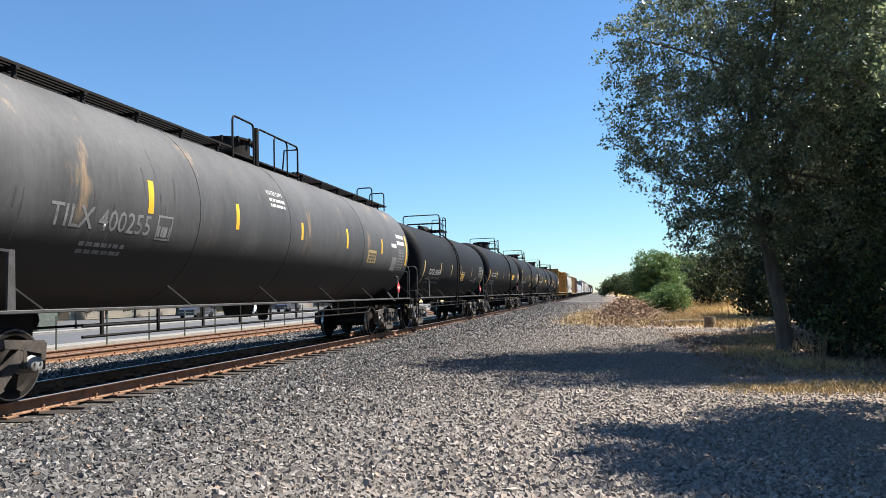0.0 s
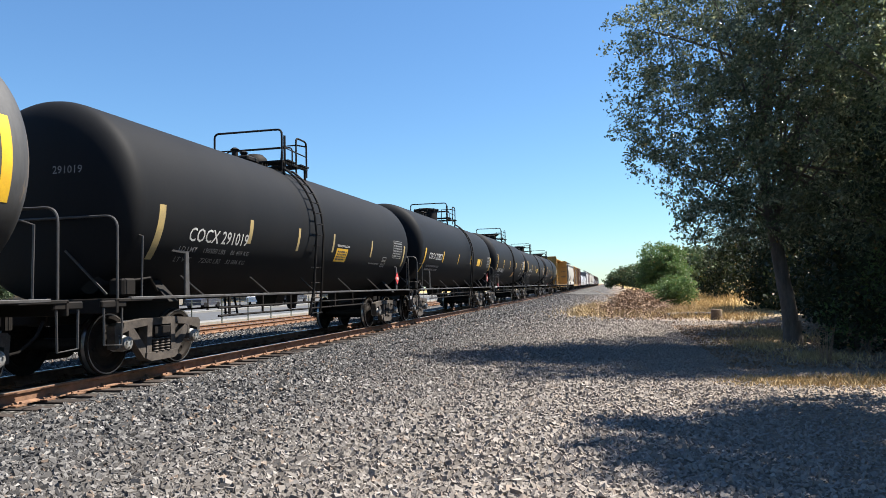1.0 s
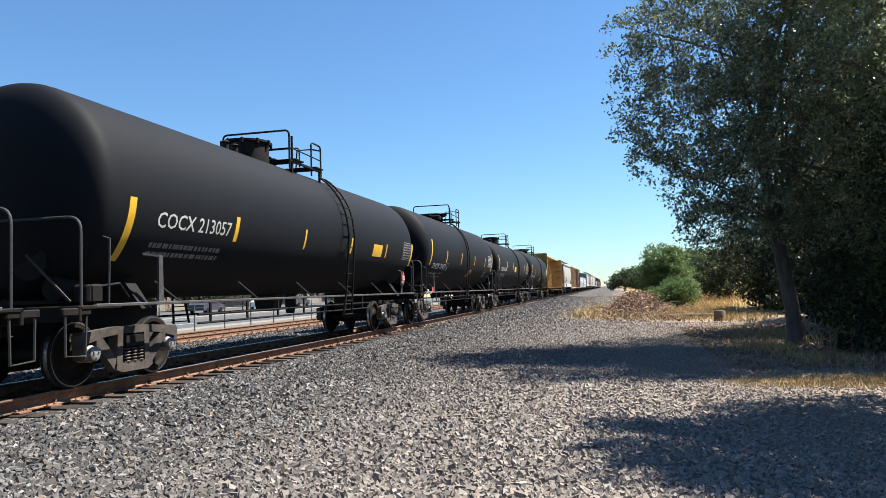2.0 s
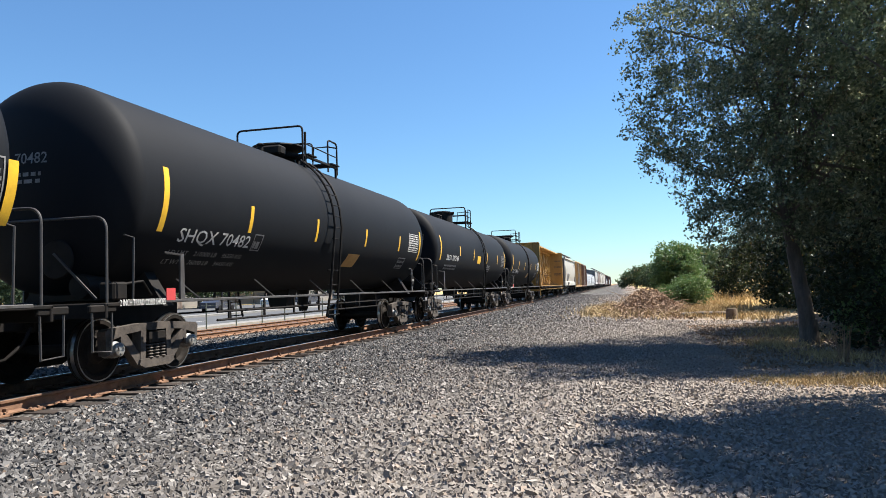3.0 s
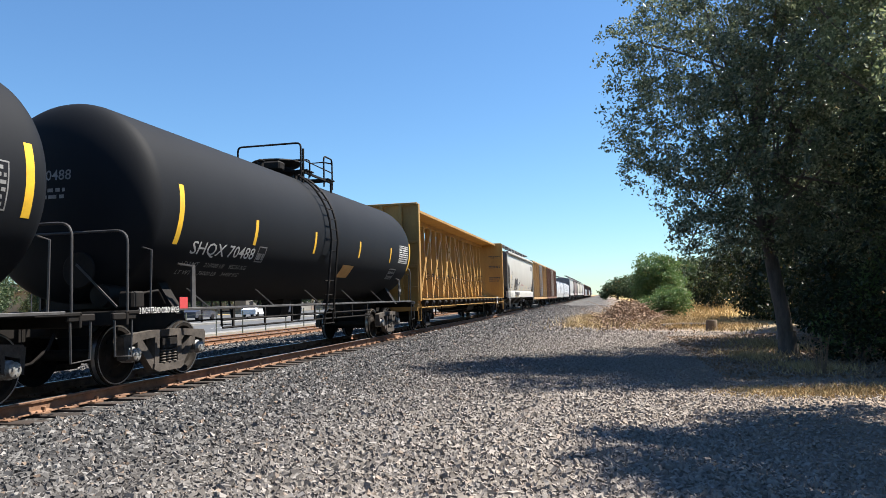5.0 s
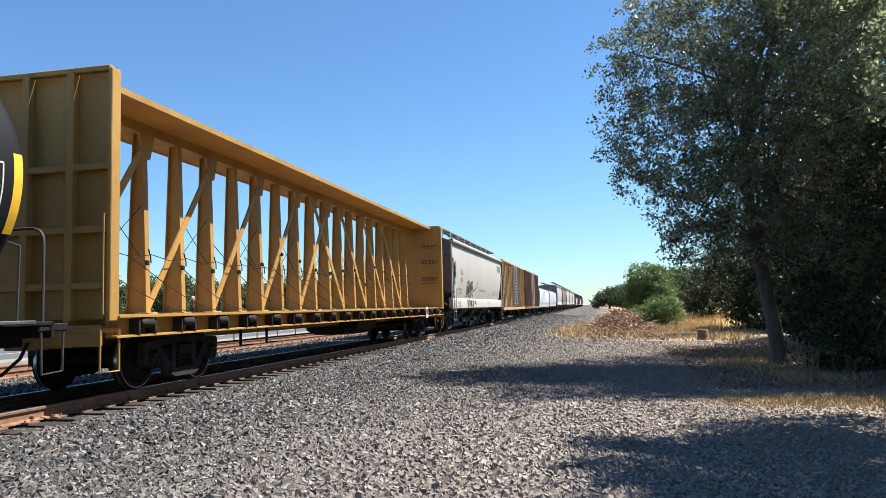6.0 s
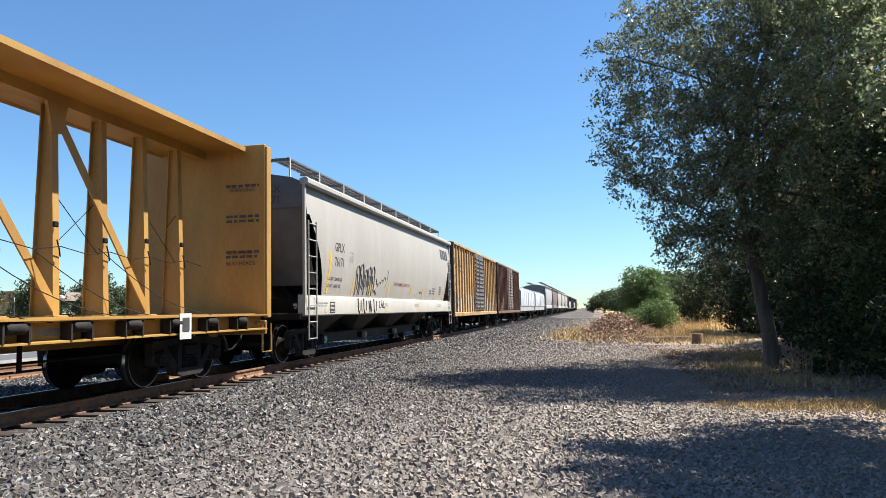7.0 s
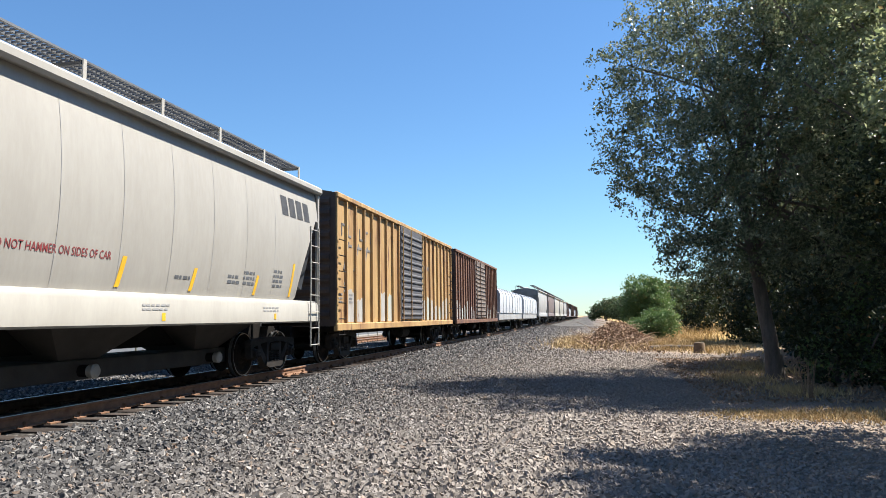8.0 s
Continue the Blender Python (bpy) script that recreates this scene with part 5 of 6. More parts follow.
def box_car(s0, s1, mat, door_mat, label, door, mark=True, seed=1):
    car, h = new_car("boxcar", s0, s1, label, "freight car")
    b, zt, z0 = h - 0.55, 4.55, 0.98
    at = lambda s: s - (s0 + s1) / 2
    g = Geo()
    g.prism([(-1.42, z0), (1.42, z0), (1.42, zt - 0.06), (0.9, zt + 0.06), (0, zt + 0.1), (-0.9, zt + 0.06), (-1.42, zt - 0.06)], "y", -b + 0.06, b - 0.06)
    part("body", g, mat, car)
    d0, d1 = at(door[0]), at(door[1])
    y, k = -b + 0.06, 0
    ys = []
    n0 = 8
    for i in range(n0 + 1):
        ys += [-b + 0.06 + (d0 - 0.08 + b - 0.06) * i / n0, d1 + 0.08 + (b - 0.06 - d1 - 0.08) * i / n0]
    for y in ys:
        for s in (-1, 1):
            g = Geo()
            g.prism([(s * 1.415, y - 0.055), (s * 1.495, y - 0.035), (s * 1.495, y + 0.035), (s * 1.415, y + 0.055)], "z", z0 - 0.05, zt - 0.1)
            part("side_post", g, mat, car)
    for s in (-1, 1):
        g = Geo()
        g.box(s * 1.46, 0, zt - 0.08, 0.12, 2 * b, 0.14, 0.02)
        g.box(s * 1.46, 0, z0 - 0.03, 0.12, 2 * b, 0.2, 0.02)
        part("side_sill", g, mat, car)
        g = Geo()
        g.box(s * 1.47, (d0 + d1) / 2, (z0 + zt) / 2, 0.1, d1 - d0, zt - z0 - 0.3, 0.01)
        door_o = part("door", g, door_mat, car, "corrugated sliding door")
        k = z0 + 0.25
        while k < zt - 0.3:
            part("rib", Geo().prism([(s * 1.515, k), (s * 1.555, k + 0.05), (s * 1.555, k + 0.09), (s * 1.515, k + 0.14)], "y", d0 + 0.08, d1 - 0.08), door_mat, door_o)
            k += 0.235
        for q in (d0 + 0.1, (d0 + d1) / 2 - 0.35, d1 - 0.1):
            part("lock_rod", Geo().tube([(s * 1.58, q, z0 + 0.1), (s * 1.58, q, zt - 0.2)], 0.022, 6), mat, door_o)
        g = Geo()
        for e in (-1, 1):
            for k in range(7):
                g.tube([(s * 1.53, e * (b - 0.05), 0.75 + 0.42 * k), (s * 1.53, e * (b - 0.55), 0.75 + 0.42 * k)], 0.016, 6)
            g.tube([(s * 1.5, e * (b - 0.1), 0.95), (s * 1.5, e * (b - 0.1), 0.42), (s * 1.5, e * (b - 0.5), 0.42), (s * 1.5, e * (b - 0.5), 0.95)], 0.018, 6)
        part("ladder", g, M_IRON, car)
    g = Geo()
    for s in (-1, 1):
        g.prism([(-1.45, z0), (1.45, z0), (1.45, zt - 0.03), (0.9, zt + 0.09), (0, zt + 0.13), (-0.9, zt + 0.09), (-1.45, zt - 0.03)], "y", s * (b - 0.08), s * b)
        k = z0 + 0.2
        while k < zt - 0.3:
            g.prism([(s * b, k), (s * (b + 0.06), k + 0.08), (s * (b + 0.06), k + 0.16), (s * b, k + 0.24)], "x", -1.3, 1.3)
            k += 0.3
    part("end_wall", g, M_BOXEND, car)
    g = Geo()
    g.box(0, 0, 0.86, 0.5, 2 * h - 1.0, 0.34, 0.02)
    for y in [-b + 0.6 + i * 1.2 for i in range(int(2 * b / 1.2))]:
        g.box(0, y, 0.9, 2.7, 0.1, 0.14)
    g.lathe([(-0.6, 0.12), (-0.5, 0.22), (0.5, 0.22), (0.6, 0.12)], "y", (0.7, 1.5, 0.65), 14)
    part("underframe", g, M_IRON, car)
    for s in (-1, 1):
        coupler(car, s * h, s)
        truck(car, s * (h - 2.3))
    wall = lambda u, w: Vector((1.5, u, w))
    rnd = random.Random(seed)
    bays = sorted(ys)       # sprayed fills between the side posts, ragged along the top
    for i in range(len(bays) - 1):
        a, c = bays[i] + 0.065, bays[i + 1] - 0.065
        if a > d0 - 0.3 and c < d1 + 0.3 or c - a < 0.05 or rnd.random() < 0.2:
            continue
        teal = rnd.random() < 0.4
        n, tp = 6, 1.8 + 0.22 * math.sin(i * 1.3 + seed)
        top_ = [tp + rnd.uniform(-0.07, 0.07) for _ in range(n + 1)]
        u = [a + (c - a) * k / n for k in range(n + 1)]
        part("graffiti", Geo().prism([(u[0], z0 + 0.1), (u[-1], z0 + 0.1)] + list(zip(u, top_))[::-1], "x", 1.418, 1.425), M_TEAL if teal else M_GFILL, car,
             "faded pale teal graffiti fill" if teal else "chalky white graffiti fill")
    if mark:   # faded owner's mark as plain strokes
        g = Geo()
        for i in range(6):
            y = -b + 0.55 + i * 0.52
            g.box(1.427, y, 3.6, 0.012, 0.06, 0.34)
            g.box(1.427, y + 0.13, 3.74 - 0.28 * (i % 2), 0.012, 0.24, 0.06)
        for i in range(3):
            y = -b + 0.7 + i * 0.85
            g.bar((1.43, y, 2.5), (1.43, y + 0.45, 3.3), 0.012, 0.07)
            g.box(1.427, y + 0.4, 3.2, 0.012, 0.6, 0.07)
        part("owner_mark", g, M_GRAFFITI, car, "faded dark stencil mark")
        bars_panel(lambda u, w: Vector((1.43, u, w)), car, d1 + 0.7, 3.1, 1.0, 0.25, 1, M_GRAFFITI)
    for i in range(4):
        y = -b + 0.3 + i * 0.42
        bars_panel(lambda u, w: Vector((1.43, u, w)), car, y, 1.6 + 0.3 * (i % 2), 0.3, 0.3, 3, M_FADED)
    return car


def coil_car(s0, s1):
    car, h = new_car("covered_coil_car", s0, s1, "low steel coil car under two white hoods", "freight car")
    b = h - 0.7
    g = Geo()
    g.box(0, 0, 1.2, 2.9, 2 * b, 0.55, 0.03)
    g.box(0, 0, 0.86, 0.5, 2 * h - 1.0, 0.34, 0.02)
    part("deck", g, M_FARGREY, car)
    for c in (-b / 2, b / 2):
        g = Geo()
        pr = [(-1.5, 1.45), (-1.5, 2.75), (-1.38, 3.05), (-1.0, 3.3), (0, 3.42), (1.0, 3.3), (1.38, 3.05), (1.5, 2.75), (1.5, 1.45)]
        g.prism(pr, "y", c - b / 2 + 0.12, c + b / 2 - 0.12)
        hood = part("hood", g, M_COVER, car, "white rounded hood")
        for k in range(5):
            y = c - b / 2 + 0.2 + k * (b - 0.4) / 4
            part("rib", Geo().prism([(x * 1.015, z + (0.03 if z > 1.5 else 0)) for x, z in pr], "y", y - 0.04, y + 0.04), M_COVER, hood)
    for s in (-1, 1):
        coupler(car, s * h, s)
        truck(car, s * (h - 2.3), False)


def build_train():
    build_tanks()
    build_centerbeam()
    build_hopper()
    box_car(84.95, 101.8, M_BOXY, M_BOXDOOR, "weathered yellow boxcar with black corrugated door and graffiti", (91.9, 95.1), True, 1)
    box_car(101.8, 118.3, M_BROWNBOX, M_BOXDOOR2, "rusty brown boxcar with graffiti along its sills", (108.3, 112.0), False, 2)
    coil_car(118.3, 136.2)
    coil_car(136.2, 154.0)
    s = 154.0
    rnd = random.Random(5)
    for mat, text in ((M_FARGREY, "grey covered hopper car far down the train"), (M_FARBROWN, "dark brown covered hopper car far down the train"), (M_HOPPER, "pale covered hopper car far down the train"),
                      (M_HOPPER, "pale covered hopper car far down the train"), (M_FARGREY, "grey covered hopper car far down the train")):
        hopper_car(s, s + 18.6, mat, mat, M_HOPEND, False, text)
        s += 18.6
    for k in range(8):
        if k % 3 == 1:
            coil_car(s, s + 17.5)
        else:
            box_car(s, s + 17.5, M_BROWNBOX if k % 3 == 0 else M_BOXEND, M_BOXDOOR, "dark boxcar far down the train", (s + 7, s + 10.2), False, k + 10)
        s += 17.5


build_train()


# ---- ground, tracks ----
def ground_z(x, y):
    def ss(a, b, v):
        k = np.clip((v - a) / (b - a), 0, 1)
        return k * k * (3 - 2 * k)
    bed = ss(-3.6, -5.8, x) * ss(-17.2, -15.9, x) * 0.17
    rough = 0.02 * np.sin(x * 1.3 + 0.4 * y) * np.sin(y * 0.9 - 0.3 * x) + 0.012 * np.sin(x * 3.1 + 1.0) * np.sin(y * 2.7)
    rise = ss(4.5, 9.0, x) * 0.22
    return bed + rough * (1 - ss(-3.6, -5.8, x)) + rise - 0.03 * ss(-17, -19, x)


def build_ground():
    xs = np.unique(np.concatenate([np.linspace(-1500, -60, 25), np.linspace(-60, -18, 30), np.linspace(-18, 10, 150), np.linspace(10, 60, 30), np.linspace(60, 1500, 25)]))
    ys = np.unique(np.concatenate([np.linspace(-600, -10, 20), np.linspace(-10, 45, 190), np.linspace(45, 150, 60), np.linspace(150, 3500, 40)]))
    X, Y = np.meshgrid(xs, ys)
    co = np.stack([X, Y, ground_z(X, Y)], -1).reshape(-1, 3)
    i = np.arange(len(ys) - 1)[:, None] * len(xs) + np.arange(len(xs) - 1)[None]
    f = np.stack([i, i + 1, i + 1 + len(xs), i + len(xs)], -1).reshape(-1, 4)
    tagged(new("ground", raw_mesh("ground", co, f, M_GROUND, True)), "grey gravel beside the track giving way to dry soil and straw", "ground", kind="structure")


def scatter_stones(name, rng, x, y, size, label, blocky=False):
    """Crushed stones, each tumbled its own way: angular blocks close by, simpler chips further off."""
    n = len(x)
    if blocky:
        base = np.array([(a, b, c) for a in (-0.72, 0.72) for b in (-0.72, 0.72) for c in (-0.72, 0.72)], float)
        face = np.array([(0, 1, 3, 2), (4, 6, 7, 5), (0, 4, 5, 1), (2, 3, 7, 6), (0, 2, 6, 4), (1, 5, 7, 3)])
    else:
        base = np.array([(1, 0, 0), (-1, 0, 0), (0, 1, 0), (0, -1, 0), (0, 0, 1), (0, 0, -1)], float)
        face = np.array([(0, 2, 4), (2, 1, 4), (1, 3, 4), (3, 0, 4), (2, 0, 5), (1, 2, 5), (3, 1, 5), (0, 3, 5)])
    k = len(base)
    p = base[None] * (1 + rng.uniform(-0.35, 0.35, (n, k, 1))) + rng.uniform(-0.28, 0.28, (n, k, 3))
    p *= size[:, None, None] * np.stack([rng.uniform(0.8, 1.5, n), rng.uniform(0.7, 1.1, n), rng.uniform(0.5, 0.95, n)], -1)[:, None]
    q = rng.normal(size=(n, 4)) * (1.0, 0.7, 0.7, 1.0)      # mostly lying flat
    q /= np.linalg.norm(q, axis=1, keepdims=True)
    w, a, b, c = q.T
    R = np.stack([1 - 2 * (b * b + c * c), 2 * (a * b - c * w), 2 * (a * c + b * w), 2 * (a * b + c * w), 1 - 2 * (a * a + c * c), 2 * (b * c - a * w),
                  2 * (a * c - b * w), 2 * (b * c + a * w), 1 - 2 * (a * a + b * b)], -1).reshape(n, 3, 3)
    p = np.einsum("nij,nkj->nki", R, p)
    p += np.stack([x, y, ground_z(x, y) + size * rng.uniform(-0.1, 0.6, n)], -1)[:, None]
    f = (face[None] + k * np.arange(n)[:, None, None]).reshape(-1, face.shape[1])
    return tagged(new(name, raw_mesh(name, p.reshape(-1, 3), f, M_STONE)), label, "gravel", kind="stuff")


def build_gravel():
    rng = np.random.default_rng(3)
    y = 3.0 + 27 * rng.random(520000) ** 1.7
    x = rng.uniform(-7.18, 4.2, 520000)
    keep = (x > -1.02 * y) & (x < 0.36 * y + 0.4) & (rng.random(520000) < np.clip(1.1 - np.maximum(0, x + 1.6) / 4.5, 0.3, 1)) & (x > -6.7)
    x, y = x[keep][:190000], y[keep][:190000]
    s = (0.012 + 0.021 * rng.random(len(x)) ** 1.6 + 0.0006 * y) * np.clip(1.0 - 0.12 * np.maximum(0, x + 0.8), 0.55, 1)
    near = y < 11.5
    scatter_stones("gravel", rng, x[near], y[near], s[near], "loose crushed grey stones of the trackside", True)
    scatter_stones("gravel", rng, x[~near], y[~near], s[~near], "loose crushed grey stones along the track")
    y = 26.0 + 75 * rng.random(90000) ** 1.5
    x = rng.uniform(-7.0, 1.6, 90000)
    keep = rng.random(90000) < np.clip(1.0 - np.maximum(0, x + 1.2) / 2.8, 0.0, 1)
    x, y = x[keep][:48000], y[keep][:48000]
    scatter_stones("gravel", rng, x, y, 0.028 + 0.03 * rng.random(len(x)) + 0.0004 * y, "loose crushed grey stones further down the line")
    y = 6.0 + 34 * rng.random(90000) ** 1.4
    x = rng.uniform(-16.2, -8.9, 90000)
    keep = (x > -1.05 * y) & (np.abs(x - X1 - 0.75) > 0.1) & (np.abs(x - X1 + 0.75) > 0.1) & (np.abs(np.abs(x - X2) - 0.75) > 0.09)
    x, y = x[keep][:26000], y[keep][:26000]
    scatter_stones("ballast", rng, x, y, 0.022 + 0.026 * rng.random(len(x)), "crushed stone ballast between the two tracks")


def rail_profile(x):
    return [(x - 0.07, 0.208), (x + 0.07, 0.208), (x + 0.07, 0.222), (x + 0.012, 0.245), (x + 0.009, 0.335), (x + 0.034, 0.345), (x + 0.036, 0.372), (x + 0.028, RZ - 0.002),
            (x - 0.028, RZ - 0.002), (x - 0.036, 0.372), (x - 0.034, 0.345), (x - 0.009, 0.335), (x - 0.012, 0.245), (x - 0.07, 0.222)]


def build_track(xc, name, label, first, count, up):
    tr = thing(name, label, "railway track", kind="structure")
    for s in (-1, 1):
        part("rail", Geo().prism(rail_profile(xc + s * 0.755), "y", -60, 1400), M_RUSTRAIL, tr, "rust-brown rail with polished running surface")
        part("rail_head", Geo().prism([(xc + s * 0.755 - 0.026, RZ - 0.003), (xc + s * 0.755 + 0.026, RZ - 0.003), (xc + s * 0.755 + 0.022, RZ), (xc + s * 0.755 - 0.022, RZ)], "y", -60, 1400), M_TREAD, tr)
    rng = np.random.default_rng(int(abs(xc) * 10))
    meshes = []
    for k in range(5):
        g = Geo().box(0, 0, 0, 2.6 + 0.06 * k, 0.23, 0.17, 0.015)
        g.v = [(a + rng.uniform(-0.02, 0.02), b + rng.uniform(-0.012, 0.012), c + rng.uniform(-0.006, 0.006)) for a, b, c in g.v]
        meshes.append(g.mesh("tie", M_TIE))
    plates = Geo()
    for i in range(count):
        y = first + 0.51 * i
        o = part("tie", meshes[i % 5], None, tr, "", (xc + rng.uniform(-0.06, 0.06), y + rng.uniform(-0.02, 0.02), 0.106 + up))
        o.rotation_euler.z = rng.uniform(-0.02, 0.02)
        if y < 60:
            for s in (-1, 1):
                x = xc + s * 0.755
                plates.box(x, y, 0.212 + up * 0.2, 0.36, 0.19, 0.018)
                for a in (-0.1, 0.1):
                    for b in (-0.06, 0.06):
                        plates.box(x + a, y + b, 0.232, 0.028, 0.028, 0.035, 0.006)
                if i % 2 == 0:
                    plates.box(x + 0.035, y + 0.13, 0.245, 0.06, 0.03, 0.075, 0.006)
    tagged(part("tie_plate", plates, M_RUSTRAIL, tr), "rusty tie plates, spikes and rail anchors", kind="stuff")


# ---- plants ----
def leaf_quads(rng, pts, size, jitter=0.4, droop=0.3):
    """A folded leaf at each point."""
    n = len(pts)
    d = rng.normal(size=(n, 3))
    d[:, 2] -= droop
    d /= np.linalg.norm(d, axis=1, keepdims=True)
    u = rng.normal(size=(n, 3))
    u -= d * (u * d).sum(1, keepdims=True)
    u /= np.linalg.norm(u, axis=1, keepdims=True)
    L = size * rng.uniform(1 - jitter, 1 + jitter, (n, 1))
    nrm = np.cross(d, u)
    p = np.stack([pts - d * L * 0.5, pts + u * L * 0.27 + nrm * L * 0.06, pts + d * L * 0.5, pts - u * L * 0.27 + nrm * L * 0.06], 1).reshape(-1, 3)
    return p, np.arange(4 * n).reshape(n, 4)


def crown_points(rng, lobes, clumps, per, spread, shell=0.55, hole=0.42):
    """Leaf places: clumps of leaves at twig ends, most of them near the skin of the lobes."""
    vol = np.array([a * b * c for *_, a, b, c in lobes]) ** 0.75
    pick = rng.choice(len(lobes), clumps, p=vol / vol.sum())
    L = np.array(lobes)[pick]
    d = rng.normal(size=(clumps, 3))
    d /= np.linalg.norm(d, axis=1, keepdims=True)
    rad = np.where(rng.random(clumps) < 0.8, rng.uniform(shell, 1.08, clumps), rng.uniform(0.2, 0.8, clumps))
    c = L[:, :3] + d * rad[:, None] * L[:, 3:]
    gap = np.sin(c[:, 0] * 3.4 + 1.3 * np.sin(c[:, 2] * 2.3)) * np.sin(c[:, 1] * 3.1 + c[:, 2]) * np.sin(c[:, 2] * 3.3 + c[:, 0] * 0.8)
    c = c[gap < hole]
    k = np.repeat(c, per, 0)
    j = rng.normal(size=k.shape)
    j /= np.linalg.norm(j, axis=1, keepdims=True)
    k = k + j * np.array((1, 1, 0.7)) * (1.75 * spread * rng.random((len(k), 1)) ** 0.6)
    return k, c


def limbs(g, rng, root, tips, r, bend=0.25):
    root = Vector(root)
    for q in tips:
        q = Vector(q)
        pts = []
        for i in range(7):
            t = i / 6
            p = root.lerp(q, t)
            p.z += bend * (q - root).length * 0.35 * math.sin(math.pi * t) * (0.4 if q.z > root.z else -0.2)
            p.x += 0.12 * math.sin(5 * t + q.y)
            pts.append(p)
        g.tube(pts, r, 7, 0.018)


def tree(name, seed, base, trunk_pts, trunk_r, lobes, clumps, per, size, spread, mat, label, category="tree", limb_n=16, zmin=0.2, shell=0.55, hole=0.42):
    rng = np.random.default_rng(seed)
    t = thing(name, label, category, m=pose(*base))
    g = Geo()
    if trunk_pts:
        pts = [Vector(p) for p in trunk_pts]
        fine = []
        for i in range(len(pts) - 1):
            fine += [pts[i].lerp(pts[i + 1], k / 4) + Vector((rng.uniform(-0.02, 0.02), rng.uniform(-0.02, 0.02), 0)) for k in range(4)]
        fine.append(pts[-1])
        g.tube(fine, trunk_r, 12, trunk_r * 0.62)
        g.tube([(0, 0, -0.12), (0, 0, 0.12), (0, 0, 0.55)], trunk_r * 1.55, 12, trunk_r * 0.97)
        part("trunk", g, M_BARK, t, angle=60)
    pts, c = crown_points(rng, lobes, clumps, per, spread, shell, hole)
    pts = pts[pts[:, 2] > zmin]
    if trunk_pts and limb_n:
        sel = c[rng.choice(len(c), min(limb_n, len(c)), False)]
        for k, q in enumerate(sel):
            root = trunk_pts[len(trunk_pts) // 2 + k % (len(trunk_pts) - len(trunk_pts) // 2)]
            gl = Geo()
            limbs(gl, rng, root, [tuple(q)], trunk_r * rng.uniform(0.12, 0.27))
            part("limb", gl, M_BARK, t, angle=60)
    p, f = leaf_quads(rng, pts, size)
    part("crown", raw_mesh("crown", p, f, mat), mat, t)
    return t


def build_trees():
    z = lambda x, y: float(ground_z(np.array(x), np.array(y)))
    tree("oak_tree", 1, (4.2, 18.8, z(4.2, 18.8)), [(0, 0, -0.1), (-0.08, 0, 0.9), (-0.2, 0, 1.9), (-0.36, 0, 3.0), (-0.5, 0.1, 4.5), (-0.2, 0.2, 6.5)], 0.185,
         [(-2.3, -0.8, 5.4, 1.95, 2.0, 1.5), (-1.9, -0.6, 7.4, 2.2, 2.0, 1.7), (-0.3, 0.5, 9.6, 2.8, 2.6, 2.2), (-1.3, -0.5, 3.9, 1.6, 1.7, 1.1), (0.3, -1.2, 5.6, 2.3, 1.8, 2.0), (1.6, 0.0, 7.5, 2.8, 2.6, 2.5),
          (-1.9, -0.8, 3.0, 0.8, 0.8, 0.75), (2.6, -0.5, 4.8, 2.2, 2.0, 2.0), (0.6, 2.5, 6.0, 2.6, 2.2, 2.5), (2.0, 1.0, 10.5, 2.6, 2.6, 2.0), (-0.4, -0.6, 3.1, 1.5, 1.3, 0.8), (1.3, -0.8, 3.0, 1.4, 1.2, 1.0), (2.5, -0.8, 2.7, 1.5, 1.3, 1.4)],
         7000, 32, 0.085, 0.15, M_LEAF, "large leafy oak tree with bent grey trunk beside the track", limb_n=46, zmin=1.7, hole=0.16)
    tree("shade_tree", 2, (6.9, 9.9, z(6.9, 9.9)), [(0, 0, -0.1), (0.1, 0, 2.0), (-0.2, 0, 4.0), (-0.5, 0.2, 6.0)], 0.22,
         [(-1.6, -0.6, 6.0, 1.9, 1.8, 1.5), (-1.9, 0.6, 4.6, 1.2, 1.6, 1.3), (-0.5, -0.5, 7.8, 2.2, 2.0, 1.7), (1.4, 0, 5.5, 2.2, 2.2, 2.0), (-1.2, -2.9, 6.3, 1.6, 1.7, 1.3), (-0.4, -4.6, 6.2, 1.9, 2.2, 1.5), (-3.0, 0.3, 6.0, 0.9, 0.7, 0.6)],
         4700, 28, 0.095, 0.15, M_LEAFPALE, "leafy shade tree with branches reaching over the gravel", limb_n=22, zmin=2.2, hole=0.2)
    # extra pale crown, added to brighten the upper right of the oak
    tree("shade_tree", 30, (6.5, 16.0, z(6.5, 16.0)), [(0, 0, -0.1), (0.1, 0, 2.0), (-0.1, 0, 4.0), (-0.4, 0.2, 7.0)], 0.14,
         [(-1.1, -0.4, 6.8, 1.5, 1.5, 1.7), (-1.8, 0, 9.0, 1.6, 1.6, 1.6), (0.1, 0, 5.2, 1.4, 1.4, 1.3), (0.2, 0.4, 8.6, 1.7, 1.6, 1.7), (-0.6, -0.3, 4.6, 1.0, 1.0, 0.8)],
         1900, 28, 0.085, 0.14, M_LEAFPALE, "slender tree beside the oak, yellow-green leaves paled as if sunlit", limb_n=20, zmin=2.6, hole=0.16)
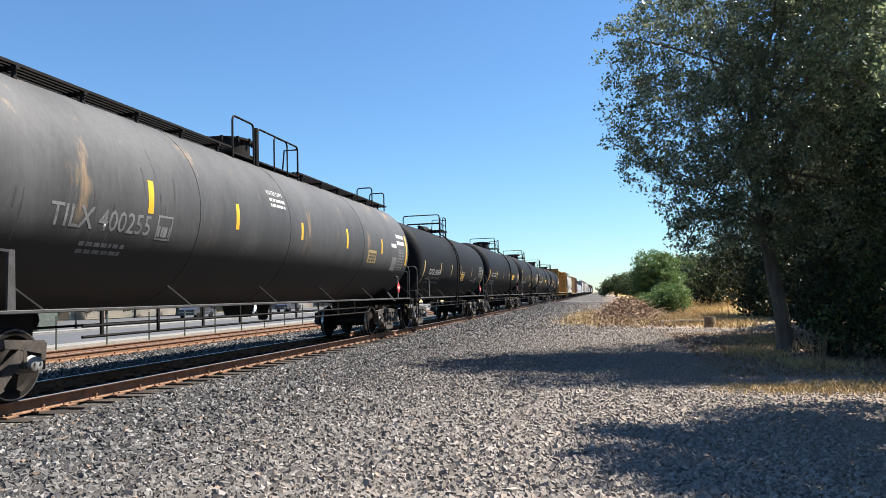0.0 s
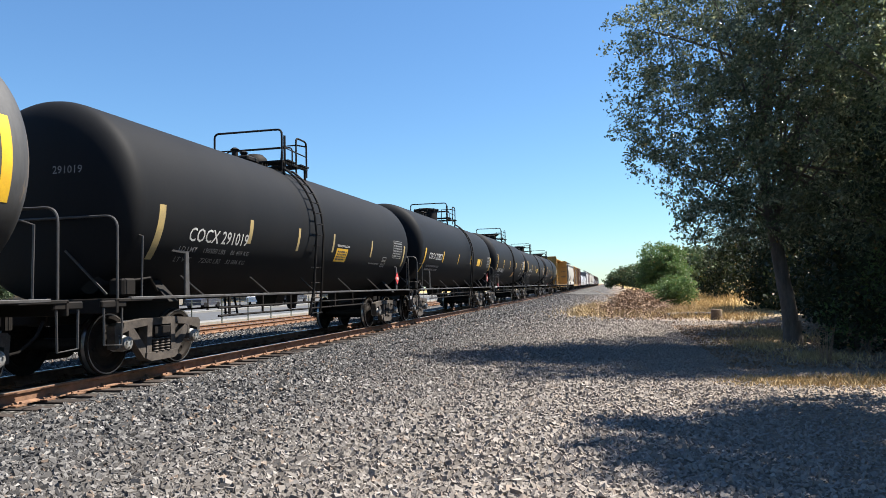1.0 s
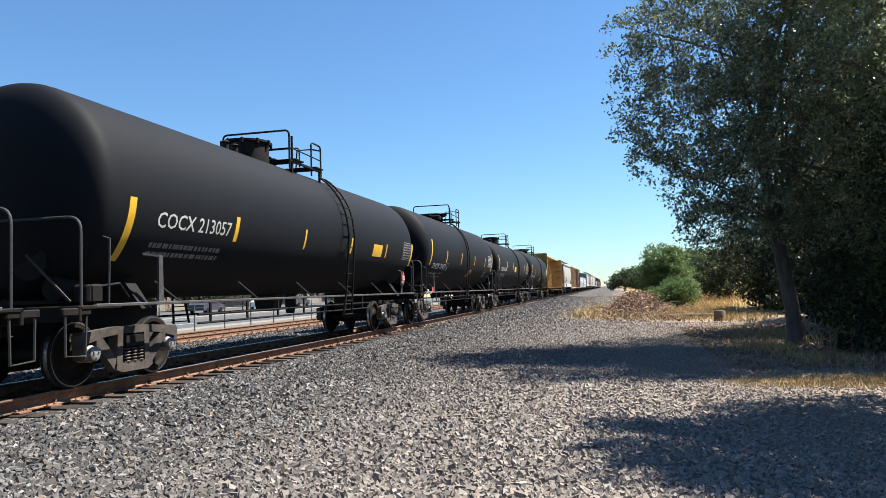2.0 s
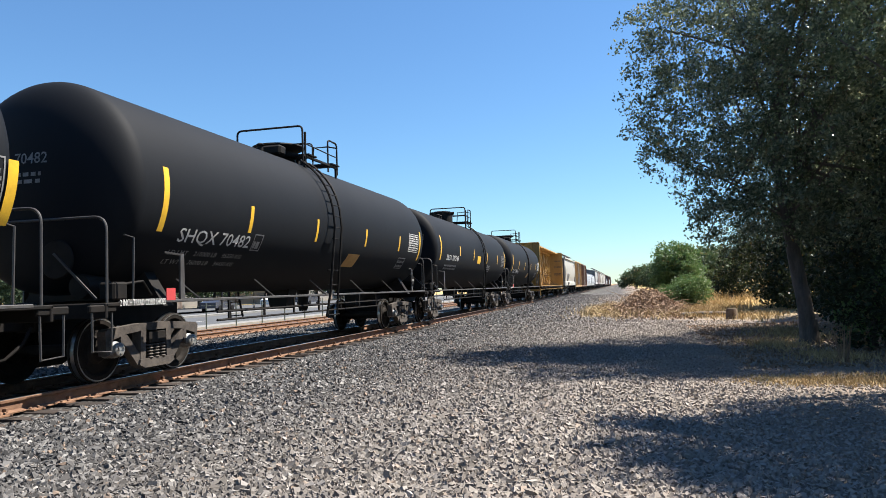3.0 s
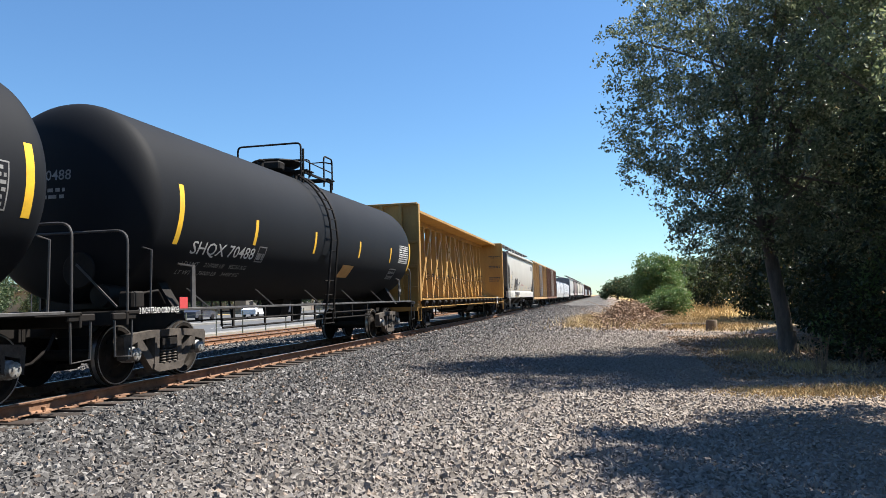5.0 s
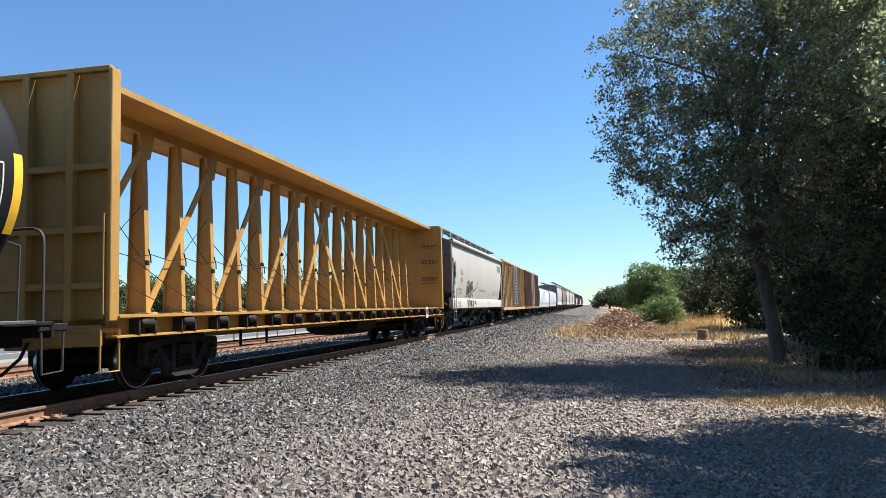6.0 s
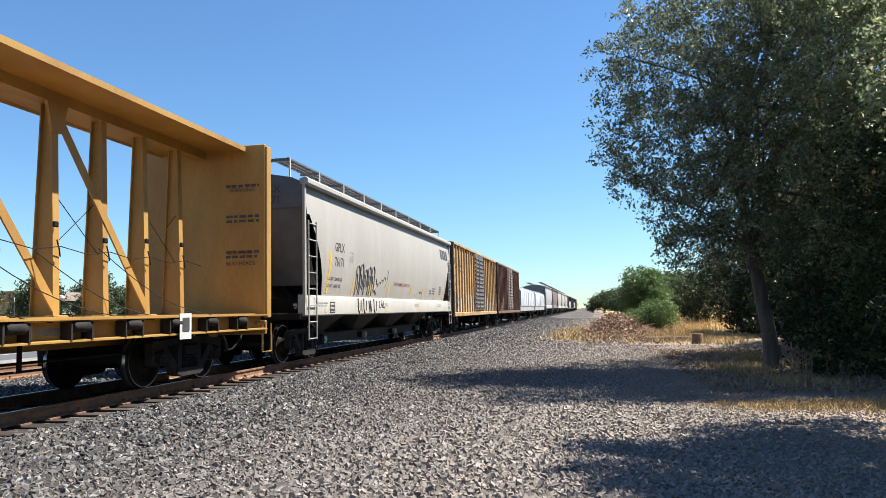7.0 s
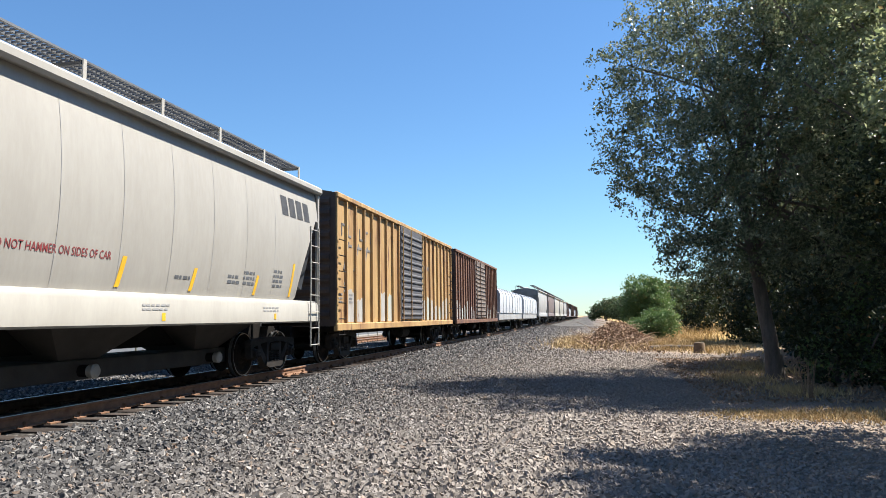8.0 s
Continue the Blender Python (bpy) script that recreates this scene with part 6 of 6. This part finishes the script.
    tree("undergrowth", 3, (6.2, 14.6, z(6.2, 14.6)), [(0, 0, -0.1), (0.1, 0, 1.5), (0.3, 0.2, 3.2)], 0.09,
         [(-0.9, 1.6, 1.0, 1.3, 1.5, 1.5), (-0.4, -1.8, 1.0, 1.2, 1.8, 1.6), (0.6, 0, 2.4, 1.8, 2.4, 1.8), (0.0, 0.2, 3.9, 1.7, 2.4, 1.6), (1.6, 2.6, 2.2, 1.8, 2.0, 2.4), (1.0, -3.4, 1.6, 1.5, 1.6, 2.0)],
         1700, 24, 0.1, 0.19, M_LEAFSHADE, "dense undergrowth below the trees, leaf colour darkened for shade", "shrub", 12, 0.02)
    # stands out of view, added to keep the sun off the undergrowth
    tree("oak_tree", 11, (11.6, 17.0, z(11.6, 17.0)), [(0, 0, -0.1), (0.1, 0, 2.5), (0.0, 0, 5.0), (0, 0, 7)], 0.25,
         [(-2.4, -0.5, 5.0, 2.2, 2.4, 2.2), (-2.0, 0.5, 8.0, 2.6, 2.6, 2.0), (0.5, 0, 9.0, 3.0, 3, 2.6), (-0.5, -1.5, 6.5, 2.4, 2.2, 2.2)], 2300, 26, 0.12, 0.22, M_LEAFPALE, "broad dense oak tree added out of view to shade the undergrowth", "tree", 14, 2.0)
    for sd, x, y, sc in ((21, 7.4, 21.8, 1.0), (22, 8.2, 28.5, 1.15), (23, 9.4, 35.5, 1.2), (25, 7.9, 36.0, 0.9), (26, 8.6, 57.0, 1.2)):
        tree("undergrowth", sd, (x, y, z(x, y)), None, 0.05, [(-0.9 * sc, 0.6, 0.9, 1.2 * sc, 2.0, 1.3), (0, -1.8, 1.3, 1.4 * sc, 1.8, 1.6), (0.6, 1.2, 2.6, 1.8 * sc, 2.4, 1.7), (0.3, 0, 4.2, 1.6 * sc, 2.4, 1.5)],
             900, 22, 0.15, 0.22, M_LEAFSHADE, "dense undergrowth below the trees, leaf colour darkened for shade", "shrub", 0, 0.02)
    # unseen tree, added to cut sky light on the shaded gravel
    tree("shade_tree", 24, (8.3, 3.2, z(8.3, 3.2)), [(0, 0, -0.1), (0.1, 0, 2.2), (0, 0, 5.0)], 0.22,
         [(-1.5, 0, 5.0, 2.4, 2.6, 2.0), (0.5, 0.5, 7.0, 2.8, 3.0, 2.2), (1.5, -1.5, 4.5, 2.2, 2.6, 2.2)], 2400, 24, 0.2, 0.3, M_LEAF, "unseen leafy tree added beside the gravel to cut sky light", "tree", 10, 1.8)
    # row out of view, added as a wall against low eastern sky light
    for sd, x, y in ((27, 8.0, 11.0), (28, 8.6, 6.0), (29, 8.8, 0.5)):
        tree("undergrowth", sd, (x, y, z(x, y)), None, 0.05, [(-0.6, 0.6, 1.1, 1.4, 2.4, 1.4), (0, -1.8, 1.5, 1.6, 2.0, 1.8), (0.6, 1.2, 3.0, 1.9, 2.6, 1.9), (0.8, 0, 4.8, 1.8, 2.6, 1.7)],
             700, 22, 0.2, 0.26, M_LEAFSHADE, "dense undergrowth below the trees, leaf colour darkened for shade", "shrub", 0, 0.02)
    tree("shrub", 4, (5.1, 17.3, z(5.1, 17.3)), [(0, 0, -0.1), (0.05, 0, 0.7), (0.1, 0, 1.4)], 0.05,
         [(-0.1, 0, 0.7, 0.55, 0.6, 0.8), (0.7, -0.3, 0.9, 0.8, 0.9, 1.1), (1.4, 0.6, 1.6, 1.0, 1.0, 1.6)], 420, 22, 0.09, 0.15, M_LEAF2, "green shrub at the foot of the oak tree", "shrub", 6, 0.02)
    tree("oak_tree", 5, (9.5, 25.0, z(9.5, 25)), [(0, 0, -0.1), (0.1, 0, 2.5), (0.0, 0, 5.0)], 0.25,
         [(-2.4, -0.5, 3.0, 2.2, 2.2, 2.2), (-1, 0, 5.5, 3.2, 3, 2.6), (1, 0, 4, 3, 3, 3), (0, 0, 8.5, 3.2, 3, 2.4), (-2.6, -1.0, 5.4, 1.8, 2.0, 1.8)], 2100, 22, 0.15, 0.26, M_LEAFSHADE, "oak tree behind the first row, leaf colour darkened for shade", "tree", 12, 0.6)
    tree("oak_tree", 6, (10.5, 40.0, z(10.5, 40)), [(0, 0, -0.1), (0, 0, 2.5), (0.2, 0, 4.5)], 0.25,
         [(-2.2, 0, 3.2, 2.4, 2.4, 2.2), (0.5, 0, 4.8, 3.4, 3, 2.8), (2, 2, 3.2, 3, 3, 3), (-2.4, 1.5, 1.4, 1.8, 2.0, 1.4)], 1500, 20, 0.2, 0.3, M_LEAFSHADE, "oak tree beyond the straw clearing, leaf colour darkened for shade", "tree", 8, 0.1)
    tree("green_bush", 7, (3.6, 52.0, z(3.6, 52)), [(0, 0, -0.1), (0, 0, 1.5), (0.1, 0, 3)], 0.09,
         [(-0.4, 0, 3.0, 1.2, 1.3, 1.3), (0.6, -0.6, 1.7, 1.2, 1.2, 1.5), (-1.1, 0, 2.0, 0.8, 1.0, 1.2), (0.5, 0, 3.2, 0.9, 1.0, 0.9)], 900, 22, 0.15, 0.22, M_LEAF2,
         "bright green bush behind the brush pile", "shrub", 10, 0.05)
    tree("green_bush", 8, (2.9, 44.5, z(2.9, 44.5)), None, 0.05, [(0, 0, 0.8, 1.0, 1.0, 0.9), (1.0, -0.4, 1.0, 0.9, 0.9, 0.9)], 420, 20, 0.13, 0.2, M_LEAF2, "low green bush beside the brush pile", "shrub", 0, 0.02)
    far = tree("far_tree", 9, (3.0, 190.0, 0), [(0, 0, -0.1), (0, 0, 2), (0, 0, 3)], 0.3,
               [(0, 0, 3, 3.4, 3, 2.2), (3.5, 1, 2.6, 3, 3, 2), (-2.6, 0, 2.0, 2, 2, 1.6), (1, 0, 4.2, 2.4, 2, 1.3)], 420, 16, 0.5, 0.6, M_LEAF3, "round green tree far down the line", "tree", 0, 0)
    far["group"] = "far trees along the line"
    rnd = random.Random(12)
    for x, y, s in ((9.5, 160, 1.0), (14, 120, 1.3), (24, 100, 1.6), (22, 60, 1.5), (8, 230, 1.2), (20, 190, 1.6), (-30, 420, 1.7), (10, 320, 1.3), (30, 260, 2.0)):
        o = copy_thing(far, pose(x, y, z(x, y) - 0.3, 0, 0, rnd.uniform(0, 360)))
        o.scale = (s, s, s * rnd.uniform(0.9, 1.15))
    west = tree("street_tree", 10, (-75, 60, -0.1), [(0, 0, -0.1), (0, 0, 2.5), (0, 0, 4)], 0.25,
                [(0, 0, 4.5, 3.2, 3.2, 2.6), (1.8, 0.5, 3.6, 2.4, 2.4, 2.0), (-1.6, 0, 3.4, 2.2, 2.4, 1.8), (0, 0, 6.4, 1.9, 1.9, 1.6)], 520, 18, 0.34, 0.42, M_LEAF3, "leafy street tree across the road", "tree", 8, 0.8)
    west["group"] = "street trees across the road"
    for i in range(30):
        y = 22 + i * 4.6
        s = rnd.uniform(0.5, 0.85) * (0.85 + 0.004 * y)
        o = copy_thing(west, pose(-51 - rnd.uniform(0, 14), y + rnd.uniform(-2, 2), -0.15, 0, 0, rnd.uniform(0, 360)))
        o.scale = (s, s, s * rnd.uniform(0.85, 1.2))
    # a tall conifer among them
    rng = np.random.default_rng(33)
    c = thing("conifer", "tall dark conifer across the road", "tree", m=pose(-82, 98, -0.1))
    part("trunk", Geo().tube([(0, 0, -0.1), (0, 0, 6), (0, 0, 12.6)], 0.25, 8, 0.03), M_BARK, c)
    pts = []
    for k in range(22):
        zz = 1.5 + k * 0.5
        rad = (12.8 - zz) * 0.23
        for j in range(9):
            a = j * 0.698 + k * 0.4
            t = rng.random((26, 1))
            pts.append(np.array((math.cos(a) * rad, math.sin(a) * rad, -0.25 * rad)) * t + (0, 0, zz) + rng.normal(size=(26, 3)) * 0.12)
    p, f = leaf_quads(rng, np.concatenate(pts), 0.3)
    part("crown", raw_mesh("crown", p, f, M_LEAF3), M_LEAF3, c)


def blades(rng, x, y, hgt, width=0.012, lean=0.5):
    n = len(x)
    a = rng.uniform(0, 2 * np.pi, n)
    z = ground_z(x, y)
    d = np.stack([np.cos(a), np.sin(a), np.zeros(n)], -1)
    root = np.stack([x, y, z - 0.01], -1)
    tip = root + np.stack([rng.normal(size=n) * lean * hgt, rng.normal(size=n) * lean * hgt, hgt], -1)
    w = width * (1 + 0.02 * y)[:, None]
    p = np.stack([root - d * w, root + d * w, tip], 1).reshape(-1, 3)
    return p, np.arange(3 * n).reshape(n, 3)


def build_grass():
    rng = np.random.default_rng(7)

    def cloud(n, cx, cy, sx, sy, h):
        return rng.normal(cx, sx, n), rng.normal(cy, sy, n), rng.uniform(0.4, 1.0, n) * h
    sets = [cloud(3000, 2.8, 12.0, 0.6, 0.35, 0.07), cloud(1300, 3.7, 11.9, 0.45, 0.4, 0.1), cloud(900, 3.9, 15.4, 0.35, 0.6, 0.16), cloud(700, 3.4, 18.3, 0.4, 0.7, 0.18),
            cloud(2200, 5.0, 33.5, 0.6, 2.0, 0.26), cloud(4500, 4.9, 45.0, 1.0, 5.0, 0.3), cloud(3500, 1.0, 38.0, 1.3, 2.6, 0.5), cloud(1500, -0.9, 37.0, 0.5, 2.0, 0.3), cloud(5000, 2.9, 37.0, 0.5, 2.0, 0.35), cloud(3000, -0.6, 44.0, 0.7, 4.0, 0.4),
            cloud(5000, 8.0, 60, 3.0, 10.0, 0.6), cloud(900, 4.4, 21.5, 0.5, 1.5, 0.2)]
    x, y, h = (np.concatenate(q) for q in zip(*sets))
    p, f = blades(rng, x, y, h)
    tagged(new("dry_grass", raw_mesh("dry_grass", p, f, M_STRAW)), "tufts of dry golden straw grass", "grass", kind="stuff")
    # a leggy dry weed by the straw patch
    w = thing("dry_weed", "thin dry brown weed standing in straw", "plant", m=pose(3.75, 14.4, 0))
    g = Geo()
    for k in range(26):
        a, l = rng.uniform(0, 6.28), rng.uniform(0.3, 0.75)
        g.tube([(0.05 * math.cos(a), 0.05 * math.sin(a), 0), (0.12 * math.cos(a), 0.12 * math.sin(a), l * 0.6), (0.25 * math.cos(a) * l, 0.25 * math.sin(a) * l, l)], 0.006, 4, 0.002)
    tagged(part("stems", g, M_TWIG, w), kind="stuff")
    x, y = rng.uniform(2.0, 6.5, 9000), rng.uniform(13.5, 27, 9000)
    pts = np.stack([x, y, ground_z(x, y) + 0.02], -1)
    p, f = leaf_quads(rng, pts, 0.07)
    tagged(new("fallen_leaves", raw_mesh("fallen_leaves", p, f, M_TWIG)), "dry brown fallen leaves on the soil", "leaf litter", kind="stuff")


def build_brush():
    rng = np.random.default_rng(15)
    t = thing("brush_pile", "heap of cut dry brown branches and twigs", "brush pile", m=pose(1.1, 38.5, 0))
    g = Geo()
    for k in range(620):
        cx, cy = rng.normal(0, 1.0), rng.normal(0, 2.6)
        hgt = 1.15 * math.exp(-(cx / 1.3) ** 2 - (cy / 3.6) ** 2)
        p = Vector((cx, cy, rng.uniform(0.0, hgt)))
        a, l = rng.uniform(0, 6.28), rng.uniform(0.4, 1.5)
        d = Vector((math.cos(a), math.sin(a), rng.uniform(-0.25, 0.45)))
        q = p + d * l
        q.z = max(q.z, 0.03)
        m = p.lerp(q, 0.5) + Vector((0, 0, rng.uniform(-0.05, 0.14)))
        g.tube([p, m, q], rng.uniform(0.008, 0.03), 4, 0.004)
    tagged(part("brushwood", g, M_TWIG, t), kind="stuff")
    n = 15000
    x, y = rng.normal(0, 1.25, n), rng.normal(0, 2.8, n)
    z = rng.random(n) * 1.25 * np.exp(-(x / 1.4) ** 2 - (y / 3.8) ** 2) + 0.03
    p, f = leaf_quads(rng, np.stack([x, y, z], -1), 0.13)
    part("dead_leaves", raw_mesh("dead_leaves", p, f, M_TWIG), M_TWIG, t)
    s = thing("log", "short sawn log section lying on the soil", "log", m=pose(4.1, 30.9, 0.0))
    g = Geo()
    g.lathe([(-0.02, 0.24), (0.12, 0.22), (0.36, 0.21), (0.4, 0.19), (0.405, 0.02)], "z", (0, 0, 0), 18)
    part("wood", g, M_STUMP, s)
    s = thing("log", "long thin log lying behind the sawn section", "log", m=pose(3.2, 33.4, 0.1, 0, 0, 20))
    part("wood", Geo().tube([(-0.9, 0, 0), (0, 0.06, 0.03), (1.2, 0, 0)], 0.1, 10, 0.08), M_BARK, s)
    s = thing("plank", "small dark scrap of wood on the gravel", "scrap", m=pose(-4.35, 21.3, 0.06, 0, 4, 30))
    part("board", Geo().box(0, 0, 0, 0.75, 0.12, 0.05, 0.01), M_TIE, s)


# ---- across the tracks ----
def build_west():
    road = Geo().box(-26, 500, -0.045, 11.5, 1300, 0.05)
    tagged(part("road", road, M_ASPHALT), "grey asphalt street along the railway", "road", kind="structure")
    for x in (-19.9, -32.1):
        tagged(part("pavement", Geo().box(x, 500, 0.0, 1.2, 1300, 0.26, 0.02), M_CONCRETE), "pale concrete kerb and pavement beside the street", "pavement", kind="structure")
    g = Geo()
    for i in range(110):
        g.box(-26, 4 + i * 6.0, -0.014, 0.12, 3.0, 0.006)
    tagged(part("lane_marking", g, M_WHITE), "white dashed lane marking", "road marking", kind="structure")
    tagged(part("car_park", Geo().box(-46, 80, -0.03, 24, 240, 0.06), M_ASPHALT), "grey asphalt car park across the street", "pavement", kind="structure")
    f = thing("wire_fence", "low wire fence with thin steel posts beside the tracks", "fence")
    pm = Geo().tube([(0, 0, -0.1), (0, 0, 1.25)], 0.03, 8).mesh("post", M_FENCE)
    for i in range(46):
        part("post", pm, None, f, "", (-17.3, 8.0 + 2.45 * i, 0))
    for z in (0.35, 0.75, 1.15):
        part("wire", Geo().tube([(-17.3, 4, z), (-17.3, 60, z), (-17.3, 122, z)], 0.005, 6), M_FENCE, f)
    # low pale buildings with roofs, doors and windows
    for k, (x, y, lx, ly, hh) in enumerate(((-62, 46, 9, 22, 3.2), (-64, 84, 10, 26, 3.6), (-63, 126, 9, 30, 3.2), (-66, 182, 10, 40, 4.0), (-60, 21, 8, 12, 3.0))):
        b = thing("building", "low pale stucco commercial building with brown roof", "building", "pale buildings across the street", m=pose(x, y, -0.05))
        wall = part("wall", Geo().box(0, 0, hh / 2, lx, ly, hh), M_BUILD, b)
        part("roof", Geo().prism([(-lx / 2 - 0.5, hh), (lx / 2 + 0.5, hh), (lx / 2 + 0.4, hh + 0.25), (1.0, hh + 1.2), (-1.0, hh + 1.2), (-lx / 2 - 0.4, hh + 0.25)], "y", -ly / 2 - 0.5, ly / 2 + 0.5), M_ROOF, b)
        n = int(ly / 3.5)
        for i in range(n):
            yy = -ly / 2 + (i + 0.5) * ly / n
            if i % 3 == 1:
                part("door", Geo().box(lx / 2 + 0.01, yy, 1.05, 0.08, 1.0, 2.1, 0.02), M_ROOF, b)
            else:
                w = part("window", Geo().box(lx / 2 + 0.01, yy, 1.6, 0.1, 1.7, 1.2, 0.03), M_HOPSILL, b)
                part("pane", Geo().box(lx / 2 + 0.045, yy, 1.6, 0.04, 1.5, 1.0), M_GLASS, w)
    # parked cars
    for k, (x, y, mat, lab) in enumerate(((-40, 36.5, M_CARDARK, "dark"), (-40, 66, M_CARDARK, "dark"), (-41, 80, M_CARPAINT, "white"), (-42, 92, M_CARDARK, "dark"))):
        c = thing("parked_car", lab + " saloon car parked across the street", "car", "parked cars across the street", m=pose(x, y, 0.0, 0, 0, 4 * (k % 3)))
        g = Geo()
        g.prism([(-2.2, 0.35), (2.2, 0.35), (2.25, 0.75), (2.1, 0.88), (1.2, 0.95), (0.6, 1.38), (-0.9, 1.42), (-1.6, 1.0), (-2.2, 0.92)], "x", -0.86, 0.86)
        body = part("body", g, mat, c)
        part("window", Geo().prism([(0.95, 0.98), (0.5, 1.32), (-0.85, 1.35), (-1.35, 1.0)], "x", -0.87, 0.87), M_GLASS, c)
        for a in (-0.8, 0.8):
            for b_ in (-1.35, 1.35):
                wq = part("wheel", Geo().lathe([(a - 0.1, 0.2), (a - 0.1, 0.31), (a + 0.1, 0.31), (a + 0.1, 0.2)], "x", (0, b_, 0.31), 16), M_IRON, c)
    ub = thing("utility_box", "dark green metal utility box beside the street", "utility box", m=pose(-33.2, 37.5, 0.1))
    part("cabinet", Geo().box(0, 0, 0.6, 1.2, 1.6, 1.2, 0.05), M_FENCE, ub)
    part("lid", Geo().box(0, 0, 1.23, 1.28, 1.68, 0.08, 0.03), M_FENCE, ub)
    # stop sign, street sign, lamps
    s = thing("stop_sign", "red octagonal stop sign on a steel post", "sign", m=pose(-33.5, 56.0, 0.0, 0, 0, -60))
    part("post", Geo().tube([(0, 0, -0.1), (0, 0, 2.7)], 0.035, 8), M_RAILING, s)
    pl = part("plate", Geo().prism([(0.38 * math.cos(a), 2.4 + 0.38 * math.sin(a)) for a in [math.pi / 8 + k * math.pi / 4 for k in range(8)]], "y", -0.06, -0.05), M_STOP, s)
    flat_text("STOP", 0.26, lambda u, w: Vector((u, -0.066, 2.31 + w)), M_WHITE, pl, align="CENTER")
    s = thing("street_sign", "green street name sign on a thin post", "sign", m=pose(-33.0, 36.5, 0.0, 0, 0, -50))
    part("post", Geo().tube([(0, 0, -0.1), (0, 0, 2.9)], 0.035, 8), M_RAILING, s)
    part("plate", Geo().box(0, 0, 2.7, 0.9, 0.03, 0.25, 0.01), M_TEAL, s)
    lamp = thing("street_lamp", "black lamp post with white globe", "lamp", "globe lamps across the street", m=pose(-36, 60, 0))
    part("post", Geo().lathe([(-0.1, 0.1), (0.3, 0.1), (0.4, 0.05), (2.6, 0.04), (2.7, 0.08), (2.75, 0.02)], "z", n=12), M_IRON, lamp)
    part("globe", Geo().lathe([(2.72, 0.05), (2.8, 0.17), (2.95, 0.22), (3.1, 0.17), (3.18, 0.03)], "z", n=16), M_HOPSILL, lamp)
    for y in (44, 66, 78, 96, 116):
        copy_thing(lamp, pose(-36, y, 0))


build_ground()
build_west()
build_trees()
build_grass()
build_brush()
build_gravel()
build_track(X1, "railway_track", "main line track with rusty rails on timber ties", 1.0, 300, 0.011)
build_track(X2, "railway_track", "second track with rusty rails on timber ties", 4.0, 240, -0.02)


def motions():
    """The train rolls by at a nearly even speed, and its wheels turn."""
    for car, s in CARS:
        walk(car, [(t, pose(X1, s - V * (t - 4.0) - lag, RZ)) for t, lag in ((0.0, 0), (2.0, 0), (3.0, 0), (3.5, 0.15), (4.0, 0), (4.5, 0.26), (5.0, 0), (6.0, 0), (8.0, 0))])
    step = 1.0 / FPS
    for w, y in WHEELS:
        if w.parent.parent in NEAR:
            walk(w, [(i * step, pose(0, y, WR, math.degrees(V * i * step / WR) % 360.0)) for i in range(241)])


NEAR = [c for c, s in CARS if s < 120]
motions()
